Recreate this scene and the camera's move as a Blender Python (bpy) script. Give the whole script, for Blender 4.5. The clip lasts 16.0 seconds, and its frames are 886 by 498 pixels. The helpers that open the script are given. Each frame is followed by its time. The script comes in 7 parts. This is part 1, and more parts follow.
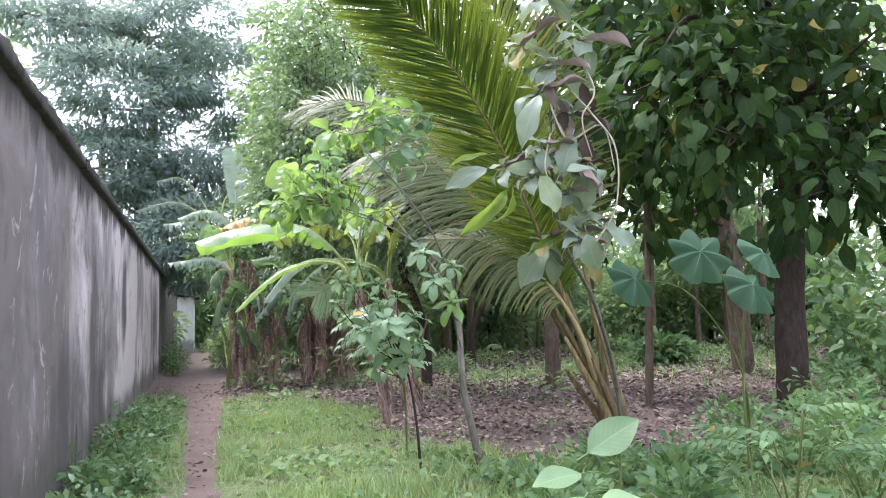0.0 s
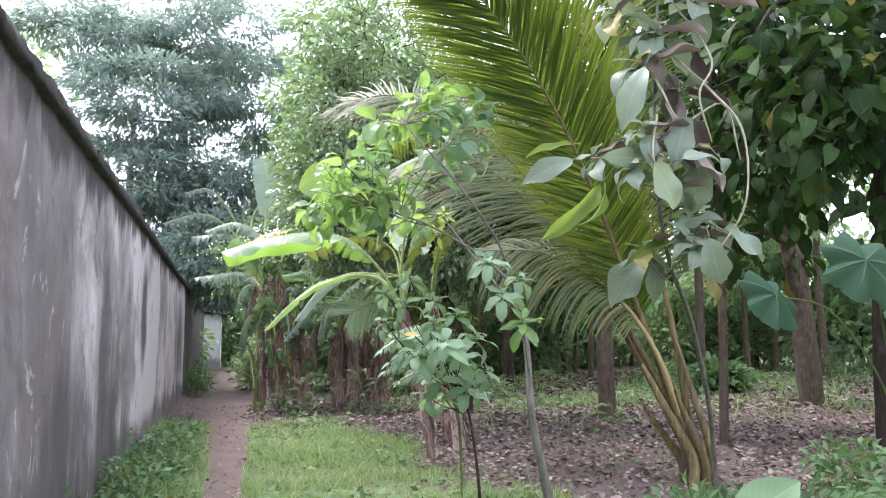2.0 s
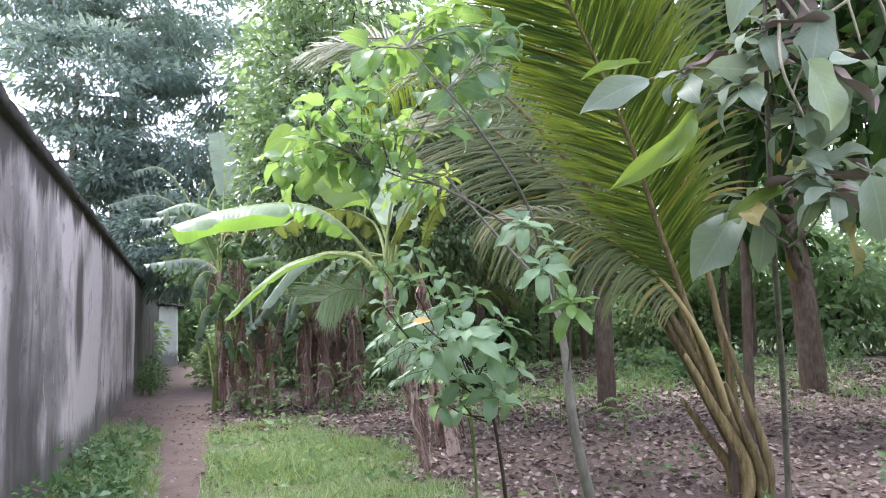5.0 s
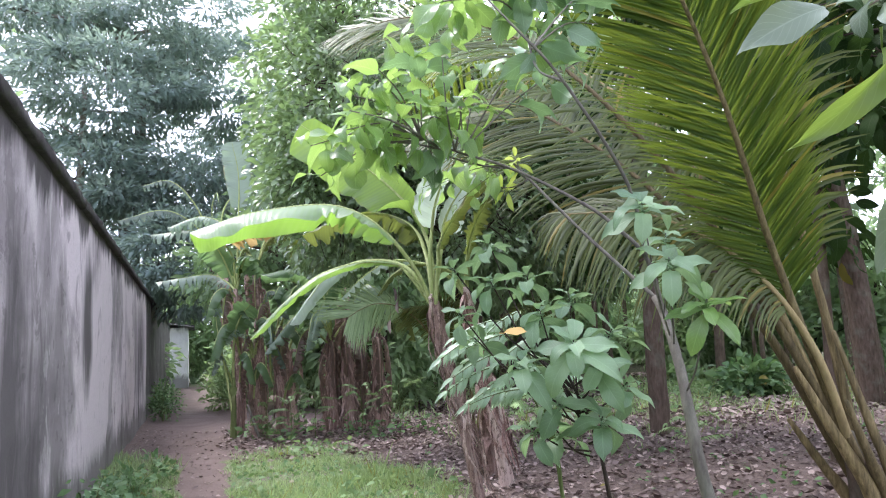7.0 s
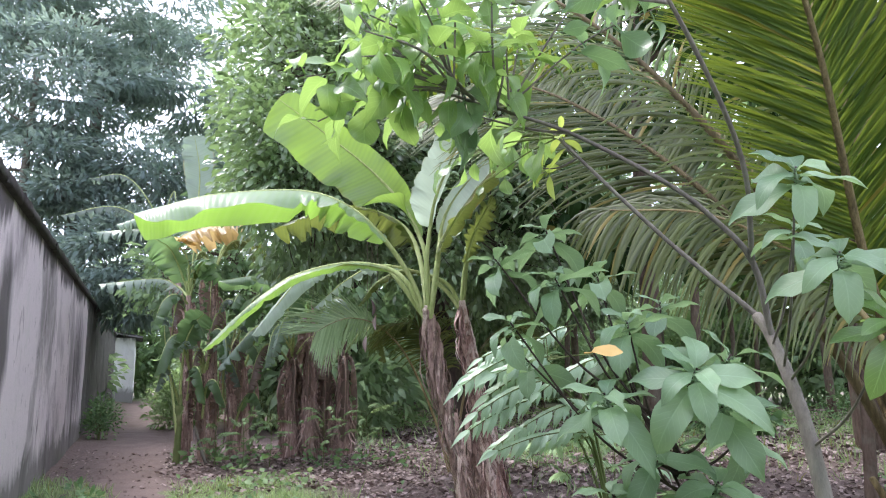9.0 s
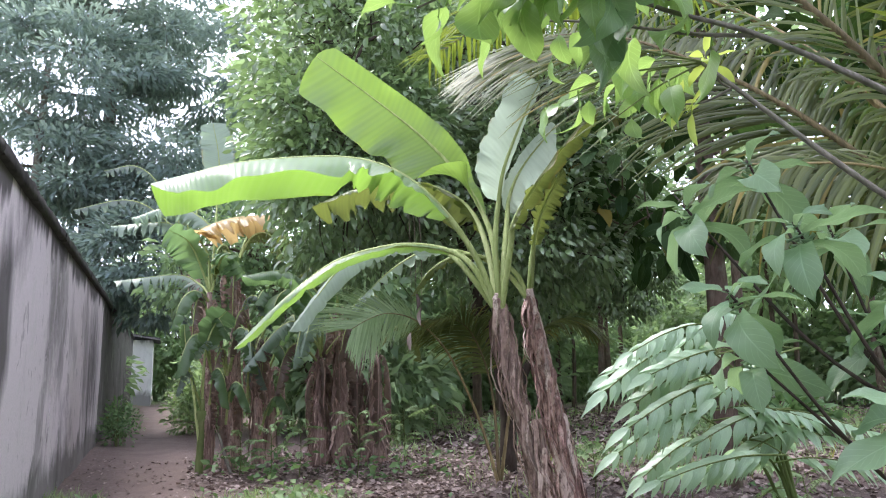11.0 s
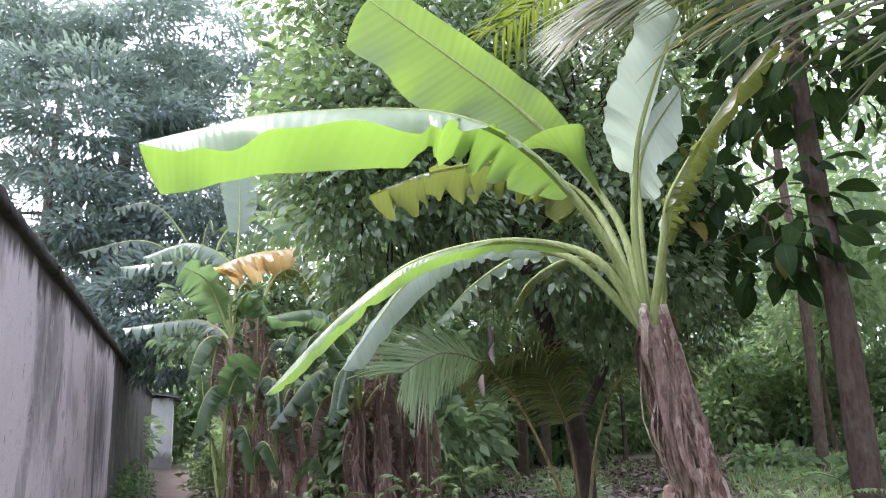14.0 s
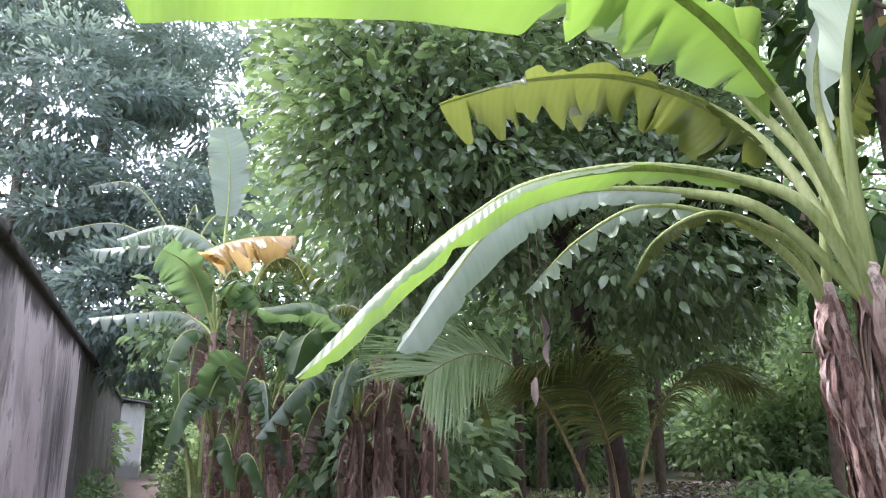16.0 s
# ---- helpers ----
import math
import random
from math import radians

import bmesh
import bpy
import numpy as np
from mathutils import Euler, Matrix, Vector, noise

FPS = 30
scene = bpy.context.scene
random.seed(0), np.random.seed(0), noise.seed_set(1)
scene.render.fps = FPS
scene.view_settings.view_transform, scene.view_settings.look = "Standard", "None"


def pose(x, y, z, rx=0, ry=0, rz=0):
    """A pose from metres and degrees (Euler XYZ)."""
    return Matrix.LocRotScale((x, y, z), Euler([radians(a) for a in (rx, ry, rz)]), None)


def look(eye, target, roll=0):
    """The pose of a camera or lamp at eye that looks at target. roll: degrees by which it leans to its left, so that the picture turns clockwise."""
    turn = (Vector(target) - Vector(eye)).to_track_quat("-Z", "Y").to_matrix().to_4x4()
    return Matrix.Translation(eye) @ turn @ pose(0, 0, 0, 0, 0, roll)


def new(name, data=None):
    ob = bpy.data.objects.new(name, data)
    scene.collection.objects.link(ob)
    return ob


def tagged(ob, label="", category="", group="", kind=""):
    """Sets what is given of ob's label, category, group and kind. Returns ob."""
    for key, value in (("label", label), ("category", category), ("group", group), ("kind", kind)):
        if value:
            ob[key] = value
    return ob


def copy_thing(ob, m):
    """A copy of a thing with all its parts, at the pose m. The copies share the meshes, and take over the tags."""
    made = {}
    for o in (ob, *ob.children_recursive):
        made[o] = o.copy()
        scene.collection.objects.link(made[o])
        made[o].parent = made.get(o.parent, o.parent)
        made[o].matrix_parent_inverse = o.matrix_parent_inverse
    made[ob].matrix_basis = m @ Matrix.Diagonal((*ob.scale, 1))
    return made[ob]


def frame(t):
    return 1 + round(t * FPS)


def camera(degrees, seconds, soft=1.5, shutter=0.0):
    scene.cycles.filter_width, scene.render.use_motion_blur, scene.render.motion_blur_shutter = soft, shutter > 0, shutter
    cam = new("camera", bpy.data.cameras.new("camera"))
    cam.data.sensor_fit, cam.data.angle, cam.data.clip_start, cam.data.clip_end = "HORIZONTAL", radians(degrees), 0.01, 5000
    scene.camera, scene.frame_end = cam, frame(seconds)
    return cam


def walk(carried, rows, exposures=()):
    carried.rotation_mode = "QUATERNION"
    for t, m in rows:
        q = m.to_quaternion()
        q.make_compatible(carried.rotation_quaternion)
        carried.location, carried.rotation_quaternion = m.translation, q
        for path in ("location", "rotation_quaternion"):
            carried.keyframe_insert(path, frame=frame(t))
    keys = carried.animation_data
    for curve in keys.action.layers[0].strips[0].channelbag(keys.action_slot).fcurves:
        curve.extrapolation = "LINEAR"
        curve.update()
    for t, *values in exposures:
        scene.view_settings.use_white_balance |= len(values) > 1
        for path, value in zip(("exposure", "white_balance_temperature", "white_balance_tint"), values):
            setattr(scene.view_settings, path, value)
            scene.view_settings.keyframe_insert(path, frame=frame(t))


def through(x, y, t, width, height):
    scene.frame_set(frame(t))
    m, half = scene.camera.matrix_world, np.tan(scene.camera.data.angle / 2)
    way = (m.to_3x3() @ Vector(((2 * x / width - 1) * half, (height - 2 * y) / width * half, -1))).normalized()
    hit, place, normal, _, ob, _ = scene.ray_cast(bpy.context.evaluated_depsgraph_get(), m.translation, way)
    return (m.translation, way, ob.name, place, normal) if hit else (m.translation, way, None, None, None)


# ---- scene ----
cam = camera(61.6, 16.0, 1.1)
METRES, EYE, TILT, LEAN, TURN = 9.0, 1.5, 0.0, 0.0, -18.0
ROWS = [
    (0.0, 0.0, 0.0, 0.0, 0.14, 5.25, 1.52),
    (0.5, -0.0143, 0.0203, 0.0027, -0.81, 6.5, 1.26),
    (1.0, -0.0184, 0.0494, 0.002, 1.09, 6.54, 3.46),
    (1.5, -0.0221, 0.0823, 0.0034, 3.38, 6.74, 1.69),
    (2.0, -0.0381, 0.1232, 0.0019, 2.09, 6.89, 0.7),
    (2.5, -0.0516, 0.1393, 0.0033, 0.96, 5.56, 1.77),
    (3.0, -0.0581, 0.1671, 0.0025, 1.07, 5.31, 3.19),
    (3.5, -0.0589, 0.1945, 0.0037, 0.94, 7.11, 3.06),
    (6.0, -0.1014, 0.3369, -0.0007, -1.48, 5.47, 0.99),
    (6.5, -0.1171, 0.359, 0.0013, -0.76, 8.63, 1.75),
    (7.0, -0.1293, 0.3817, 0.0007, -0.18, 7.38, 2.63),
    (7.5, -0.1353, 0.4195, 0.0015, 0.28, 9.22, 3.11),
    (8.0, -0.1435, 0.4483, -0.0001, -0.99, 7.66, 0.97),
    (10.5, -0.1912, 0.607, 0.0011, -5.32, 11.36, 1.52),
    (11.0, -0.2014, 0.6234, 0.0005, -2.43, 9.13, 0.73),
    (11.5, -0.2039, 0.6487, -0.0004, 2.59, 9.12, 2.5),
    (12.0, -0.2041, 0.6705, 0.0005, 2.36, 9.97, 2.55),
    (12.5, -0.2166, 0.7021, -0.0042, 0.48, 9.16, -0.54),
    (13.0, -0.2347, 0.7331, -0.0012, -1.62, 11.01, -0.26),
    (13.5, -0.2416, 0.762, -0.0014, -0.19, 11.62, 1.93),
    (14.0, -0.2469, 0.7987, 0.0003, -0.64, 13.1, 2.13),
    (14.5, -0.2589, 0.8307, -0.0048, -2.48, 13.64, -0.02),
    (15.0, -0.2773, 0.8697, -0.001, -4.24, 14.06, 0.82),
    (15.5, -0.2851, 0.9063, -0.0038, -2.65, 14.76, 1.1),
    (16.0, -0.2934, 0.9398, -0.001, -2.55, 14.29, 0.36),
]
walk(cam, [(t, pose(0, 0, EYE, TILT, LEAN, TURN) @ pose(METRES * x, METRES * y, METRES * z, 90 + pitch, roll, yaw)) for t, x, y, z, yaw, pitch, roll in ROWS], [(0.0, 1.25, 6500, 10.5), (4.0, 1.21, 6450, 11), (7.0, 1.15, 6350, 12), (11.0, 1.14, 6450, 11.5), (12.5, 1.10, 6450, 13), (14.0, 1.16, 6400, 16), (16.0, 1.30, 6400, 16.5)])

# ---- world, sun and exposure ----
world = bpy.data.worlds.new("overcast_sky")
scene.world = world
world.use_nodes = True
wn, wl = world.node_tree.nodes, world.node_tree.links
wn.clear()
sky = wn.new("ShaderNodeTexSky")
sky.sky_type, sky.sun_disc = "NISHITA", False
sky.sun_elevation, sky.sun_rotation, sky.dust_density = radians(58), radians(-35), 4.0
veil = wn.new("ShaderNodeMix")
veil.data_type = "RGBA"
veil.inputs[0].default_value = 0.8
veil.inputs[7].default_value = (11.9, 12.3, 15.2, 1)
backg = wn.new("ShaderNodeBackground")
backg.inputs[1].default_value = 0.15
wout = wn.new("ShaderNodeOutputWorld")
wl.new(sky.outputs[0], veil.inputs[6])
wl.new(veil.outputs[2], backg.inputs[0])
wl.new(backg.outputs[0], wout.inputs[0])

sun = new("sun", bpy.data.lights.new("sun", "SUN"))
sun.data.energy, sun.data.angle, sun.data.color = 2.3, radians(24), (1.0, 0.98, 0.95)
sun.matrix_world = look((-9, 13, 26), (0, 0, 0))


# ---- mesh helpers ----
rng = np.random.default_rng(11)


class Geo:
    """Gathers quads (with uv and a material slot) and links them as one mesh object."""

    def __init__(self):
        self.v, self.f, self.u, self.m, self.n = [], [], [], [], 0

    def add(self, vfu, slot=0):
        v, f, u = vfu
        self.v.append(v)
        self.f.append(f + self.n)
        self.u.append(u)
        self.m.append(np.full(len(f), slot))
        self.n += len(v)
        return self

    def merge(self, other, slot=0):
        for v, f, u, n in zip(other.v, other.f, other.u, np.cumsum([0] + [len(v) for v in other.v])):
            self.add((v, f - n, u), slot)
        return self

    def mesh(self, name, *mats, smooth=True):
        v, f, u, m = (np.concatenate(a) for a in (self.v, self.f, self.u, self.m))
        me = bpy.data.meshes.new(name)
        me.vertices.add(len(v))
        me.vertices.foreach_set("co", v.astype(np.float32).ravel())
        me.loops.add(f.size)
        me.loops.foreach_set("vertex_index", f.astype(np.int32).ravel())
        me.polygons.add(len(f))
        me.polygons.foreach_set("loop_start", (np.arange(len(f)) * 4).astype(np.int32))
        me.polygons.foreach_set("material_index", m.astype(np.int32))
        me.polygons.foreach_set("use_smooth", np.full(len(f), smooth))
        layer = me.uv_layers.new(name="UVMap")
        layer.data.foreach_set("uv", u[f.ravel()].astype(np.float32).ravel())
        for mat in mats:
            me.materials.append(mat)
        me.update(calc_edges=True)
        me.validate()
        return me


def put(name, geo, mats, parent=None, label="", smooth=True):
    """Links a Geo (or a mesh that exists) as one object, under a thing where parent is given."""
    if not isinstance(mats, (tuple, list)):
        mats = (mats,)
    ob = new(name, geo.mesh(name, *mats, smooth=smooth) if isinstance(geo, Geo) else geo)
    if parent:
        ob.parent = parent
        ob.matrix_parent_inverse = Matrix.Identity(4)
    if label:
        ob["label"] = label
    return ob


def thing(name, x, y, z, label, category, group="", kind=""):
    ob = new(name)
    ob.empty_display_size = 0.2
    ob.location = (x, y, z)
    return tagged(ob, label, category, group, kind)


def unit(a):
    a = np.asarray(a, float)
    return a / np.maximum(np.linalg.norm(a, axis=-1, keepdims=True), 1e-9)


def spline(points, n):
    """n points along a smooth curve through the given ones (Catmull-Rom)."""
    p = np.asarray(points, float)
    p = np.vstack([2 * p[0] - p[1], p, 2 * p[-1] - p[-2]])
    s = np.linspace(0, len(p) - 3 - 1e-6, n)
    i, t = s.astype(int), (s % 1)[:, None]
    a, b, c, d = p[i], p[i + 1], p[i + 2], p[i + 3]
    return 0.5 * (2 * b + (c - a) * t + (2 * a - 5 * b + 4 * c - d) * t**2 + (3 * b - a - 3 * c + d) * t**3)


def grid_faces(rows, cols, closed=False):
    r, c = np.meshgrid(np.arange(rows - 1), np.arange(cols if closed else cols - 1), indexing="ij")
    c2 = (c + 1) % cols
    return np.stack([r * cols + c, r * cols + c2, (r + 1) * cols + c2, (r + 1) * cols + c], -1).reshape(-1, 4)


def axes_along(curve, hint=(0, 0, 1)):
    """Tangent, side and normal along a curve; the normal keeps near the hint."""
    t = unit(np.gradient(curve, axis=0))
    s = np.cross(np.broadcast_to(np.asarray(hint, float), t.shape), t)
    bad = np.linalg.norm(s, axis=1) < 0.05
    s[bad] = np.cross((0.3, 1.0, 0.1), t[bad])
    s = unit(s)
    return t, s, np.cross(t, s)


def tube(points, radii, sides=8, n=0, rough=0.0, cap=True):
    """A tapered round limb along a curve; radii are spread along it."""
    c = spline(points, n) if n else np.asarray(points, float)
    n = len(c)
    r = np.interp(np.linspace(0, 1, n), np.linspace(0, 1, len(radii)), radii)
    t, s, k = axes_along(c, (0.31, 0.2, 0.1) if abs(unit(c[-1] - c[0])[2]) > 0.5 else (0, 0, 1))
    a = np.linspace(0, 2 * np.pi, sides, endpoint=False)
    rr = np.repeat(r[:, None], sides, 1)
    if rough:
        rr = rr * (1 + rough * rng.normal(size=rr.shape))
    v = c[:, None] + rr[..., None] * (np.cos(a)[None, :, None] * s[:, None] + np.sin(a)[None, :, None] * k[:, None])
    if cap:
        end = np.repeat((c[-1] + t[-1] * r[-1] * 0.3)[None], sides, 0) + (v[-1] - c[-1]) * 0.05
        v = np.concatenate([v, end[None]])
    m = len(v)
    u = np.stack(np.meshgrid(np.linspace(0, 1, m), np.linspace(0, 1, sides), indexing="ij"), -1).reshape(-1, 2)
    return v.reshape(-1, 3), grid_faces(m, sides, True), u


def leaf_shape(length, width, seg=4, cols=3, tip=1.0, broad=0.42, fold=0.25, droop=0.3, wave=0.0, seed=0):
    """A leaf along +x with its face up: folded at the midrib, drooping, with a wavy margin."""
    r = np.random.default_rng(seed)
    s = np.linspace(0, 1, seg + 1)
    w = np.where(s < broad, np.sin(np.minimum(s / broad, 1) * np.pi / 2) ** 0.75, np.clip(np.cos(np.clip((s - broad) / (1 - broad), 0, 1) * np.pi / 2), 0, 1) ** tip)
    w = np.maximum(w, 0.03) * width / 2
    a = -droop * s * 1.3
    dx, dz = np.cos(a), np.sin(a)
    x = np.concatenate([[0], np.cumsum(dx[:-1])]) / seg * length
    z = np.concatenate([[0], np.cumsum(dz[:-1])]) / seg * length
    q = np.linspace(-1, 1, cols)
    X = np.repeat(x[:, None], cols, 1)
    Y = w[:, None] * q[None] * np.cos(fold)
    Z = z[:, None] + w[:, None] * np.abs(q)[None] ** 1.3 * np.sin(fold)
    if wave:
        ph = r.uniform(0, 6.28, 2)
        Z += wave * width * (np.abs(q)[None] ** 2) * (np.sin(s * 9 + ph[0])[:, None] * (q > 0) + np.sin(s * 8 + ph[1])[:, None] * (q < 0))
        Y += wave * 0.5 * width * q[None] * np.sin(s * 13 + ph[0])[:, None] * 0.5
    v = np.stack([X, Y, Z], -1).reshape(-1, 3)
    u = np.stack(np.meshgrid(s, (q + 1) / 2, indexing="ij"), -1).reshape(-1, 2)
    return v, grid_faces(seg + 1, cols), u


def strew(template, pos, direction, up=(0, 0, 1), scale=1.0, roll=0.0):
    """Many copies of a template: at pos, along direction, face towards up, turned by roll about its length."""
    v, f, u = template
    n = len(pos)
    d = unit(direction)
    upv = np.broadcast_to(np.asarray(up, float), d.shape)
    s = np.cross(upv, d)
    s = np.where(np.linalg.norm(s, axis=1, keepdims=True) < 0.05, np.array([[1.0, 0.2, 0]]), s)
    s = unit(s)
    k = np.cross(d, s)
    roll = np.broadcast_to(np.asarray(roll, float), (n,))[:, None]
    s, k = s * np.cos(roll) + k * np.sin(roll), k * np.cos(roll) - s * np.sin(roll)
    scale = np.broadcast_to(np.asarray(scale, float), (n,))[:, None, None]
    V = (v[None, :, 0:1] * d[:, None] + v[None, :, 1:2] * s[:, None] + v[None, :, 2:3] * k[:, None]) * scale + np.asarray(pos)[:, None]
    F = f[None] + (np.arange(n) * len(v))[:, None, None]
    return V.reshape(-1, 3), F.reshape(-1, 4), np.tile(u, (n, 1))


def matrix_to(pos, direction, up=(0, 0, 1), scale=1.0, roll=0.0):
    d = unit(np.asarray(direction, float))
    s = np.cross(up, d)
    s = unit(s) if np.linalg.norm(s) > 0.05 else np.array([1.0, 0, 0])
    k = np.cross(d, s)
    s, k = s * math.cos(roll) + k * math.sin(roll), k * math.cos(roll) - s * math.sin(roll)
    m = Matrix.Identity(4)
    for i in range(3):
        m[i][0], m[i][1], m[i][2], m[i][3] = d[i] * scale, s[i] * scale, k[i] * scale, pos[i]
    return m


def waves(x, y, seed=0, size=1.0):
    """Smooth uneven relief, about -1 to 1."""
    r = np.random.default_rng(seed)
    h = 0
    for i in range(7):
        a, f, p = r.uniform(0, 6.28), (0.6 + 0.5 * i) / size, r.uniform(0, 6.28)
        h = h + np.sin((x * math.cos(a) + y * math.sin(a)) * f * 2 + p) / (1 + 0.6 * i)
    return h / 2.6


# ---- materials ----
def nodes_of(name, rough=0.6, spec=0.3):
    mat = bpy.data.materials.new(name)
    mat.use_nodes = True
    nt = mat.node_tree
    b = nt.nodes["Principled BSDF"]
    b.inputs["Roughness"].default_value = rough
    b.inputs["Specular IOR Level"].default_value = spec
    return mat, nt.nodes, nt.links, b


def n_noise(nodes, links, coord, scale, detail=4, rough=0.55, stretch=None, dist=0.0):
    t = nodes.new("ShaderNodeTexNoise")
    t.inputs["Scale"].default_value, t.inputs["Detail"].default_value, t.inputs["Roughness"].default_value = scale, detail, rough
    t.inputs["Distortion"].default_value = dist
    if stretch:
        m = nodes.new("ShaderNodeMapping")
        m.inputs["Scale"].default_value = stretch
        links.new(coord, m.inputs[0])
        coord = m.outputs[0]
    links.new(coord, t.inputs["Vector"])
    return t.outputs["Fac"]


def n_ramp(nodes, links, fac, *stops, mode="LINEAR"):
    r = nodes.new("ShaderNodeValToRGB")
    r.color_ramp.interpolation = mode
    e = r.color_ramp.elements
    while len(e) < len(stops):
        e.new(0.5)
    for el, (p, c) in zip(e, stops):
        el.position = p
        el.color = (*c, 1) if not isinstance(c, (int, float)) else (c, c, c, 1)
    links.new(fac, r.inputs[0])
    return r.outputs[0]


def n_mix(nodes, links, fac, a, b, mode="MIX"):
    m = nodes.new("ShaderNodeMix")
    m.data_type, m.blend_type = "RGBA", mode
    for sock, val in ((0, fac), (6, a), (7, b)):
        if isinstance(val, (int, float)):
            m.inputs[sock].default_value = val if sock == 0 else (val, val, val, 1)
        elif isinstance(val, tuple):
            m.inputs[sock].default_value = (*val, 1)
        else:
            links.new(val, m.inputs[sock])
    return m.outputs[2]


def n_math(nodes, links, op, a, b=0.0):
    m = nodes.new("ShaderNodeMath")
    m.operation = op
    for i, val in enumerate((a, b)):
        if isinstance(val, (int, float)):
            m.inputs[i].default_value = val
        else:
            links.new(val, m.inputs[i])
    return m.outputs[0]


def n_bump(nodes, links, bsdf, height, strength=0.3, dist=0.01):
    b = nodes.new("ShaderNodeBump")
    b.inputs["Strength"].default_value, b.inputs["Distance"].default_value = strength, dist
    links.new(height, b.inputs["Height"])
    links.new(b.outputs[0], bsdf.inputs["Normal"])


def leaf_material(name, dark, light, through=0.3, rough=0.45, spec=0.35, veins=0.0, glow=None, dead=0.0):
    """Leaves: colour differs from leaf to leaf and over each leaf; some light passes through them."""
    mat, nodes, links, b = nodes_of(name, rough, spec)
    geo, info, tc = nodes.new("ShaderNodeNewGeometry"), nodes.new("ShaderNodeObjectInfo"), nodes.new("ShaderNodeTexCoord")
    rnd = n_math(nodes, links, "FRACT", n_math(nodes, links, "ADD", geo.outputs["Random Per Island"], info.outputs["Random"]))
    col = n_ramp(nodes, links, rnd, (0.0, dark), (1.0, light))
    blot = n_noise(nodes, links, tc.outputs["Object"], 7.0, 3)
    col = n_mix(nodes, links, n_ramp(nodes, links, blot, (0.35, 0.0), (0.75, 0.35)), col, tuple(c * 0.55 for c in dark))
    if dead:
        brown = n_ramp(nodes, links, rnd, (1 - dead, 0.0), (1 - dead + 0.01, 1.0), mode="LINEAR")
        col = n_mix(nodes, links, brown, col, (0.22, 0.17, 0.04))
    if veins:
        sep = nodes.new("ShaderNodeSeparateXYZ")
        links.new(tc.outputs["UV"], sep.inputs[0])
        off = n_math(nodes, links, "ABSOLUTE", n_math(nodes, links, "SUBTRACT", sep.outputs[1], 0.5))
        rib = n_ramp(nodes, links, off, (0.0, 1.0), (0.035, 0.0))
        side = n_math(nodes, links, "SINE", n_math(nodes, links, "MULTIPLY", n_math(nodes, links, "SUBTRACT", sep.outputs[0], n_math(nodes, links, "MULTIPLY", off, 0.55)), 62.0))
        side = n_ramp(nodes, links, side, (0.9, 0.0), (1.0, 0.5))
        line = n_math(nodes, links, "MAXIMUM", rib, side)
        col = n_mix(nodes, links, n_math(nodes, links, "MULTIPLY", line, veins), col, tuple(min(1, c * 1.6 + 0.06) for c in light))
        n_bump(nodes, links, b, line, 0.25, 0.004)
    links.new(col, b.inputs["Base Color"])
    tr = nodes.new("ShaderNodeBsdfTranslucent")
    tint = glow or (min(1, light[0] * 1.7), min(1, light[1] * 1.7), light[2] * 1.1)
    links.new(n_mix(nodes, links, 0.65, col, tint), tr.inputs[0])
    mix = nodes.new("ShaderNodeMixShader")
    mix.inputs[0].default_value = through
    links.new(b.outputs[0], mix.inputs[1])
    links.new(tr.outputs[0], mix.inputs[2])
    links.new(mix.outputs[0], nodes["Material Output"].inputs[0])
    return mat


def bark_material(name, dark, light, lichen=(0.2, 0.22, 0.17), patches=0.3, stretch=(9, 9, 2.2)):
    mat, nodes, links, b = nodes_of(name, 0.85, 0.2)
    tc = nodes.new("ShaderNodeTexCoord")
    grain = n_noise(nodes, links, tc.outputs["Object"], 2.2, 8, 0.65, stretch)
    spots = n_noise(nodes, links, tc.outputs["Object"], 4.5, 5, 0.6)
    col = n_ramp(nodes, links, grain, (0.3, dark), (0.7, light))
    col = n_mix(nodes, links, n_ramp(nodes, links, spots, (0.52, 0.0), (0.66, patches)), col, lichen)
    links.new(col, b.inputs["Base Color"])
    n_bump(nodes, links, b, grain, 0.7, 0.02)
    return mat


LEAF_TREE = leaf_material("tree_leaf", (0.042, 0.083, 0.04), (0.205, 0.30, 0.15), 0.36, 0.3, 1.0)
# pale and bluish because distance haze is mixed into the leaf colour
LEAF_HAZED = leaf_material("hazed_feathery_leaf", (0.10, 0.148, 0.155), (0.25, 0.32, 0.325), 0.46, 0.5)
LEAF_FAR = leaf_material("forest_leaf", (0.09, 0.158, 0.088), (0.275, 0.375, 0.23), 0.5, 0.42)
LEAF_DARK = leaf_material("broad_dark_leaf", (0.010, 0.028, 0.011), (0.052, 0.098, 0.028), 0.28, 0.6, 0.12, veins=0.3, dead=0.02)
LEAF_TEAK = leaf_material("greyish_leaf", (0.045, 0.08, 0.05), (0.255, 0.315, 0.24), 0.24, 0.45, 0.5, veins=0.25, dead=0.05)
LEAF_LIGHT = leaf_material("light_green_leaf", (0.08, 0.17, 0.06), (0.24, 0.40, 0.12), 0.48, 0.32, 0.8, veins=0.4, glow=(0.44, 0.63, 0.14))
LEAF_SPROUT = leaf_material("yellow_sprout", (0.24, 0.33, 0.06), (0.42, 0.52, 0.12), 0.45, 0.4, 0.5, glow=(0.6, 0.7, 0.15))
LEAF_OLIVE = leaf_material("olive_leaf", (0.11, 0.17, 0.035), (0.21, 0.30, 0.07), 0.35, 0.4, 0.5, veins=0.3)
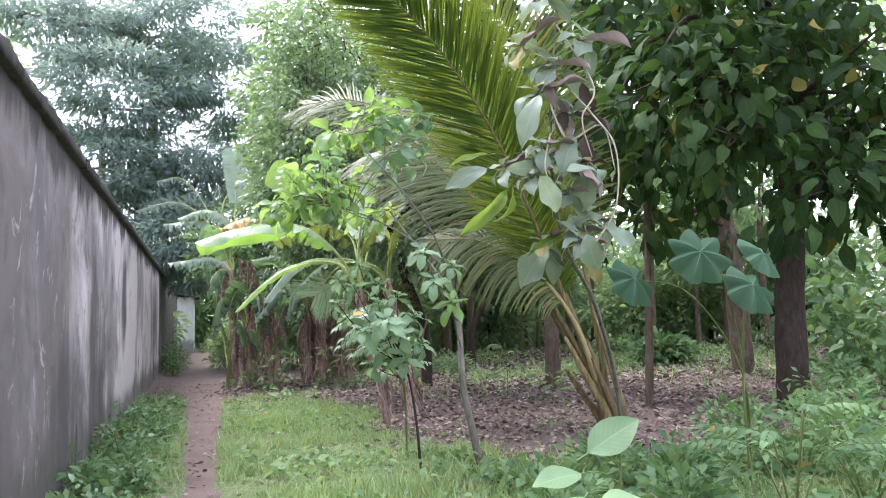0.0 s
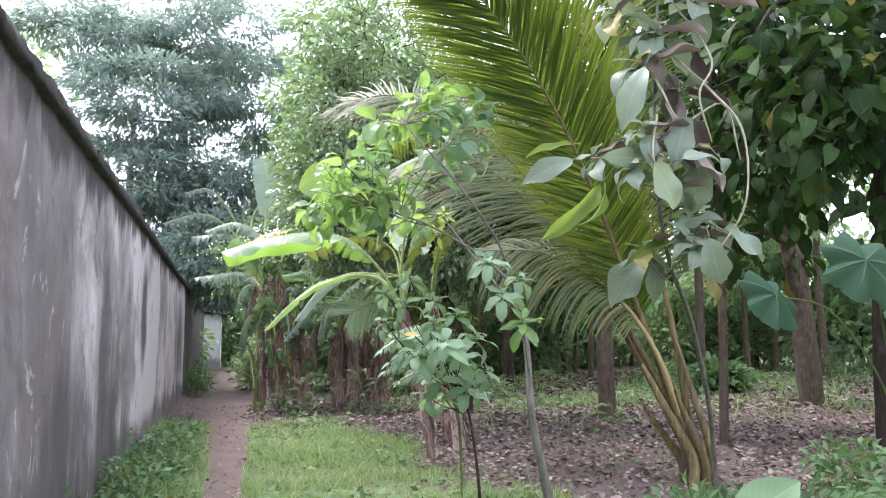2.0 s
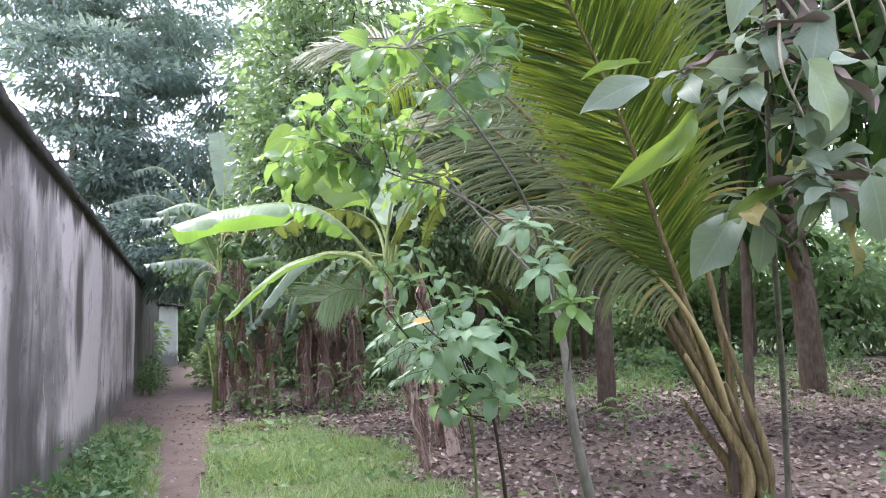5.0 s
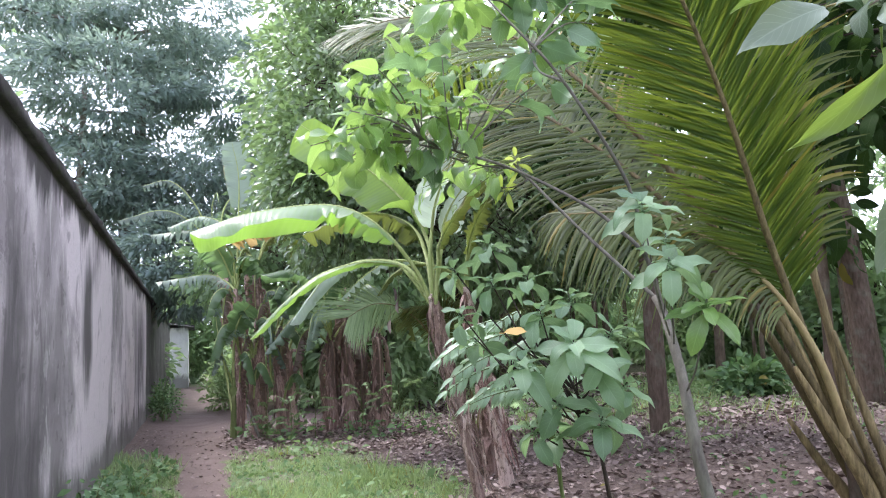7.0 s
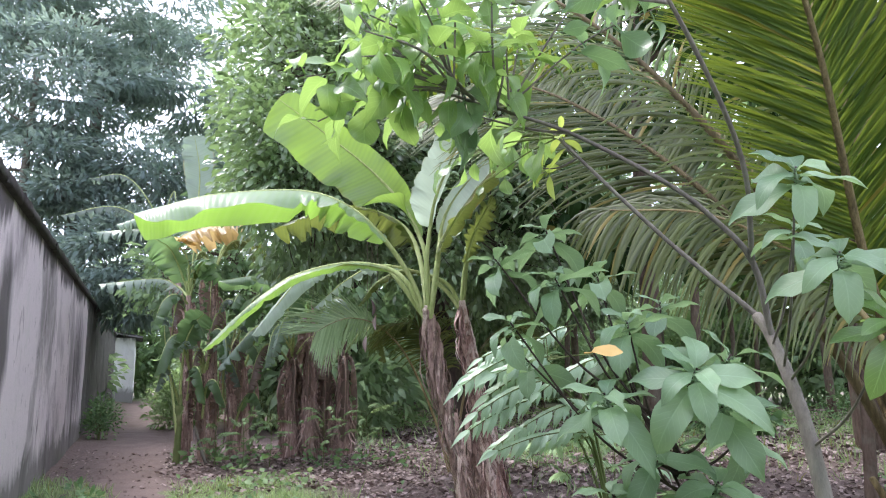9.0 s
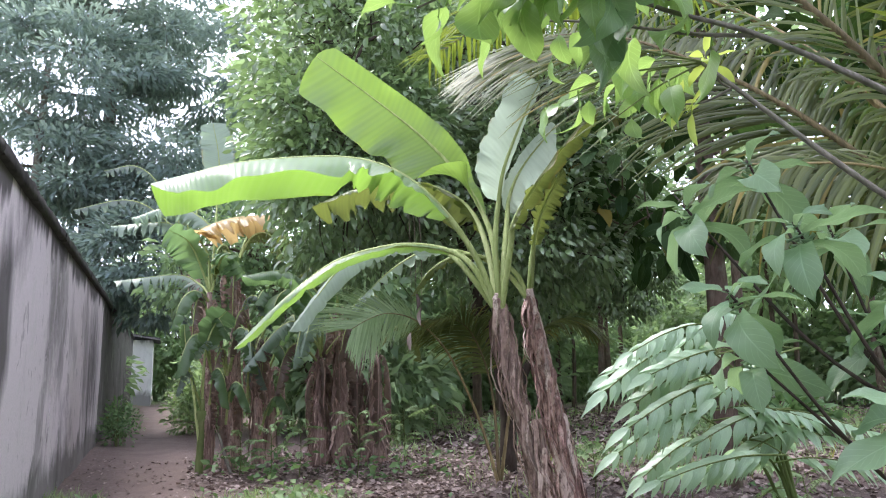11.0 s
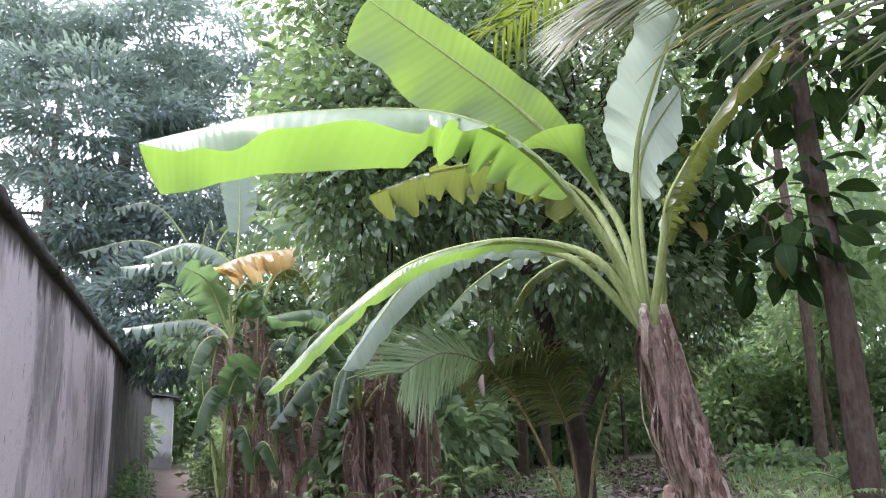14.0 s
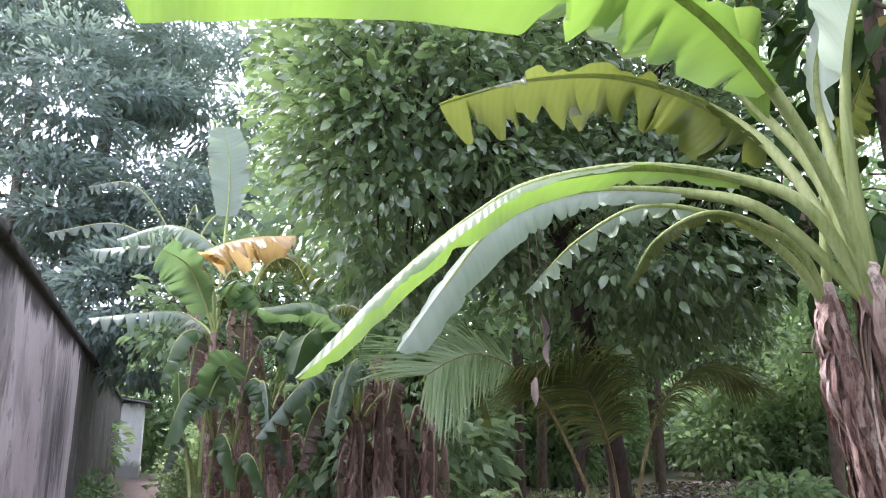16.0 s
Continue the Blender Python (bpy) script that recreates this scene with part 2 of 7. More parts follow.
LEAF_SAGE = leaf_material("sage_leaf", (0.17, 0.27, 0.15), (0.25, 0.37, 0.21), 0.34, 0.5, 0.4, veins=0.3)
LEAF_ORANGE = leaf_material("orange_withered_leaf", (0.60, 0.40, 0.15), (0.66, 0.47, 0.20), 0.3, 0.5, 0.3, glow=(0.6, 0.35, 0.1))
LEAF_SHRUB = leaf_material("shrub_leaf", (0.10, 0.18, 0.11), (0.29, 0.42, 0.26), 0.36, 0.42, 0.6, veins=0.25)
LEAF_MINT = leaf_material("mint_leaf", (0.20, 0.31, 0.22), (0.42, 0.55, 0.42), 0.36, 0.38, 0.8, veins=0.25)
LEAF_MATURE = leaf_material("mature_leaf", (0.05, 0.12, 0.06), (0.23, 0.36, 0.20), 0.36, 0.36, 0.8, veins=0.3)
LEAF_LOBED = leaf_material("lobed_leaf", (0.04, 0.085, 0.052), (0.075, 0.14, 0.088), 0.32, 0.65, 0.12)
LEAF_PALM = leaf_material("palm_leaflet", (0.03, 0.07, 0.013), (0.10, 0.16, 0.033), 0.33, 0.42, 0.3, glow=(0.37, 0.46, 0.05), dead=0.02)
LEAF_PALM_YOUNG = leaf_material("young_palm_leaflet", (0.17, 0.26, 0.11), (0.38, 0.50, 0.26), 0.42, 0.3, 0.9, glow=(0.36, 0.5, 0.16))
LEAF_PALM_DRY = leaf_material("dry_palm_leaflet", (0.03, 0.048, 0.014), (0.125, 0.155, 0.046), 0.3, 0.42, 0.4, glow=(0.38, 0.46, 0.10), dead=0.05)
GRASS = leaf_material("grass_blade", (0.16, 0.245, 0.105), (0.46, 0.57, 0.31), 0.35, 0.5, glow=(0.45, 0.6, 0.2), dead=0.08)
WEED = leaf_material("weed_leaf", (0.05, 0.115, 0.05), (0.18, 0.29, 0.135), 0.3, 0.55, dead=0.015)
LITTER = leaf_material("dead_leaf", (0.065, 0.046, 0.042), (0.45, 0.36, 0.34), 0.05, 0.75, 0.15, glow=(0.2, 0.12, 0.08))
WEED_PALE = leaf_material("pale_weed_leaf", (0.10, 0.17, 0.08), (0.26, 0.36, 0.19), 0.32, 0.65, 0.2)
BARK_DARK = bark_material("dark_bark", (0.022, 0.017, 0.014), (0.075, 0.055, 0.046), (0.12, 0.12, 0.09), 0.15)
BARK_BROWN = bark_material("brown_bark", (0.06, 0.042, 0.032), (0.17, 0.125, 0.10))
BARK_GREY = bark_material("grey_bark", (0.09, 0.08, 0.07), (0.22, 0.20, 0.17))
STEM_GREEN = bark_material("green_stem", (0.07, 0.10, 0.03), (0.17, 0.20, 0.08), (0.2, 0.17, 0.1), 0.3, (6, 6, 1))


def banana_leaf_material(name, top, under, brown=0.0, sap=0.6):
    mat, nodes, links, b = nodes_of(name, 0.33, 0.8)
    tc, info = nodes.new("ShaderNodeTexCoord"), nodes.new("ShaderNodeObjectInfo")
    sep = nodes.new("ShaderNodeSeparateXYZ")
    links.new(tc.outputs["UV"], sep.inputs[0])
    off = n_math(nodes, links, "ABSOLUTE", n_math(nodes, links, "SUBTRACT", sep.outputs[1], 0.5))
    run = n_math(nodes, links, "SUBTRACT", sep.outputs[0], n_math(nodes, links, "MULTIPLY", off, 0.06))
    rib = n_math(nodes, links, "SINE", n_math(nodes, links, "MULTIPLY", run, 420.0))
    band = n_noise(nodes, links, run, 34.0, 3)
    bandr = n_ramp(nodes, links, band, (0.3, 0.0), (0.7, 1.0))
    col = n_mix(nodes, links, bandr, tuple(c * 0.75 for c in top), top)
    col = n_mix(nodes, links, n_math(nodes, links, "MULTIPLY", n_math(nodes, links, "ADD", rib, 1.0), 0.08), col, under)
    edge = n_math(nodes, links, "ADD", off, n_math(nodes, links, "MULTIPLY", n_noise(nodes, links, tc.outputs["Object"], 6.0, 5), 0.25))
    col = n_mix(nodes, links, n_ramp(nodes, links, edge, (0.60 - 0.5 * brown, 0.0), (0.66 - 0.3 * brown, 0.85)), col, (0.24, 0.15, 0.05))
    links.new(col, b.inputs["Base Color"])
    n_bump(nodes, links, b, n_math(nodes, links, "ADD", n_math(nodes, links, "MULTIPLY", rib, 0.3), band), 0.35, 0.006)
    tr = nodes.new("ShaderNodeBsdfTranslucent")
    links.new(n_mix(nodes, links, sap, col, under), tr.inputs[0])
    mix = nodes.new("ShaderNodeMixShader")
    mix.inputs[0].default_value = 0.58
    links.new(b.outputs[0], mix.inputs[1])
    links.new(tr.outputs[0], mix.inputs[2])
    links.new(mix.outputs[0], nodes["Material Output"].inputs[0])
    return mat


BANANA = banana_leaf_material("banana_leaf", (0.165, 0.28, 0.085), (0.335, 0.51, 0.075))
# base colour whitened to stand for the sky's sheen on the blade
BANANA_SHEEN = banana_leaf_material("sky_sheen_banana_leaf", (0.40, 0.50, 0.36), (0.26, 0.45, 0.055), 0.0, 0.95)
# bluish white: the reflected sky is painted into these blades
BANANA_SKY_GLOSS = banana_leaf_material("sky_gloss_banana_leaf", (0.47, 0.56, 0.49), (0.47, 0.58, 0.45))
BANANA_TATTER = banana_leaf_material("tattered_banana_leaf", (0.24, 0.33, 0.26), (0.34, 0.44, 0.30), 0.12)
BANANA_GREY = banana_leaf_material("greyed_banana_leaf", (0.13, 0.18, 0.15), (0.19, 0.25, 0.18), 0.2)
BANANA_DULL = banana_leaf_material("dull_banana_leaf", (0.10, 0.18, 0.085), (0.20, 0.32, 0.11))
BANANA_DEAD = banana_leaf_material("dead_banana_leaf", (0.19, 0.135, 0.11), (0.26, 0.19, 0.15), 0.2)
BANANA_OLIVE = banana_leaf_material("olive_banana_leaf", (0.105, 0.14, 0.04), (0.22, 0.26, 0.05), 0.14)
BANANA_YELLOW = banana_leaf_material("withered_banana_leaf", (0.55, 0.38, 0.16), (0.62, 0.45, 0.20), 0.2)


def fibre_material(name, dark, light, gap, ragged=False):
    mat, nodes, links, b = nodes_of(name, 0.7, 0.25)
    tc, geo, info = nodes.new("ShaderNodeTexCoord"), nodes.new("ShaderNodeNewGeometry"), nodes.new("ShaderNodeObjectInfo")
    grain = n_noise(nodes, links, tc.outputs["Object"], 2.5, 8, 0.7, (14, 14, 1.6))
    rnd = n_math(nodes, links, "FRACT", n_math(nodes, links, "ADD", geo.outputs["Random Per Island"], info.outputs["Random"]))
    col = n_ramp(nodes, links, grain, (0.32, dark), (0.52, light), (0.72, gap))
    col = n_mix(nodes, links, n_ramp(nodes, links, rnd, (0.3, 0.0), (0.95, 0.65)), col, tuple(c * 0.8 for c in dark))
    col = n_mix(nodes, links, n_ramp(nodes, links, rnd, (0.0, 0.6), (0.16, 0.0)), col, gap)
    if ragged:
        sep = nodes.new("ShaderNodeSeparateXYZ")
        links.new(tc.outputs["UV"], sep.inputs[0])
        rag = n_noise(nodes, links, tc.outputs["Object"], 26.0, 5, 0.7, (1, 1, 0.5))
        off = n_math(nodes, links, "ADD", n_math(nodes, links, "ABSOLUTE", n_math(nodes, links, "SUBTRACT", sep.outputs[1], 0.5)), n_math(nodes, links, "MULTIPLY", n_math(nodes, links, "SUBTRACT", rag, 0.5), 0.5))
        col = n_mix(nodes, links, n_ramp(nodes, links, rag, (0.5, 0.0), (0.6, 0.75)), col, tuple(c * 0.55 for c in dark))
        col = n_mix(nodes, links, n_ramp(nodes, links, off, (0.45, 0.0), (0.52, 0.3)), col, gap)
    links.new(col, b.inputs["Base Color"])
    n_bump(nodes, links, b, grain, 0.6, 0.015)
    return mat


SHEATH = fibre_material("banana_sheath", (0.155, 0.09, 0.078), (0.46, 0.32, 0.28), (0.66, 0.55, 0.48), True)
SHEATH_RED = fibre_material("dry_banana_sheath", (0.10, 0.06, 0.052), (0.40, 0.265, 0.23), (0.60, 0.48, 0.42))
SHEATH_PLUM = fibre_material("reddish_banana_sheath", (0.165, 0.085, 0.077), (0.48, 0.30, 0.27), (0.70, 0.60, 0.55), True)
PETIOLE = fibre_material("banana_petiole", (0.24, 0.30, 0.10), (0.40, 0.46, 0.20), (0.50, 0.52, 0.28))
CREEPER = fibre_material("creeper_stem", (0.22, 0.19, 0.14), (0.36, 0.32, 0.25), (0.46, 0.42, 0.34))
PALM_STALK = fibre_material("palm_stalk", (0.07, 0.055, 0.03), (0.23, 0.175, 0.085), (0.42, 0.33, 0.17))
PALM_RIB = fibre_material("palm_midrib", (0.12, 0.15, 0.03), (0.22, 0.25, 0.06), (0.3, 0.32, 0.1))


# ---- large structure ----
def wall_x(y):
    return -1.07 - 0.0050 * y


def ground_z(x, y):
    """Height of the ground: nearly level, banked up a little against the wall, worn down along the path."""
    x, y = np.asarray(x, float), np.asarray(y, float)
    near = np.exp(-((np.hypot(x - 2, y - 10)) / 30) ** 2)
    bank = 0.10 * np.exp(-np.clip(x + 1.15, 0, 9) / 0.35)
    path = -0.03 * np.exp(-((x - path_x(y)) / 0.3) ** 2)
    return (0.035 * waves(x, y, 3, 1.1) + 0.012 * waves(x, y, 4, 0.3)) * near + bank + path


def path_x(y):
    y = np.asarray(y, float)
    return 0.02 + 0.07 * np.sin(y * 0.45 + 1.0) * np.clip((20 - y) / 20, 0, 1) - 0.012 * np.clip(y - 12, 0, 30)


def path_half(y):
    y = np.asarray(y, float)
    return 0.17 + 0.03 * np.sin(y * 1.7) + 0.035 * np.clip(y - 8, 0, 14)


def greenness(x, y):
    """How far grass and weeds cover the soil, 0 to 1."""
    n = waves(x, y, 8, 1.6)
    strip = np.clip((3.1 + 0.5 * n - 0.12 * (y - 8) - x) / 0.6, 0, 1) * np.clip((16.3 + n - y) / 0.9, 0, 1)
    verge = np.clip((0.1 - x) / 0.3, 0, 1) * np.clip((14.5 + n - y) / 2.5, 0, 1)
    patch = np.clip(0.45 + 1.1 * waves(x, y, 61, 1.9), 0, 1)
    back = patch * np.clip((y - 14.0 - 0.9 * n - 0.12 * (x - 4)) / 2.0, 0, 1) * np.clip((x - 3.5) / 1.5, 0, 1)
    side = np.clip((7.4 + 0.6 * n - y) / 1.2, 0, 1)
    far = np.clip((y - 26) / 4, 0, 1)
    right = np.clip((x - 11 - n) / 2, 0, 1)
    return np.clip(np.maximum.reduce([strip, verge, back * 0.85, side, far * patch, right * 0.8 * patch]), 0, 1)


def soil_material():
    mat, nodes, links, b = nodes_of("soil_and_litter", 0.95, 0.15)
    tc, at = nodes.new("ShaderNodeTexCoord"), nodes.new("ShaderNodeAttribute")
    at.attribute_name = "green"
    fine = n_noise(nodes, links, tc.outputs["Object"], 22.0, 6, 0.7)
    wide = n_noise(nodes, links, tc.outputs["Object"], 1.3, 5, 0.6)
    soil = n_ramp(nodes, links, fine, (0.28, (0.06, 0.045, 0.041)), (0.55, (0.175, 0.132, 0.121)), (0.75, (0.28, 0.228, 0.212)))
    soil = n_mix(nodes, links, n_ramp(nodes, links, wide, (0.35, 0.0), (0.7, 0.5)), soil, (0.10, 0.072, 0.066))
    green = n_ramp(nodes, links, fine, (0.3, (0.07, 0.085, 0.045)), (0.7, (0.21, 0.26, 0.13)))
    links.new(n_mix(nodes, links, at.outputs["Fac"], soil, green), b.inputs["Base Color"])
    n_bump(nodes, links, b, n_math(nodes, links, "ADD", fine, wide), 0.8, 0.03)
    return mat


def path_material():
    mat, nodes, links, b = nodes_of("trodden_earth", 0.9, 0.2)
    tc = nodes.new("ShaderNodeTexCoord")
    fine = n_noise(nodes, links, tc.outputs["Object"], 35.0, 6, 0.7)
    wide = n_noise(nodes, links, tc.outputs["Object"], 2.0, 4, 0.6)
    col = n_ramp(nodes, links, fine, (0.3, (0.105, 0.075, 0.067)), (0.7, (0.21, 0.157, 0.143)))
    col = n_mix(nodes, links, n_ramp(nodes, links, wide, (0.4, 0.0), (0.7, 0.7)), col, (0.085, 0.062, 0.054))
    links.new(col, b.inputs["Base Color"])
    n_bump(nodes, links, b, n_math(nodes, links, "ADD", fine, wide), 0.5, 0.012)
    return mat


def plaster_material(name, pale, grey, stain, amount, lime=0.35, patches=(), spread=(-0.48, 0.14)):
    """Old lime plaster: smeared grey wash, rain streaks and painted shade under the coping, damp at the foot, flaked
    pale spots.
    patches: (y, z, half length, half height) of large mould stains."""
    mat, nodes, links, b = nodes_of(name, 0.9, 0.15)
    tc = nodes.new("ShaderNodeTexCoord")
    pos = tc.outputs["Object"]
    sep = nodes.new("ShaderNodeSeparateXYZ")
    links.new(pos, sep.inputs[0])
    Y, Z = sep.outputs[1], sep.outputs[2]
    mul = lambda a, b: n_math(nodes, links, "MULTIPLY", a, b)
    add = lambda a, b: n_math(nodes, links, "ADD", a, b)
    grain = n_noise(nodes, links, pos, 60.0, 4, 0.6)
    wide = n_noise(nodes, links, pos, 0.8, 6, 0.62, (0.6, 0.6, 0.75), 0.4)
    smear = n_noise(nodes, links, pos, 1.3, 6, 0.6, (0.5, 0.5, 0.27), 0.35)
    drip = n_noise(nodes, links, pos, 1.0, 5, 0.6, (2.3, 2.3, 0.25), 0.3)
    scratch = n_noise(nodes, links, pos, 1.0, 5, 0.65, (4.0, 4.0, 0.9), 0.6)
    fleck = n_noise(nodes, links, pos, 3.2, 6, 0.68, (0.95, 0.95, 0.6), 0.9)
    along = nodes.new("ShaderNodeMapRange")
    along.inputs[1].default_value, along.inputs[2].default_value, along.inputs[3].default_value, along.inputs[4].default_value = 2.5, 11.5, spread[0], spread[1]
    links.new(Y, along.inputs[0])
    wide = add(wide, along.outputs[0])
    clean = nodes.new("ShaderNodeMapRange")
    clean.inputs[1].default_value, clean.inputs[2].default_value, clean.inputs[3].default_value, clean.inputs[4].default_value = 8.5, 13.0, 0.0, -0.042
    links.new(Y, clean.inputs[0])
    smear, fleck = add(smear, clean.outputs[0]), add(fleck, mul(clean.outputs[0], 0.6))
    col = n_ramp(nodes, links, wide, (0.22, (grey[0] * 0.6, grey[1] * 0.58, grey[2] * 0.55)), (0.38, grey), (0.56, pale))
    col = n_mix(nodes, links, n_ramp(nodes, links, smear, (0.47, 0.0), (0.53, amount * 0.6), (0.62, amount)), col, stain)
    col = n_mix(nodes, links, n_ramp(nodes, links, fleck, (0.56, 0.0), (0.60, amount * 0.6)), col, tuple(c * 0.8 for c in stain))
    col = n_mix(nodes, links, n_ramp(nodes, links, fleck, (0.36, lime), (0.41, 0.0)), col, (0.60, 0.56, 0.555))
    for y, z, dy, dz in patches:
        e = add(n_math(nodes, links, "POWER", n_math(nodes, links, "ABSOLUTE", mul(add(Y, -y), 1 / dy)), 2.0), n_math(nodes, links, "POWER", n_math(nodes, links, "ABSOLUTE", mul(add(Z, -z), 1 / dz)), 2.0))
        edge = mul(add(add(mul(e, 0.22), mul(drip, 1.1)), add(mul(smear, 0.7), mul(scratch, 0.35))), 0.4)
        col = n_mix(nodes, links, n_ramp(nodes, links, edge, (0.43, 0.92), (0.50, 0.45), (0.58, 0.0)), col, tuple(c * 0.75 for c in stain))
    col = n_mix(nodes, links, n_ramp(nodes, links, scratch, (0.60, 0.0), (0.72, amount * 0.45)), col, tuple(c * 0.7 for c in stain))
    foot = add(mul(fleck, 0.5), add(mul(smear, 0.6), mul(Z, -0.75)))
    col = n_mix(nodes, links, n_ramp(nodes, links, foot, (0.05, 0.0), (0.22, 0.75)), col, (0.10, 0.094, 0.083))
    # rain streaks, merged with a painted band for the coping's shadow
    head = add(add(mul(drip, 2.2), -0.52), mul(add(Z, -3.0), 1.7))
    col = n_mix(nodes, links, n_ramp(nodes, links, head, (0.16, 0.0), (0.42, 0.88)), col, tuple(c * 0.45 for c in stain))
    col = n_mix(nodes, links, n_ramp(nodes, links, grain, (0.3, 0.25), (0.6, 0.0)), col, tuple(c * 0.6 for c in grey))
    links.new(col, b.inputs["Base Color"])
    n_bump(nodes, links, b, add(mul(grain, 0.3), add(wide, mul(fleck, 0.3))), 0.4, 0.02)
    return mat


SOIL = soil_material()
TRODDEN = path_material()
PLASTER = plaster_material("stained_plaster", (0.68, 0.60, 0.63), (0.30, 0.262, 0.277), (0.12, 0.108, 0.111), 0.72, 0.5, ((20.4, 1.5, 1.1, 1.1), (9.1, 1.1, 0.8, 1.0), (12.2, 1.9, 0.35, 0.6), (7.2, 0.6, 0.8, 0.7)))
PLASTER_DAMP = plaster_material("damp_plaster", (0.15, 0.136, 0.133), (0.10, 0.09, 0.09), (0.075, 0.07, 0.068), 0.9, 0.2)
PLASTER_WHITE = plaster_material("whitewash", (0.85, 0.86, 0.88), (0.74, 0.76, 0.79), (0.45, 0.45, 0.46), 0.25, 0.2, (), (0.12, 0.12))
COPING = bark_material("mossy_coping", (0.022, 0.02, 0.02), (0.07, 0.062, 0.06), (0.05, 0.06, 0.035), 0.5, (3, 3, 3))
TILE_DARK = bark_material("dark_roof_sheet", (0.05, 0.048, 0.05), (0.12, 0.115, 0.12), (0.16, 0.15, 0.14), 0.4, (4, 4, 4))


def box(x0, x1, y0, y1, z0, z1, ny=1, nz=1, bulge=0.0, seed=0):
    """A box whose long faces are divided and a little uneven."""
    r = np.random.default_rng(seed)
    ys, zs = np.linspace(y0, y1, ny + 1), np.linspace(z0, z1, nz + 1)
    ring = [(x1, z) for z in zs] + [(x0, z) for z in zs[::-1]]
    v = np.array([[(x, y, z) for x, z in ring] for y in ys], float)
    v[:, :nz + 1, 0] += r.normal(size=(ny + 1, nz + 1)) * bulge
    v[:, nz, 2] += r.normal(size=ny + 1) * bulge
    v[:, nz + 1, 2] += r.normal(size=ny + 1) * bulge
    k = len(ring)
    f = grid_faces(ny + 1, k, True)
    caps = []
    for row, flip in ((0, 1), (ny, 0)):
        for j in range(nz):
            q = [row * k + j, row * k + j + 1, row * k + k - 2 - j, row * k + k - 1 - j]
            caps.append(q[::-1] if flip else q)
    u = np.zeros((v.shape[0] * k, 2))
    return v.reshape(-1, 3), np.concatenate([f[:, ::-1], np.array(caps)]), u


# the ground, one sheet to the horizon, fine near the path
gx = np.concatenate([-np.geomspace(500, 12, 14), np.linspace(-10, 16, 150), np.geomspace(17, 500, 18)])
gy = np.concatenate([-np.geomspace(500, 12, 12), np.linspace(-9, 30, 210), np.geomspace(31, 600, 22)])
GX, GY = np.meshgrid(gx, gy, indexing="ij")
gv = np.stack([GX, GY, ground_z(GX, GY)], -1).reshape(-1, 3)
g = Geo().add((gv, grid_faces(len(gx), len(gy))[:, ::-1], gv[:, :2]))
ground = tagged(put("ground", g, SOIL), "brown leaf-strewn soil with patches of short green grass", "ground", kind="structure")
mask = ground.data.attributes.new("green", "FLOAT", "POINT")
mask.data.foreach_set("value", greenness(gv[:, 0], gv[:, 1]).astype(np.float32))

# the trodden path
ys = np.linspace(-14, 44, 380)
cols = np.linspace(-1, 1, 9)
edge = 1 + 0.28 * np.sin(ys * 5.1) * np.sin(ys * 2.3 + 1) + 0.08 * rng.normal(size=len(ys))
px = path_x(ys)[:, None] + (path_half(ys) * edge)[:, None] * cols
py = np.repeat(ys[:, None], 9, 1)
pz = ground_z(px, py) + 0.014 * (1 - np.abs(cols) ** 3) - 0.004
g = Geo().add((np.stack([px, py, pz], -1).reshape(-1, 3), grid_faces(len(ys), 9)[:, ::-1], np.zeros((px.size, 2))))
tagged(put("footpath", g, TRODDEN), "narrow reddish-brown trodden earth footpath beside the wall", "path", kind="structure")

# the boundary wall, in lengths with open joints, and its coping
WALL_TOP = 3.0
wall = thing("wall_west", 0, 0, 0, "tall grey plastered boundary wall, rain-streaked and mouldy", "wall", kind="structure")
joints = [-16.0, -9.0, -3.2, 3.9, 7.7, 11.6, 15.3, 18.9, 22.8, 29.0, 35.5, 42.0]
for i, (a, b) in enumerate(zip(joints, joints[1:])):
    seg = box(-0.22, 0, a + 0.006, b - 0.006, -0.25, WALL_TOP, max(8, int((b - a) * 5)), 10, 0.005, i)
    seg[0][:, 0] += wall_x(seg[0][:, 1])
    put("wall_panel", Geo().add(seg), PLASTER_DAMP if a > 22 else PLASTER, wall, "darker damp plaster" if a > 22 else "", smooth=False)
    cap = box(-0.27, 0.05, a + 0.002, b - 0.002, WALL_TOP, WALL_TOP + 0.10, max(20, int((b - a) * 9)), 2, 0.006, 50 + i)
    cap[0][:, 0] += wall_x(cap[0][:, 1])
    put("coping", Geo().add(cap), COPING, wall, "black mossy cement coping")

# the white outbuilding at the end of the wall
shed = thing("outbuilding", -2.2, 44, 0, "small whitewashed outbuilding with a dark sheet roof", "building")
for a, b, c, d in ((-1.7, 1.75, -1.6, -1.45), (-1.7, -1.55, -1.45, 3.0), (1.6, 1.75, -1.45, 3.0), (-1.55, 1.6, 2.85, 3.0)):
    put("wall", Geo().add(box(a, b, c, d, -0.1, 2.95, 6, 8, 0.004, 5)), PLASTER_WHITE, shed, smooth=False)
roof = box(-2.0, 2.05, -1.95, 3.4, 2.95, 3.05, 8, 1, 0.006, 6)
roof[0][:, 2] += 0.16 * (2.0 - roof[0][:, 0]) + 0.012 * np.sin(roof[0][:, 1] * 40)
put("roof", Geo().add(roof), TILE_DARK, shed)


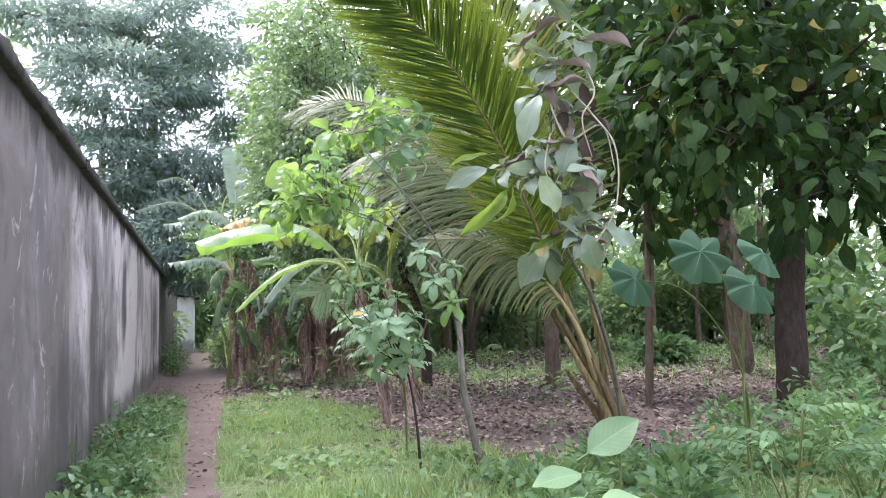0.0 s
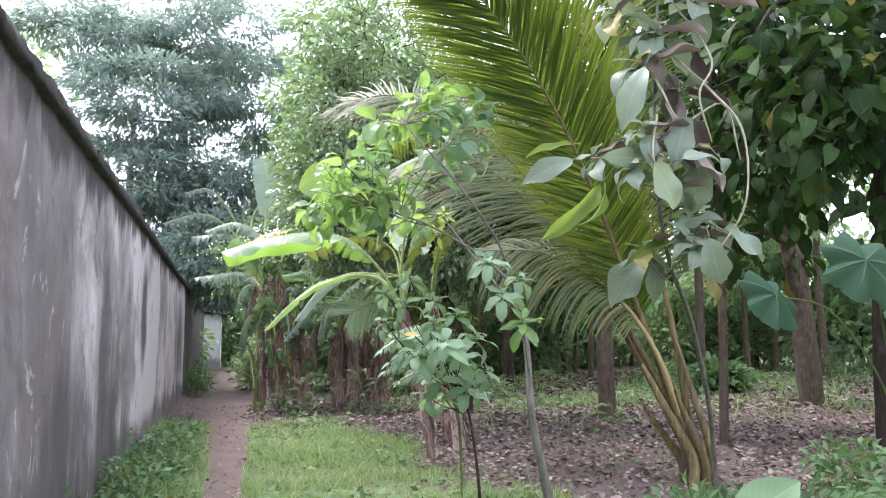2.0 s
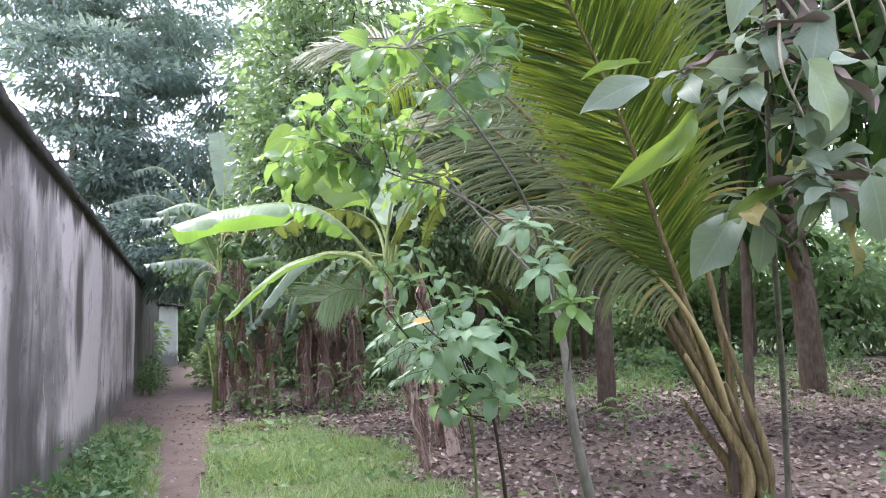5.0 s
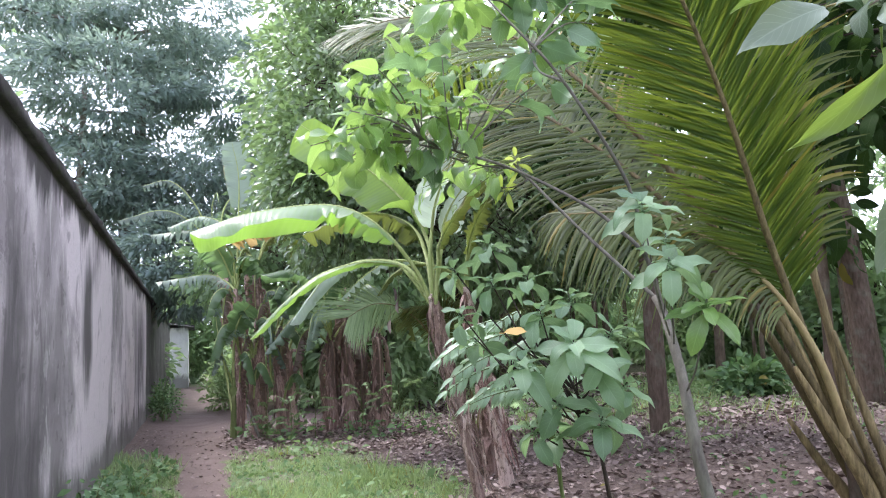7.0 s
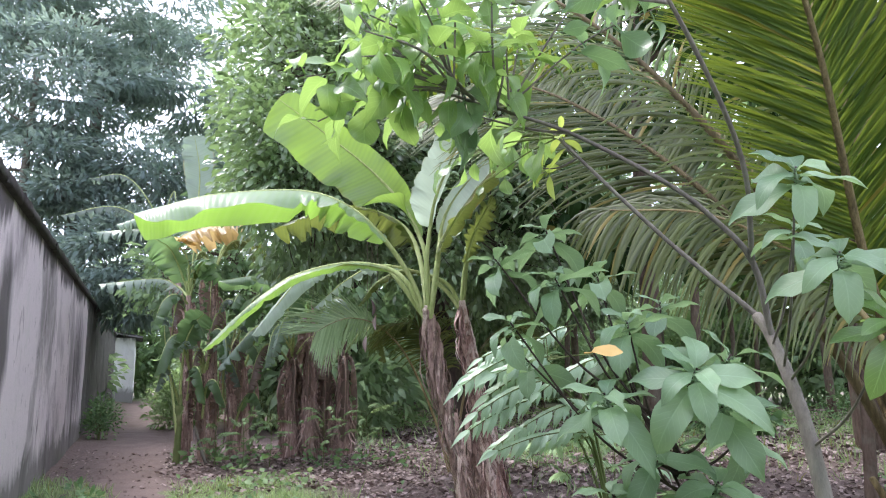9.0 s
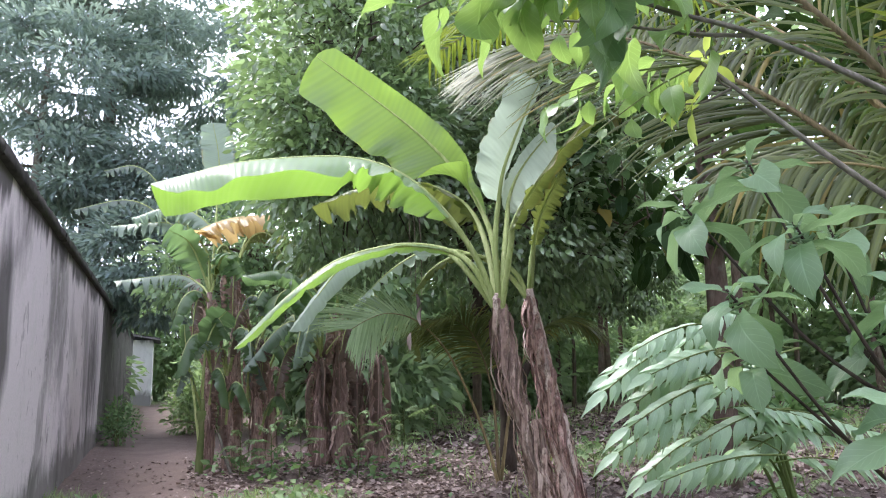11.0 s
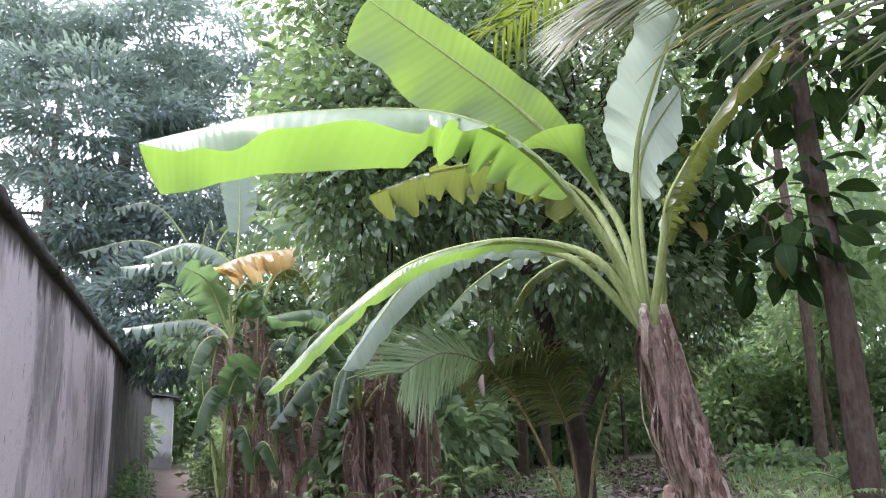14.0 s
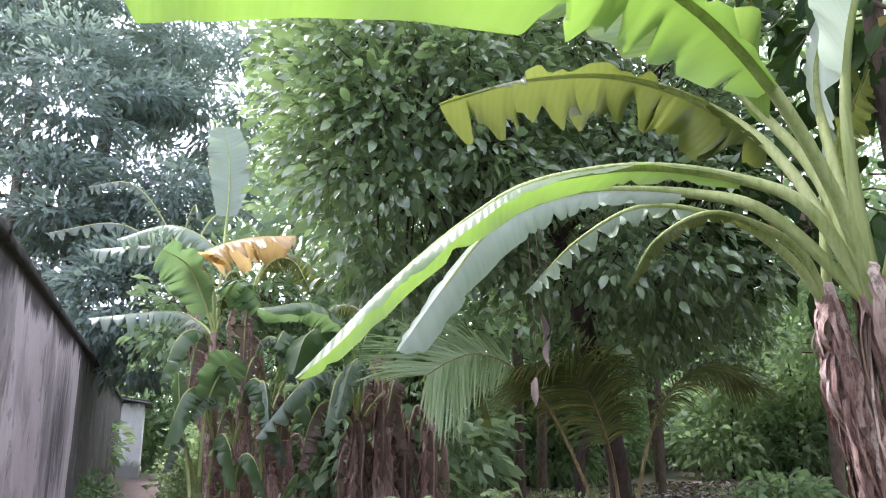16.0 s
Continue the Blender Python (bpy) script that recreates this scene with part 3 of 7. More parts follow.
# ---- kinds of plant ----
def scatter_in(centre, radii, n, hollow=0.0):
    """n places in an ellipsoid; hollow pushes them towards its skin."""
    d = unit(rng.normal(size=(n, 3)))
    r = rng.uniform(hollow**3, 1, n) ** (1 / 3)
    return np.asarray(centre) + d * r[:, None] * np.asarray(radii)


def clump_leaves(template, centres, each, spread, size, sag=0.5, outward=None, flat=1.0):
    """Leaves round clump centres, pointing outwards and sagging, as on the ends of twigs."""
    n = len(centres) * each
    c = np.repeat(centres, each, 0)
    d = unit(rng.normal(size=(n, 3)) * (1, 1, 0.7))
    r = rng.uniform(0.15, 1, n) ** 0.6
    pos = c + d * (r * spread)[:, None] * (1, 1, flat)
    way = d + rng.normal(size=(n, 3)) * 0.35
    if outward is not None:
        way = way + np.repeat(unit(centres - np.asarray(outward)), each, 0) * 0.7
    way[:, 2] -= sag
    up = unit(np.array([[0, 0, 1.0]]) + rng.normal(size=(n, 3)) * 0.45)
    return strew(template, pos, way, up, size * rng.uniform(0.65, 1.25, n), rng.normal(size=n) * 0.5)


def leafy_tree(name, base, trunk_points, trunk_radii, crowns, template, size, leaf, bark, label, limbs=7, each=26, spread=0.45, sag=0.5, category="tree", group="", hollow=0.5, flat=1.0, twigs_each=50):
    """Trunk, limbs to the clumps and a crown of single leaves. crowns: (centre, radii, clumps), from the base."""
    root = thing(name, *base, label, category, group)
    put("trunk", Geo().add(tube(trunk_points, trunk_radii, 12, 26, 0.035)), bark, root)
    tp = spline(trunk_points, 40)
    crown, twigs = Geo(), Geo()
    done = 0
    for centre, radii, clumps in crowns:
        cs = scatter_in(centre, radii, clumps, hollow)
        cs = cs[cs[:, 2] > 0.35]
        crown.add(clump_leaves(template, cs, each, spread, size, sag, centre, flat))
        hub = np.asarray(centre)
        start = tp[min(39, max(12, int(np.argmin(np.linalg.norm(tp - hub, axis=1)))))]
        for k in range(max(1, limbs // len(crowns))):
            end = cs[k % len(cs)]
            mid = start * 0.45 + end * 0.55 + rng.normal(size=3) * 0.12 * np.linalg.norm(end - start) + (0, 0, 0.08 * np.linalg.norm(end - start))
            put("limb", Geo().add(tube([start, mid, end], [trunk_radii[-1] * 0.8 + 0.012, trunk_radii[-1] * 0.45 + 0.008, 0.006], 7, 12, 0.05)), bark, root)
            done += 1
        ends = cs[:: max(1, len(cs) // twigs_each)]
        for e in ends:
            s = hub * 0.55 + e * 0.45 + rng.normal(size=3) * 0.15
            twigs.add(tube([s, (s + e) / 2 + rng.normal(size=3) * 0.08, e], [0.014, 0.009, 0.004], 5, 6))
    put("branchwork", twigs, bark, root)["kind"] = "stuff"
    put("crown", crown, leaf, root)["kind"] = "stuff"
    return root


def banana_leaf(plant, points, width, leaf, side_hint=(0, 0, 1), a0=0.15, a1=1.0, torn=0.0, stalk=0.22, halves=(1.0, 1.0), label="", n=44, seed=0, rib_mat=None, thick=0.82, full=0.0, rips=None, far=None):
    """One banana leaf along a curve: petiole and midrib, and a blade whose halves bend down from a0 at the rib to a1
    at the margin. A slightly torn blade is notched from the margin inwards; a badly torn one hangs in strips."""
    r = np.random.default_rng(seed)
    c = spline(points, n)
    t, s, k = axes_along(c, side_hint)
    rib = Geo().add(tube(c, np.array([0.026, 0.025, 0.018, 0.010, 0.004]) * thick, 8))
    first = int(stalk * n)
    blade = Geo()
    q = np.linspace(0, 1, 7)
    for sgn in (1, -1):
        strips = torn > 0.5
        cuts, i = [first], first
        while strips and i < n - 2:
            i = min(n - 1, i + max(1, int(r.uniform(1.2, 4))))
            cuts.append(i)
        if cuts[-1] < n - 1:
            cuts.append(n - 1)
        for a, b in zip(cuts, cuts[1:]):
            m = (b - a) * (2 if strips else 4) + 1
            xi = np.linspace(a, b, m)

            def at(arr):
                return np.stack([np.interp(xi, np.arange(n), arr[:, j]) for j in range(3)], -1)

            C, T, S, K = at(c), at(t), at(s), at(k)
            l = (xi / (n - 1) - stalk) / (1 - stalk)
            w = width / 2 * np.clip(np.sin(np.clip(l, 0, 1) * 0.75 * np.pi + 0.30) ** 0.6, 0, 1) * np.where(l > 0.95, np.sqrt(np.clip((1.0 - l) / 0.05, 0.02, 1)), 1)
            if full:
                w = width / 2 * np.sqrt(np.clip((l + 0.03) / full, 0, 1)) * np.clip(1.05 - 0.25 * np.clip(l, 0, 1) ** 2, 0, 1) * np.where(l > 0.96, np.sqrt(np.clip((1.0 - l) / 0.04, 0.02, 1)), 1)
            w = w * halves[0 if sgn > 0 else 1]
            wave = 0.10 * np.sin(l * 17 + r.uniform(0, 6) * strips + sgn) + 0.05 * np.sin(l * 41 + 2 * sgn)
            twist, sway = np.zeros(m), np.zeros(m)
            if strips:
                twist = twist + r.normal() * torn * 0.5 + torn * 0.35
                w = w * (1 - torn * r.uniform(0, 0.5))
            elif torn > 0.05:
                # tears: sharp notches, and the tongues between them hang at angles of their own
                edges = np.sort(r.uniform(0.02, 0.98, int(4 + torn * 46)) if rips is None else r.uniform(rips[0], rips[1], rips[2]))
                deep = r.uniform(0.15, 1.0, len(edges)) * min(0.8, torn * 2.2)
                half = r.uniform(0.006, 0.03, len(edges)) * (1 + torn)
                notch = (deep[None] * np.clip(1 - np.abs(l[:, None] - edges[None]) / half[None], 0, 1)).max(1)
                w = w * (1 - notch) * (1 - torn * 0.25 * r.uniform(0, 1, len(edges) + 1)[np.searchsorted(edges, l)])
                twist = r.normal(size=len(edges) + 1)[np.searchsorted(edges, l)] * torn * 0.7 + torn * 0.25
                sway = r.normal(size=len(edges) + 1)[np.searchsorted(edges, l)] * torn * 0.25
            b0, b1 = far if far and sgn < 0 else (a0, a1)
            ang = b0 + (b1 - b0) * q[None] ** 1.2 + twist[:, None] * q[None] + wave[:, None] * q[None] * 2
            dq = np.diff(q, prepend=0)
            lat = np.cumsum(np.cos(ang) * dq[None], 1)
            dwn = np.cumsum(np.sin(ang) * dq[None], 1)
            slim = 1 - 0.5 * torn * np.linspace(-1, 1, m)[:, None] ** 2 * q[None] ** 3 if strips else 1.0
            P = C[:, None] + (S * sgn)[:, None] * (lat * w[:, None] * slim)[..., None] - K[:, None] * (dwn * w[:, None])[..., None] + T[:, None] * ((0.10 + sway)[:, None] * w[:, None] * q[None])[..., None]
            if strips:
                P = P + (C[m // 2] - C)[:, None] * (min(0.9, torn * 0.9) * r.uniform(0.7, 1.0) * q[None, :, None] ** 1.4)
            P = P + K[:, None] * 0.006
            U = np.stack([np.repeat(xi[:, None] / n, 7, 1), 0.5 + 0.5 * sgn * q[None] * (w / max(1e-6, width / 2))[:, None]], -1)
            f = grid_faces(m, 7)
            blade.add((P.reshape(-1, 3), f if sgn < 0 else f[:, ::-1], U.reshape(-1, 2)))
    ob = put("leaf", blade, leaf, plant, label)
    put("midrib", rib, rib_mat or PETIOLE, ob)
    return ob


def hanging_strips(centre, radius, z0, z1, n, length, width=0.05, lean=(0, 0), flare=1.2):
    """Dry sheaths that hang round a banana stem."""
    g = Geo()
    for i in range(n):
        a, z = rng.uniform(0, 6.28), rng.uniform(z0, z1)
        f = (z - z0) / max(0.01, z1 - z0)
        x, y = centre[0] + lean[0] * f, centre[1] + lean[1] * f
        L = length * rng.uniform(0.5, 1.4)
        out = np.array([math.cos(a), math.sin(a), 0])
        rad = radius[0] + (radius[1] - radius[0]) * z / max(z1, 0.1)
        s0 = np.array([x, y, z]) + out * rad * 0.95
        zs = max(z - L, 0.03)
        pts = [s0, s0 + out * rng.uniform(0.0, 0.03) + (0, 0, -0.2 * L), s0 + out * rng.uniform(-0.01, 0.05) + (rng.normal() * 0.012, rng.normal() * 0.012, -0.6 * L), np.array([x - lean[0] * L / max(z1, 0.5), y - lean[1] * L / max(z1, 0.5), 0]) + out * (radius[0] + (radius[1] - radius[0]) * zs / max(z1, 0.1)) * rng.uniform(0.9, flare) + (0, 0, zs)]
        c = spline(pts, 9)
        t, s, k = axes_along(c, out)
        w = width * rng.uniform(0.4, 1.5) * np.array([0.75, 1, 1, 0.95, 0.85, 0.7, 0.5, 0.3, 0.06]) * rng.uniform(0.6, 1.35, 9)
        curl = rng.normal() * 0.25
        V = np.stack([c - s * w[:, None] + k * (w * curl)[:, None], c + out * 0.006, c + s * w[:, None] - k * (w * curl)[:, None]], 1)
        U = np.stack(np.meshgrid(np.linspace(0, 1, 9), [0, 0.5, 1], indexing="ij"), -1)
        g.add((V.reshape(-1, 3), grid_faces(9, 3), U.reshape(-1, 2)))
    return g


def palm_frond(plant, points, reach, droop=0.5, leaf=None, start=0.28, pairs=80, radius=0.035, sweep=0.9, hint=(0, 0, 1), lift=0.25, width=0.035, label="", thin=1.0, one=0):
    """One palm frond: a tapering stalk and midrib with narrow folded leaflets along both sides."""
    n = 60
    c = spline(points, n)
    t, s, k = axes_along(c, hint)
    rach = put("frond", Geo().add(tube(c, [radius, radius * 0.7, radius * 0.42, radius * 0.2, 0.004], 8)), PALM_STALK if start > 0.15 else PALM_RIB, plant, label)
    g = Geo()
    for sgn in (1, -1):
        if one and sgn != one:
            continue
        i = np.linspace(start, 0.995, pairs) * (n - 1) + rng.normal(size=pairs) * 0.12
        i = np.clip(i, 0, n - 1)
        C, T, S, K = (np.stack([np.interp(i, np.arange(n), a[:, j]) for j in range(3)], -1) for a in (c, t, s, k))
        f = (i / (n - 1) - start) / (1 - start)
        L = reach * np.clip(np.sin(0.35 + f * 2.35), 0.25, 1) * rng.uniform(0.85, 1.08, pairs)
        sw = sweep + (0.5 - f) * 0.35 + rng.normal(size=pairs) * 0.05
        d0 = S * (sgn * np.sin(sw))[:, None] + T * np.cos(sw)[:, None] + K * (lift + rng.normal(size=pairs) * 0.08)[:, None]
        d0 = unit(d0)
        sg = np.linspace(0, 1, 6)
        dr = droop * rng.uniform(0.6, 1.4, pairs)
        P = [C]
        for j in range(1, 6):
            dj = unit(d0 + np.array([0, 0, -1.0])[None] * (dr * sg[j] ** 1.3 * 1.6)[:, None])
            P.append(P[-1] + dj * (L / 5)[:, None])
        P = np.stack(P, 1)
        W = width / 2 * np.array([0.6, 1, 1, 0.85, 0.55, 0.08])
        tn = unit(np.gradient(P, axis=1))
        sd = unit(np.cross(tn, K[:, None]) + T[:, None] * 0.3)
        nr = unit(np.cross(sd, tn))
        V = np.stack([P - sd * W[None, :, None] - nr * W[None, :, None] * 0.5, P, P + sd * W[None, :, None] - nr * W[None, :, None] * 0.5], 2)
        keep = rng.uniform(size=pairs) < thin
        V = V[keep]
        m = len(V)
        U = np.stack(np.meshgrid(sg, [0, 0.5, 1], indexing="ij"), -1).reshape(-1, 2)
        F = grid_faces(6, 3)[None] + (np.arange(m) * 18)[:, None, None]
        g.add((V.reshape(-1, 3), F.reshape(-1, 4), np.tile(U, (m, 1))))
    lf = put("leaflet_fan", g, leaf or LEAF_PALM, rach)
    lf["kind"] = "stuff"
    return rach


def single_leaves(plant, meshes, sites, name="leaf"):
    """Large leaves as parts of their own that share a few meshes. sites: (place, direction, up, size, roll)."""
    for i, (p, d, up, size, roll) in enumerate(sites):
        ob = put(name, meshes[i % len(meshes)], (), plant)
        ob.matrix_local = matrix_to(p, d, up, size, roll)


def twig_sites(curve, n, size, out=0.04, spread=1.0, sag=0.35, f0=0.15, jitter=0.25):
    """Sites for leaves set alternately along a twig."""
    c = spline(curve, 40)
    t = unit(np.gradient(c, axis=0))
    sites = []
    for i in range(n):
        f = f0 + (1 - f0) * (i + rng.uniform(-0.3, 0.3)) / max(1, n - 1)
        j = int(np.clip(f, 0, 1) * 39)
        a = i * 2.4 + rng.uniform(-0.5, 0.5)
        s = unit(np.cross(t[j], (0.2, 0.1, 1)))
        k = np.cross(t[j], s)
        d = unit((s * math.cos(a) + k * math.sin(a)) * spread + t[j] * 0.55 + rng.normal(size=3) * jitter + (0, 0, -sag))
        up = unit(np.array([0, 0, 1.0]) + rng.normal(size=3) * 0.35)
        sites.append((c[j] + d * out, d, up, size * rng.uniform(0.55, 1.25) * (0.75 if f > 0.85 else 1), rng.normal() * 0.35))
    return sites


def leaf_meshes(name, mat, length, width, variants=4, **kw):
    out = []
    for i in range(variants):
        kw2 = dict(kw)
        kw2["droop"] = kw.get("droop", 0.4) * (0.6 + 0.35 * i)
        g = Geo().add(leaf_shape(length, width, seed=i + 3, **kw2))
        stalk = tube([(-0.22 * length, 0, 0.02 * length), (0, 0, 0)], [0.0045, 0.0035], 5, 3)
        g.add(stalk)
        out.append(g.mesh(name, mat))
    return out


def pinnate_mesh(name, mat, stem, pairs=8, length=0.42, leaflet=0.13, width=0.05, droop=0.5):
    """A feather-shaped compound leaf with its stalk."""
    g = Geo()
    c = spline([(0, 0, 0), (0.33 * length, 0, 0.04 * length), (0.68 * length, 0, -0.02 * length), (length, 0, -0.18 * length * droop * 2)], 20)
    g.add(tube(c, [0.004, 0.0018], 5), 1)
    tm = leaf_shape(leaflet, width, 6, 3, 1.7, 0.32, 0.22, 0.5)
    i = np.linspace(4, 19, pairs).astype(int)
    t = unit(np.gradient(c, axis=0))[i]
    for sgn in (1, -1):
        d = t * 0.95 + np.array([[0, sgn * 0.75, -0.42]]) + rng.normal(size=(pairs, 3)) * 0.08
        g.add(strew(tm, c[i], d, (0, 0, 1), rng.uniform(0.8, 1.1, pairs) * np.sin(np.linspace(0.9, 2.5, pairs))))
    g.add(strew(tm, c[-1:], t[-1:], (0, 0, 1), 1.0))
    return g.mesh(name, mat, stem)


def lobed_mesh(name, mat, size):
    """A round shield-shaped leaf with shallow lobes and raised veins."""
    na, nr = 56, 6
    a = np.linspace(0, 2 * np.pi, na, endpoint=False)
    r = size / 2 * (0.74 + 0.26 * (1 - 2 * np.abs((a * 7 / (2 * np.pi) + 0.5) % 1 - 0.5)) ** 0.8) * (1 - 0.25 * np.exp(-((a - np.pi) / 0.35) ** 2))
    q = np.linspace(0.02, 1, nr)
    X, Y = (q[:, None] * r * np.cos(a)), (q[:, None] * r * np.sin(a))
    Z = -0.16 * size * q[:, None] ** 2 + 0.03 * size * q[:, None] * np.cos(a * 7)
    v = np.stack([X, Y, Z], -1).reshape(-1, 3)
    g = Geo().add((v, grid_faces(nr, na, True), np.full((len(v), 2), 0.2)))
    for i in range(7):
        b = i * 2 * np.pi / 7
        rr = size / 2 * 0.92
        pts = [(q0 * rr * math.cos(b), q0 * rr * math.sin(b), -0.16 * size * q0**2 + 0.03 * size * q0 + 0.004) for q0 in (0.01, 0.35, 0.7, 1)]
        g.add(tube(pts, [0.005, 0.002], 4, 6), 1)
    return g


# ---- the banana plants ----


def pseudostem(plant, points, radii, mat=None, strips=22, length=0.5, width=0.045, flare=1.15):
    c = np.asarray(points, float)
    put("stem", Geo().add(tube(points, radii, 16, 22, 0.06)), mat or SHEATH, plant)
    lean = c[-1, :2] - c[0, :2]
    put("dry_skirt", hanging_strips(c[0, :2], (radii[0], radii[-1]), 0.25 * c[-1, 2], c[-1, 2] * 0.98, strips, length, width, lean, flare), mat or SHEATH, plant)["kind"] = "stuff"


gz = float(ground_z(2.62, 10.6))
ban = thing("banana_plant", 2.62, 10.6, gz, "tall banana plant with broad green leaves and ragged brown stems", "banana plant")


def rel(pts, o):
    return [tuple(np.subtract(p, o)) for p in pts]


O = (2.62, 10.6, gz)
pseudostem(ban, rel([(2.52, 10.45, gz - 0.05), (2.40, 10.48, 0.6), (2.25, 10.5, 1.3), (2.13, 10.5, 1.95)], O), [0.054, 0.050, 0.048, 0.046], strips=90, length=0.50, width=0.014, flare=1.3)
pseudostem(ban, rel([(3.12, 11.24, gz - 0.05), (3.0, 11.23, 0.8), (2.84, 11.22, 1.6), (2.72, 11.21, 2.12)], O), [0.084, 0.072, 0.060, 0.042], mat=SHEATH_PLUM, strips=240, length=0.42, width=0.018, flare=1.2)
pseudostem(ban, rel([(3.2, 11.9, gz - 0.05), (3.15, 11.85, 0.5), (3.05, 11.75, 1.05)], O), [0.10, 0.085, 0.05], strips=14, length=0.4)
HALF_A = (0.42, 1.0)
banana_leaf(ban, rel([(2.13, 10.49, 1.86), (1.96, 10.45, 2.23), (1.69, 10.42, 2.56), (1.40, 10.44, 2.78), (1.04, 10.48, 2.86), (0.44, 10.45, 2.77), (0.11, 10.43, 2.66), (-0.10, 10.42, 2.58)], O), 0.54, BANANA_SHEEN, (0.05, 0.1, 1), 0.50, 0.74, 0.30, 0.27, label="long arching leaf lit from above", seed=1, halves=(0.95, 1.0), full=0.22, rips=(0.02, 0.42, 11), far=(0.75, 1.3))
banana_leaf(ban, rel([(2.145, 10.51, 1.87), (2.20, 10.7, 2.36), (2.19, 10.88, 2.66), (2.08, 11.05, 2.97), (1.83, 11.15, 3.27), (1.48, 11.2, 3.54), (1.0, 11.23, 3.86)], O), 0.80, BANANA, (-0.5, 0.62, 0.5), 0.05, 0.3, 0.04, 0.34, halves=HALF_A, seed=2, full=0.12)
banana_leaf(ban, rel([(2.14, 10.49, 1.87), (2.12, 10.5, 2.3), (2.15, 10.5, 2.62), (2.19, 10.45, 2.91), (2.36, 10.4, 3.34), (2.44, 10.38, 3.5)], O), 0.46, BANANA_SKY_GLOSS, (-0.35, 0.9, 0.1), 0.0, -0.4, 0.08, 0.42, label="leaf seen from its underside, whitened by painted sky gloss", seed=3, full=0.2, halves=(0.25, 1.0))
banana_leaf(ban, rel([(2.15, 10.52, 1.88), (2.33, 10.75, 2.53), (2.40, 10.83, 2.78), (2.59, 10.95, 3.07), (3.0, 11.15, 3.5)], O), 0.52, BANANA_SKY_GLOSS, (-0.3, 0.9, 0.2), 0.0, -0.2, 0.10, 0.36, seed=4, full=0.2, halves=(1.0, 0.3))
banana_leaf(ban, rel([(2.145, 10.48, 1.88), (2.14, 10.3, 2.29), (2.12, 10.2, 2.44), (2.21, 10.1, 2.64), (2.42, 10.0, 2.95), (2.62, 9.9, 3.18)], O), 0.30, BANANA_OLIVE, (-0.6, 0.5, 0.6), 0.1, 0.55, 0.22, 0.34, seed=5)
banana_leaf(ban, rel([(2.14, 10.51, 1.88), (2.17, 10.8, 2.44), (2.1, 11.05, 2.76), (1.79, 11.2, 2.92), (1.35, 11.24, 2.85), (0.99, 11.24, 2.69)], O), 0.50, BANANA_OLIVE, (0, 0.1, 1), 0.25, 0.45, 0.45, 0.25, label="olive leaf with torn ragged margins", seed=6, full=0.15, halves=(0.45, 1.0), far=(0.85, 1.4))
banana_leaf(ban, rel([(2.13, 10.5, 1.87), (1.98, 10.55, 2.18), (1.85, 10.7, 2.32), (1.54, 10.8, 2.36), (1.15, 10.8, 2.26), (0.92, 10.8, 2.12), (0.67, 10.8, 1.90), (0.43, 10.8, 1.64)], O), 0.17, BANANA_SHEEN, (0.1, 0.0, 1), 0.35, 0.7, 0.15, 0.28, seed=7, halves=(0.7, 1.0), far=(0.8, 1.4))
banana_leaf(ban, rel([(2.13, 10.51, 1.88), (1.96, 10.7, 2.21), (1.91, 11.0, 2.37), (1.67, 11.2, 2.42), (1.45, 11.3, 2.38), (1.23, 11.35, 2.25), (1.05, 11.35, 2.03), (0.86, 11.31, 1.78)], O), 0.24, BANANA_SKY_GLOSS, (0, -0.5, 1), 0.3, 1.2, 0.2, 0.3, seed=8)
banana_leaf(ban, rel([(2.72, 11.21, 2.04), (2.55, 11.22, 2.24), (2.3, 11.26, 2.38), (1.95, 11.35, 2.43), (1.65, 11.4, 2.27), (1.4, 11.4, 2.03)], O), 0.18, BANANA_SKY_GLOSS, (0, -0.3, 1), 0.7, 1.5, 0.9, 0.3, label="withered shredded leaf", seed=9)
banana_leaf(ban, rel([(2.73, 11.21, 2.04), (2.74, 11.15, 2.4), (2.82, 11.1, 2.75), (3.0, 11.05, 3.1)], O), 0.3, BANANA_OLIVE, (-0.3, 0.8, 0.3), 0.0, 0.5, 0.4, 0.4, seed=10)
banana_leaf(ban, rel([(2.72, 11.2, 2.05), (2.6, 11.2, 2.26), (2.35, 11.2, 2.36), (2.12, 11.2, 2.37), (1.91, 11.25, 2.25), (1.76, 11.25, 2.05)], O), 0.12, BANANA_OLIVE, (0, -0.2, 1), 0.7, 1.4, 0.4, 0.35, label="small drooping yellowish leaf", seed=11)
banana_leaf(ban, rel([(2.74, 11.21, 2.04), (2.78, 11.22, 2.35), (2.82, 11.22, 2.6), (2.92, 11.25, 2.85)], O), 0.16, BANANA_SKY_GLOSS, (-0.3, 0.8, 0.3), 0.0, 0.5, 0.3, 0.5, seed=12)

put("sheath_wrap", hanging_strips((2.24 - O[0], 10.5 - O[1]), (0.046, 0.046), 1.55 - gz, 2.02 - gz, 30, 0.34, 0.016, (-0.11, 0.0), 1.4), SHEATH, ban, "pale ragged dry sheaths wrapped round the crown")["kind"] = "stuff"

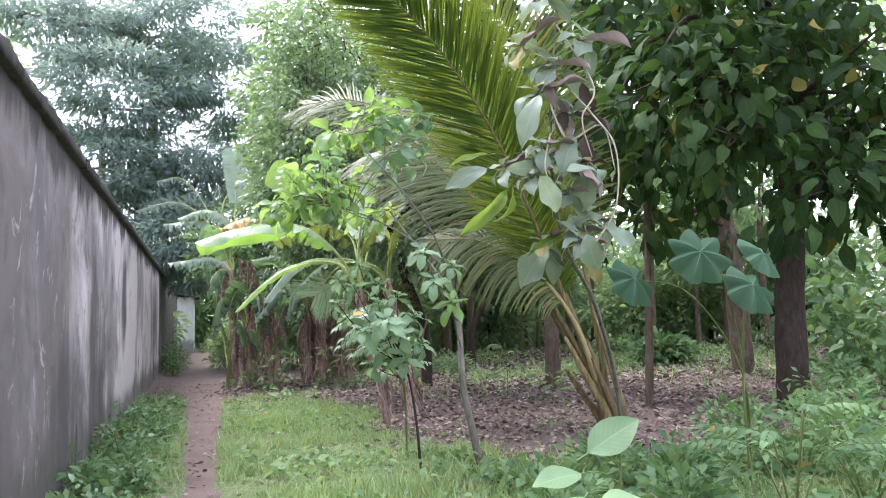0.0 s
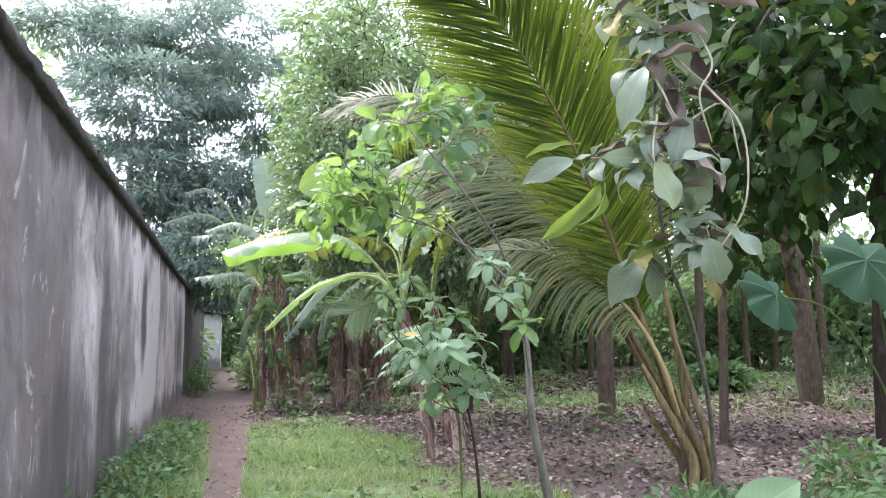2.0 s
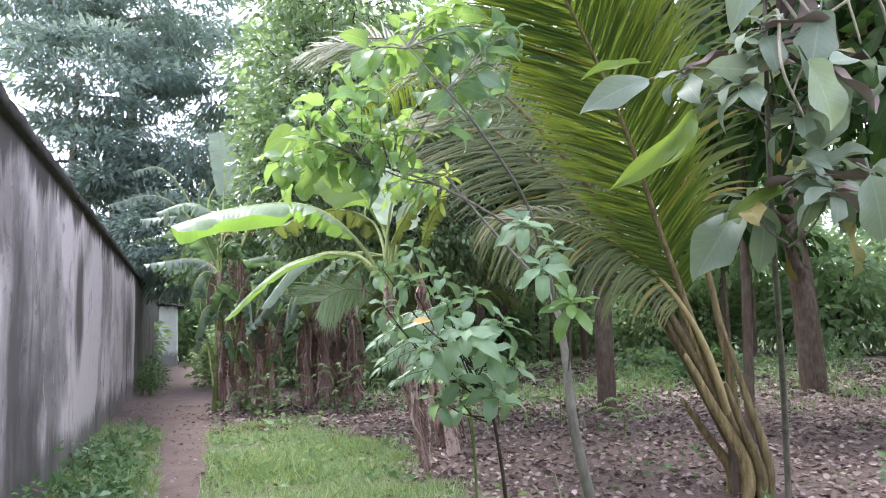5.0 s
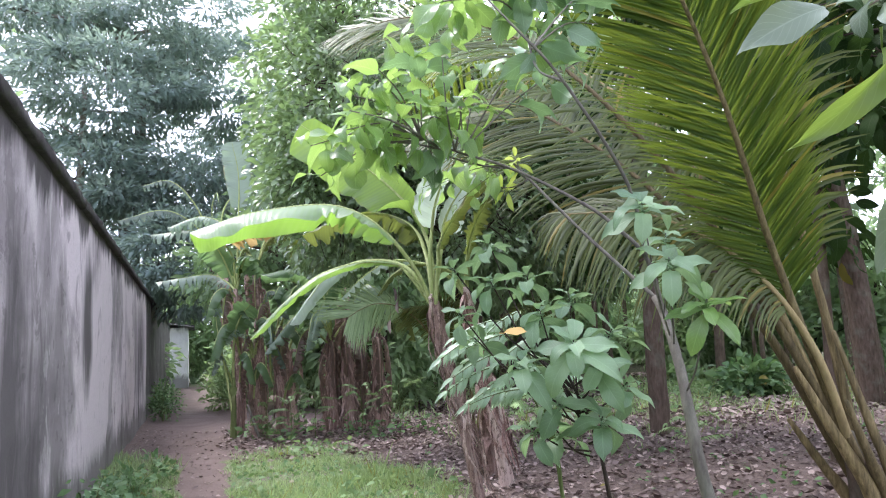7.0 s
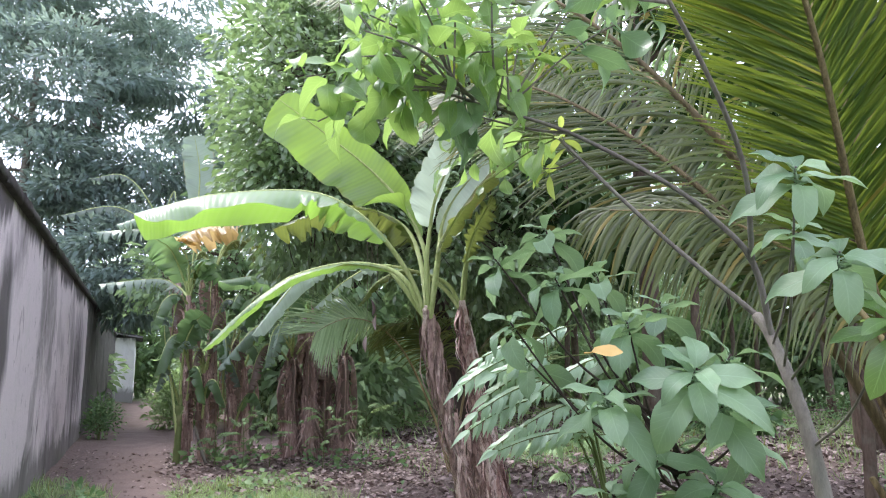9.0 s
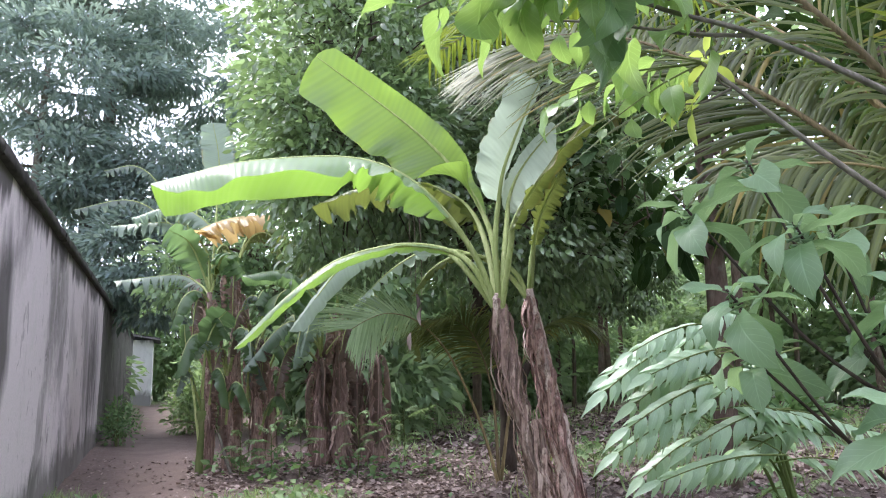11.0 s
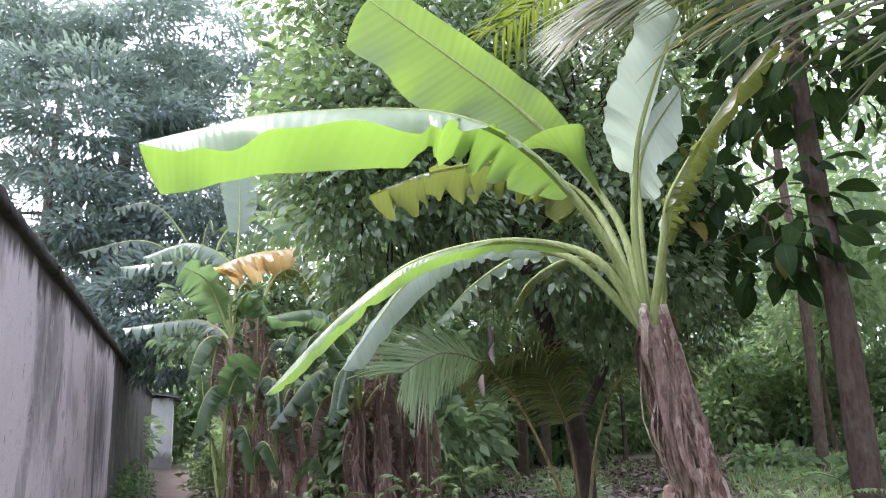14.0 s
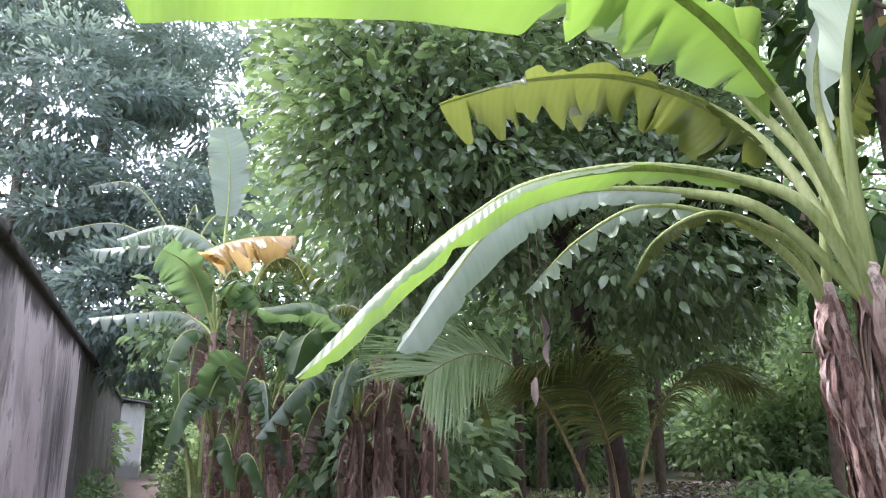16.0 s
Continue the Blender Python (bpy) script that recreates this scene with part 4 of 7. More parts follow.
# far clump beside the path
gz = float(ground_z(0.9, 18.4))
O = (0.9, 18.4, gz)
clump = thing("banana_plant", *O, "banana clump with tattered grey-green leaves and a withered orange leaf", "banana plant", "banana clumps")
for x, y, x2, y2, h, r in ((0.72, 18.3, 0.66, 18.3, 2.75, 0.11), (1.16, 18.6, 1.06, 18.6, 3.2, 0.12), (1.5, 18.5, 1.42, 18.55, 1.9, 0.11), (1.0, 18.1, 0.95, 18.15, 1.5, 0.10), (1.75, 18.9, 1.7, 18.9, 1.6, 0.12)):
    pseudostem(clump, rel([(x, y, gz - 0.05), ((x + x2) / 2 + 0.02, (y + y2) / 2, h / 2), (x2, y2, h)], O), [r * 0.9, r * 0.65, r * 0.35], mat=SHEATH_RED if h < 2 else SHEATH, strips=60, length=0.55, width=0.03, flare=1.7)
A = (0.68, 18.35, 2.7)
banana_leaf(clump, rel([A, (0.62, 18.5, 3.4), (0.45, 18.5, 3.75), (0.97, 18.5, 4.02), (1.63, 18.5, 4.12)], O), 0.95, BANANA_YELLOW, (0, 0.3, 0.9), 0.7, 1.25, 0.4, 0.38, label="withered orange leaf", seed=21)
banana_leaf(clump, rel([A, (0.5, 18.9, 3.5), (0.03, 19.3, 4.02), (-0.94, 19.7, 4.0)], O), 0.8, BANANA_TATTER, (0, 0.2, 1), 0.9, 1.4, 0.85, 0.3, halves=(1.0, 0.2), label="tattered leaf hanging in strips", seed=22)
banana_leaf(clump, rel([A, (0.5, 18.8, 2.95), (0.14, 19.0, 3.1), (-0.81, 19.0, 2.96)], O), 0.8, BANANA_TATTER, (0, 0.2, 1), 0.8, 1.4, 0.85, 0.2, halves=(1.0, 0.2), label="tattered leaf hanging in strips", seed=23)
banana_leaf(clump, rel([A, (0.76, 19.0, 4.1), (0.80, 19.4, 5.2), (0.68, 19.6, 6.0)], O), 0.62, BANANA_TATTER, (0.1, 0.95, 0.2), 0.0, 0.3, 0.12, 0.45, seed=24)
banana_leaf(clump, rel([A, (0.5, 18.3, 3.2), (0.3, 18.2, 3.55), (0.0, 18.1, 3.7)], O), 0.75, BANANA_DULL, (0.5, 0.8, 0.3), 0.2, 0.9, 0.1, 0.2, seed=25)
banana_leaf(clump, rel([A, (0.8, 18.0, 3.25), (0.95, 17.8, 3.3), (1.15, 17.7, 3.0)], O), 0.8, BANANA_DULL, (0, 0.5, 0.8), 0.3, 1.2, 0.3, 0.2, seed=26)
banana_leaf(clump, rel([(1.06, 18.6, 3.15), (1.3, 18.5, 3.7), (1.6, 18.4, 3.75), (1.85, 18.3, 3.3)], O), 0.4, BANANA_OLIVE, (0, 0, 1), 0.8, 1.45, 0.9, 0.25, label="withered shredded leaf", seed=27)
banana_leaf(clump, rel([(1.06, 18.6, 3.15), (0.9, 18.3, 3.5), (0.75, 18.1, 3.4), (0.7, 18.0, 2.9)], O), 0.3, BANANA_OLIVE, (0, 0, 1), 0.8, 1.45, 0.9, 0.25, seed=28)
banana_leaf(clump, rel([(0.58, 17.7, 1.0), (0.6, 17.65, 1.8), (0.72, 17.6, 2.2), (0.88, 17.55, 2.4)], O), 0.55, BANANA_DULL, (-0.3, 0.9, 0.3), 0.0, 0.4, 0.1, 0.35, seed=29)
banana_leaf(clump, rel([(0.58, 17.7, 0.3), (0.45, 17.65, 1.2), (0.33, 17.6, 1.8), (0.28, 17.6, 2.2)], O), 0.18, BANANA_DULL, (-0.3, 0.9, 0.3), 0.0, 0.4, 0.1, 0.6, seed=30)
pseudostem(clump, rel([(0.57, 17.72, gz - 0.05), (0.58, 17.7, 0.5), (0.59, 17.68, 1.1)], O), [0.06, 0.05, 0.03], mat=STEM_GREEN, strips=3, length=0.3)

# the second clump with reddish dry skirts
gz = float(ground_z(2.85, 17.9))
O = (2.85, 17.9, gz)
clump = thing("banana_plant", *O, "banana clump with thick skirts of reddish-brown dry sheaths", "banana plant", "banana clumps")
for x, y, h, r in ((2.42, 17.9, 1.7, 0.13), (2.70, 17.75, 2.15, 0.12), (3.02, 17.95, 1.6, 0.14), (3.30, 17.8, 1.95, 0.12), (2.85, 18.4, 2.5, 0.13)):
    pseudostem(clump, rel([(x, y, gz - 0.05), (x - 0.03, y, h / 2), (x - 0.05, y + 0.05, h + 0.25)], O), [r * 1.35, r * 0.9, r * 0.1], mat=SHEATH_RED, strips=130, length=0.75, width=0.045, flare=2.2)
B = (2.4, 17.9, 1.8)
banana_leaf(clump, rel([B, (2.2, 17.6, 2.6), (1.75, 17.4, 3.0), (1.05, 17.2, 2.9)], O), 0.55, BANANA_DULL, (0, 0.2, 1), 0.3, 1.2, 0.15, 0.2, seed=31)
banana_leaf(clump, rel([B, (2.0, 17.5, 2.2), (1.65, 17.35, 2.15), (1.1, 17.2, 1.5)], O), 0.5, BANANA_TATTER, (0, -0.2, 1), 0.3, 1.3, 0.5, 0.15, seed=32)
banana_leaf(clump, rel([B, (2.3, 17.4, 2.3), (2.1, 17.1, 2.3), (1.9, 16.9, 1.7)], O), 0.5, BANANA_TATTER, (0, -0.2, 1), 0.3, 1.3, 0.6, 0.15, seed=33)
banana_leaf(clump, rel([(2.7, 17.8, 2.0), (2.2, 17.7, 2.8), (1.7, 17.6, 2.7), (1.5, 17.4, 2.2)], O), 0.5, BANANA_DULL, (0, -0.4, 1), 0.3, 1.0, 0.1, 0.2, seed=34)
banana_leaf(clump, rel([(2.85, 18.4, 2.4), (2.6, 18.5, 3.1), (2.2, 18.6, 3.2), (1.8, 18.6, 2.7)], O), 0.5, BANANA_OLIVE, (0, 0, 1), 0.6, 1.4, 0.8, 0.25, seed=35)
banana_leaf(clump, rel([(3.3, 17.8, 1.8), (3.6, 17.6, 2.2), (3.8, 17.4, 2.1), (3.9, 17.3, 1.6)], O), 0.4, BANANA_OLIVE, (0, 0, 1), 0.6, 1.4, 0.8, 0.25, seed=36)

def dead_leaves(plant, top, n, length, seed):
    r = np.random.default_rng(seed)
    for i in range(n):
        a = i * 2.4 + r.uniform(-0.4, 0.4)
        d = np.array([math.cos(a), math.sin(a), 0])
        t = np.asarray(top, float)
        L = length * r.uniform(0.35, 1.25)
        t = t - (0, 0, r.uniform(0, 0.45) * t[2] * 0.5)
        pts = [t, t + d * 0.14 + (0, 0, 0.12), t + d * 0.24 + (0, 0, -0.15), t + d * (0.2 + 0.1 * r.uniform()) + (0, 0, -0.55 * L), t + d * (0.15 + 0.12 * r.uniform()) + (r.normal() * 0.05, 0, -min(L, t[2] - 0.1))]
        banana_leaf(plant, pts, r.uniform(0.2, 0.36), BANANA_DEAD, d, 0.2, 1.3, 0.7, 0.12, rib_mat=SHEATH_RED, label="hanging dead brown leaf", n=26, seed=seed + i)


for x, y, h in ((0.66, 18.3, 2.6), (1.06, 18.6, 3.1), (1.42, 18.55, 1.85), (0.95, 18.15, 1.45), (1.7, 18.9, 1.55)):
    dead_leaves(bpy.data.objects["banana_plant.001"], np.subtract((x, y, h), (0.9, 18.4, 0)), 4, 1.0, int(h * 100))
for x, y, h in ((2.37, 17.95, 1.65), (2.65, 17.8, 2.1), (2.97, 18.0, 1.55), (3.25, 17.85, 1.9), (2.8, 18.45, 2.45)):
    dead_leaves(clump, np.subtract((x, y, h), O), 5, 1.5, int(h * 100 + x * 10))
for k, (p, w, m) in enumerate((([(1.42, 18.55, 1.8), (1.5, 18.2, 2.5), (1.45, 17.9, 2.75), (1.3, 17.6, 2.5)], 0.5, BANANA_DULL), ([(1.42, 18.55, 1.8), (1.7, 18.3, 2.5), (1.95, 18.1, 2.7), (2.2, 17.9, 2.4)], 0.5, BANANA_DULL), ([(0.95, 18.15, 1.4), (0.8, 17.9, 1.9), (0.6, 17.7, 2.0), (0.4, 17.6, 1.7)], 0.45, BANANA_TATTER), ([(1.7, 18.9, 1.5), (1.9, 18.6, 2.2), (2.0, 18.3, 2.4), (2.0, 18.0, 2.1)], 0.5, BANANA_DULL), ([(1.06, 18.6, 3.1), (0.7, 18.9, 3.9), (0.1, 19.2, 4.3), (-0.6, 19.4, 4.1)], 0.7, BANANA_TATTER), ([(1.06, 18.6, 3.1), (1.3, 18.9, 3.8), (1.7, 19.1, 4.0), (2.2, 19.2, 3.7)], 0.7, BANANA_OLIVE))):
    banana_leaf(bpy.data.objects["banana_plant.001"], rel(p, (0.9, 18.4, 0)), w, m, (0, 0.1, 1), 0.5, 1.3, 0.2 if m is BANANA_DULL else 0.7, 0.2, seed=60 + k)

BT = bpy.data.objects["banana_plant.002"]
for k, (p, w, m) in enumerate((([(2.65, 17.8, 2.0), (2.5, 17.3, 2.7), (2.3, 17.0, 2.75), (2.1, 16.8, 2.3)], 0.5, BANANA_DULL), ([(2.65, 17.8, 2.0), (2.9, 17.4, 2.6), (3.1, 17.1, 2.6), (3.3, 16.9, 2.1)], 0.45, BANANA_TATTER), ([(3.25, 17.85, 1.85), (3.2, 17.5, 2.4), (3.1, 17.2, 2.45), (3.0, 17.0, 1.95)], 0.5, BANANA_OLIVE), ([(2.4, 17.9, 1.65), (2.2, 17.5, 2.2), (1.95, 17.2, 2.1), (1.8, 17.0, 1.5)], 0.5, BANANA_TATTER), ([(2.97, 18.0, 1.5), (2.8, 17.6, 2.1), (2.65, 17.3, 2.1), (2.5, 17.1, 1.6)], 0.45, BANANA_DEAD), ([(2.4, 17.9, 1.65), (2.6, 17.5, 2.0), (2.7, 17.3, 1.9), (2.8, 17.15, 1.3)], 0.4, BANANA_DEAD), ([(2.37, 17.95, 1.6), (2.0, 17.7, 1.9), (1.75, 17.5, 1.7), (1.6, 17.4, 1.1)], 0.4, BANANA_DEAD))):
    banana_leaf(BT, rel(p, (2.85, 17.9, 0)), w, m, (0, 0.1, 1), 0.5, 1.3, 0.15 if m is BANANA_DULL else 0.55, 0.2, seed=100 + k)
CA = bpy.data.objects["banana_plant.001"]
for k, (p, w) in enumerate((([(0.75, 18.1, 1.4), (0.55, 17.8, 2.0), (0.35, 17.55, 1.95), (0.18, 17.4, 1.4)], 0.42), ([(1.0, 18.1, 1.5), (1.05, 17.75, 2.1), (1.2, 17.5, 2.05), (1.35, 17.35, 1.45)], 0.45), ([(0.7, 18.0, 1.0), (0.75, 17.7, 1.5), (0.85, 17.5, 1.45), (0.95, 17.4, 0.95)], 0.36), ([(1.45, 18.4, 1.4), (1.55, 18.0, 1.9), (1.75, 17.8, 1.85), (1.9, 17.7, 1.3)], 0.42), ([(0.7, 18.2, 2.2), (0.5, 18.0, 2.7), (0.25, 17.8, 2.6), (0.1, 17.7, 2.1)], 0.4))):
    banana_leaf(CA, rel(p, (0.9, 18.4, 0)), w, BANANA_DULL, (0, 0.1, 1), 0.4, 1.25, 0.22, 0.2, seed=140 + k)
for k, (p, w, m) in enumerate((([(0.95, 18.15, 1.4), (1.1, 17.8, 2.0), (1.2, 17.5, 2.1), (1.25, 17.3, 1.6)], 0.42, BANANA_TATTER), ([(1.42, 18.55, 1.8), (1.2, 18.1, 2.4), (1.05, 17.8, 2.3), (0.95, 17.6, 1.7)], 0.4, BANANA_DEAD), ([(1.7, 18.9, 1.5), (1.6, 18.4, 2.0), (1.5, 18.0, 1.9), (1.45, 17.8, 1.3)], 0.45, BANANA_DEAD), ([(1.06, 18.6, 3.1), (1.05, 18.2, 3.3), (1.0, 18.0, 2.9), (1.0, 17.95, 2.2)], 0.4, BANANA_DEAD), ([(0.66, 18.3, 2.6), (0.5, 18.0, 2.7), (0.42, 17.85, 2.3), (0.4, 17.8, 1.7)], 0.4, BANANA_DEAD))):
    banana_leaf(CA, rel(p, (0.9, 18.4, 0)), w, m, (0, 0.1, 1), 0.5, 1.3, 0.6, 0.2, seed=120 + k)

# more leaves low on the near side of the clumps
for k, (p, w, m) in enumerate((([(0.6, 18.0, 0.9), (0.42, 17.7, 1.4), (0.3, 17.5, 1.5), (0.2, 17.4, 1.15)], 0.32, BANANA_GREY), ([(0.95, 18.0, 0.7), (0.98, 17.6, 1.25), (1.1, 17.4, 1.3), (1.25, 17.3, 0.9)], 0.34, BANANA_DULL), ([(1.3, 18.2, 0.9), (1.25, 17.8, 1.5), (1.35, 17.6, 1.6), (1.5, 17.5, 1.2)], 0.36, BANANA_GREY), ([(1.5, 18.3, 0.5), (1.6, 17.9, 1.0), (1.75, 17.7, 1.1), (1.9, 17.6, 0.75)], 0.34, BANANA_DULL), ([(0.7, 18.1, 1.6), (0.62, 17.8, 2.2), (0.75, 17.6, 2.3), (0.95, 17.5, 1.95)], 0.32, BANANA_DULL), ([(1.1, 18.3, 2.0), (1.2, 18.0, 2.6), (1.4, 17.8, 2.6), (1.6, 17.7, 2.1)], 0.36, BANANA_GREY), ([(1.0, 18.3, 1.2), (0.9, 18.0, 1.8), (0.78, 17.8, 1.7), (0.7, 17.75, 1.1)], 0.3, BANANA_DEAD), ([(1.5, 18.4, 1.6), (1.45, 18.0, 2.0), (1.35, 17.85, 1.8), (1.3, 17.8, 1.2)], 0.3, BANANA_DEAD))):
    banana_leaf(CA, rel(p, (0.9, 18.4, 0)), w, m, (0, 0.1, 1), 0.4, 1.25, 0.25 if m is BANANA_DULL else 0.6, 0.2, seed=170 + k)

# a tattered banana plant further back, over the wall
gz = float(ground_z(0.95, 21.6))
O = (0.95, 21.6, gz)
clump = thing("banana_plant", *O, "distant banana plant with tattered drooping leaves", "banana plant", "banana clumps")
pseudostem(clump, rel([(0.95, 21.6, gz - 0.05), (0.8, 21.6, 2.0), (0.45, 21.6, 4.0)], O), [0.11, 0.09, 0.06], strips=40, length=0.7)
for k, (p, w) in enumerate((([(0.45, 21.6, 3.95), (-0.1, 21.3, 5.0), (-0.6, 21.1, 5.45), (-1.2, 21.0, 5.3)], 0.5), ([(0.45, 21.6, 3.95), (-0.2, 21.4, 4.6), (-0.8, 21.2, 4.8), (-1.7, 21.0, 4.5)], 0.5), ([(0.45, 21.6, 3.95), (0.3, 21.3, 4.8), (0.4, 21.1, 5.2), (0.45, 20.9, 4.9)], 0.45), ([(0.45, 21.6, 3.95), (0.6, 21.8, 5.0), (1.1, 22.0, 5.5), (1.7, 22.1, 5.2)], 0.45))):
    banana_leaf(clump, rel(p, O), w, BANANA_GREY, (0, 0.1, 1), 1.0, 1.5, 0.9, 0.25, halves=(1.0, 0.35), seed=80 + k)

# ---- palms ----
rng = np.random.default_rng(101)
gz = float(ground_z(4.75, 8.1))
O = (4.75, 8.1, gz)
palm = thing("coconut_palm", *O, "young coconut palm with long feathery fronds on yellow stalks", "palm")
put("bole", Geo().add(tube(rel([(4.70, 8.08, gz - 0.1), (4.68, 8.08, 0.2), (4.62, 8.06, 0.5), (4.52, 8.06, 0.72)], O), [0.13, 0.12, 0.10, 0.05], 14, 14, 0.10)), BARK_BROWN, palm, "stubby trunk wrapped in old leaf bases")
for bx, by, tx, ty, h, r in ((-0.16, -0.14, -0.62, -0.02, 1.25, 0.049), (-0.05, -0.18, -0.38, -0.22, 1.0, 0.043), (0.06, -0.14, -0.18, 0.02, 1.5, 0.038), (0.10, 0.06, -0.26, 0.12, 1.2, 0.043), (-0.12, 0.10, -0.52, 0.2, 0.85, 0.043)):
    put("leaf_base", Geo().add(tube([(bx * 1.1, by * 1.1, -0.04), (bx, by, 0.25 * h), ((bx + tx) / 2, (by + ty) / 2, 0.62 * h), (tx, ty, h)], [r, r * 1.25, r, r * 0.75, r * 0.4], 9, 16, 0.06)), PALM_STALK, palm, "long tapering tan leaf base")
palm_frond(palm, rel([(4.62, 8.0, 0.35), (4.32, 8.05, 1.2), (3.9, 7.95, 2.15), (3.35, 7.65, 3.1), (2.8, 7.4, 3.85), (2.15, 7.15, 4.5), (1.4, 6.95, 5.0)], O), 1.12, 0.10, LEAF_PALM, 0.26, 440, 0.044, 0.72, (0.45, 0.8, 0.3), 0.05, 0.021)
palm_frond(palm, rel([(4.62, 8.15, 0.4), (4.1, 8.3, 1.5), (3.75, 8.75, 2.45), (3.4, 9.3, 3.15), (3.05, 10.1, 3.8), (2.8, 10.8, 4.1), (2.65, 11.4, 4.15)], O), 1.25, 0.42, LEAF_PALM_DRY, 0.22, 230, 0.044, 1.0, (-0.2, -0.75, 0.6), 0.05, 0.03)
palm_frond(palm, rel([(4.6, 8.05, 0.4), (4.25, 8.0, 1.35), (3.8, 8.1, 2.0), (3.2, 8.35, 2.4), (2.6, 8.6, 2.45)], O), 0.95, 1.1, LEAF_PALM_DRY, 0.35, 90, 0.042, 0.9, (-0.2, -0.6, 0.7), 0.0, 0.022)
palm_frond(palm, rel([(4.66, 8.1, 0.4), (4.0, 8.1, 1.6), (3.3, 8.4, 2.9), (2.6, 9.0, 3.95), (1.95, 9.7, 4.45), (1.35, 10.2, 4.5)], O), 1.0, 0.3, LEAF_PALM_DRY, 0.24, 130, 0.044, 0.95, (-0.1, -0.7, 0.7), 0.05, 0.025)
palm_frond(palm, rel([(4.7, 8.25, 0.5), (4.35, 8.5, 1.8), (4.0, 9.2, 3.3), (3.5, 10.3, 4.4), (3.0, 11.4, 4.8), (2.4, 12.6, 4.6)], O), 1.0, 0.8, LEAF_PALM, 0.3, 100, 0.044, 1.0, (0, 0, 1), 0.15, 0.03)
palm_frond(palm, rel([(4.72, 8.15, 0.5), (4.55, 8.2, 1.8), (4.25, 8.3, 3.4), (3.75, 8.4, 4.9), (3.0, 8.5, 6.0)], O), 1.0, 0.35, LEAF_PALM_DRY, 0.3, 110, 0.044, 0.95, (0.3, 0.5, 0.8), 0.1, 0.036)

gz = float(ground_z(4.15, 15.0))
O = (4.15, 15.0, gz)
palm = thing("coconut_palm", *O, "low young coconut palm with arching green fronds", "palm")
palm_frond(palm, rel([(4.15, 15.0, gz), (3.95, 15.1, 0.80), (3.5, 15.02, 1.67), (3.03, 14.85, 2.08), (2.6, 14.67, 2.18), (2.3, 14.55, 2.10), (2.08, 14.48, 1.98)], O), 0.84, 0.20, LEAF_PALM_YOUNG, 0.5, 85, 0.024, 0.80, (-0.15, -0.85, 0.55), 0.0, 0.02)
palm_frond(palm, rel([(4.17, 15.02, gz), (4.1, 15.0, 1.1), (3.9, 14.95, 1.75), (3.6, 14.9, 2.1), (3.1, 14.85, 2.1)], O), 0.85, 0.6, LEAF_PALM_DRY, 0.36, 130, 0.026, 0.8, (0, 0.4, 1), 0.0, 0.018)
palm_frond(palm, rel([(4.2, 15.05, gz), (4.4, 15.0, 1.2), (4.7, 14.9, 1.9), (5.1, 14.8, 2.15), (5.5, 14.7, 2.0)], O), 0.75, 0.6, LEAF_PALM_DRY, 0.36, 110, 0.026, 0.9, (0, 0, 1), 0.1, 0.018)

# ---- trees ----
rng = np.random.default_rng(102)
T_BROAD = leaf_shape(0.165, 0.072, 3, 3, 0.85, 0.45, 0.22, 0.6)
T_TEAK = leaf_shape(0.42, 0.20, 6, 3, 0.95, 0.45, 0.18, 0.8, 0.08)
T_FINE = leaf_shape(0.25, 0.072, 2, 3, 0.9, 0.4, 0.2, 0.5)
T_FAR = leaf_shape(0.34, 0.15, 2, 2, 0.9, 0.4, 0.25, 0.6)

gz = float(ground_z(4.2, 15.2))
leafy_tree("leafy_tree", (4.25, 15.25, gz), [(0.45, 0.6, -0.1), (0.4, 0.55, 1.2), (-0.2, 0.1, 2.6), (-0.6, 0.2, 4.2), (-0.9, 0.3, 6.2)], [0.125, 0.11, 0.095, 0.075, 0.05],
           [((-2.1, -0.3, 4.2), (1.5, 1.3, 1.5), 130), ((-1.9, 0.0, 5.6), (1.7, 1.6, 1.5), 135), ((-1.4, 0.4, 7.6), (1.9, 1.6, 1.6), 105), ((0.3, -0.1, 3.7), (1.9, 1.3, 1.35), 120), ((0.6, 0.3, 5.2), (1.7, 1.5, 1.5), 85), ((1.9, 0.5, 6.0), (1.6, 1.4, 1.7), 70), ((-0.6, 1.2, 5.2), (1.8, 0.8, 2.0), 60)],
           T_BROAD, 0.9, LEAF_TREE, BARK_DARK, "dense evergreen tree with drooping glossy leaves", 15, 53, 0.34, 0.42, hollow=0.45)

tree = bpy.data.objects["leafy_tree"]
tagged(copy_thing(tree, pose(9.0, 22.6, float(ground_z(9.0, 22.6)), 0, 0, 120)), "dense evergreen tree standing further back in the grove", "tree")
for x, z0, z1, yaw in ((2.45, 3.3, 2.28, 0.3), (2.52, 3.2, 2.12, 1.9), (2.40, 3.3, 1.86, 4.0)):
    cord = put("dry_creeper", Geo().add(tube(rel([(x + 0.06, 13.5, z0), (x + 0.02, 13.3, (z0 + z1) / 2), (x, 13.25, z1)], (4.25, 15.25, gz)), [0.003, 0.003, 0.002], 5, 10, 0.1)), BARK_BROWN, tree, "thin dry creeper hanging from the crown")
    curl = leaf_shape(0.20, 0.085, 6, 5, 0.8, 0.5, 0.9, 0.3, 0.06, int(yaw * 10))
    put("withered_leaf", Geo().add(strew(curl, np.array([[x - 4.25, 13.25 - 15.25, z1 - gz + 0.02]]), np.array([[0.25 * math.cos(yaw), 0.25 * math.sin(yaw), -1.0]]), (math.cos(yaw), math.sin(yaw), 0.1))), LITTER, cord, "pale curled withered leaf")

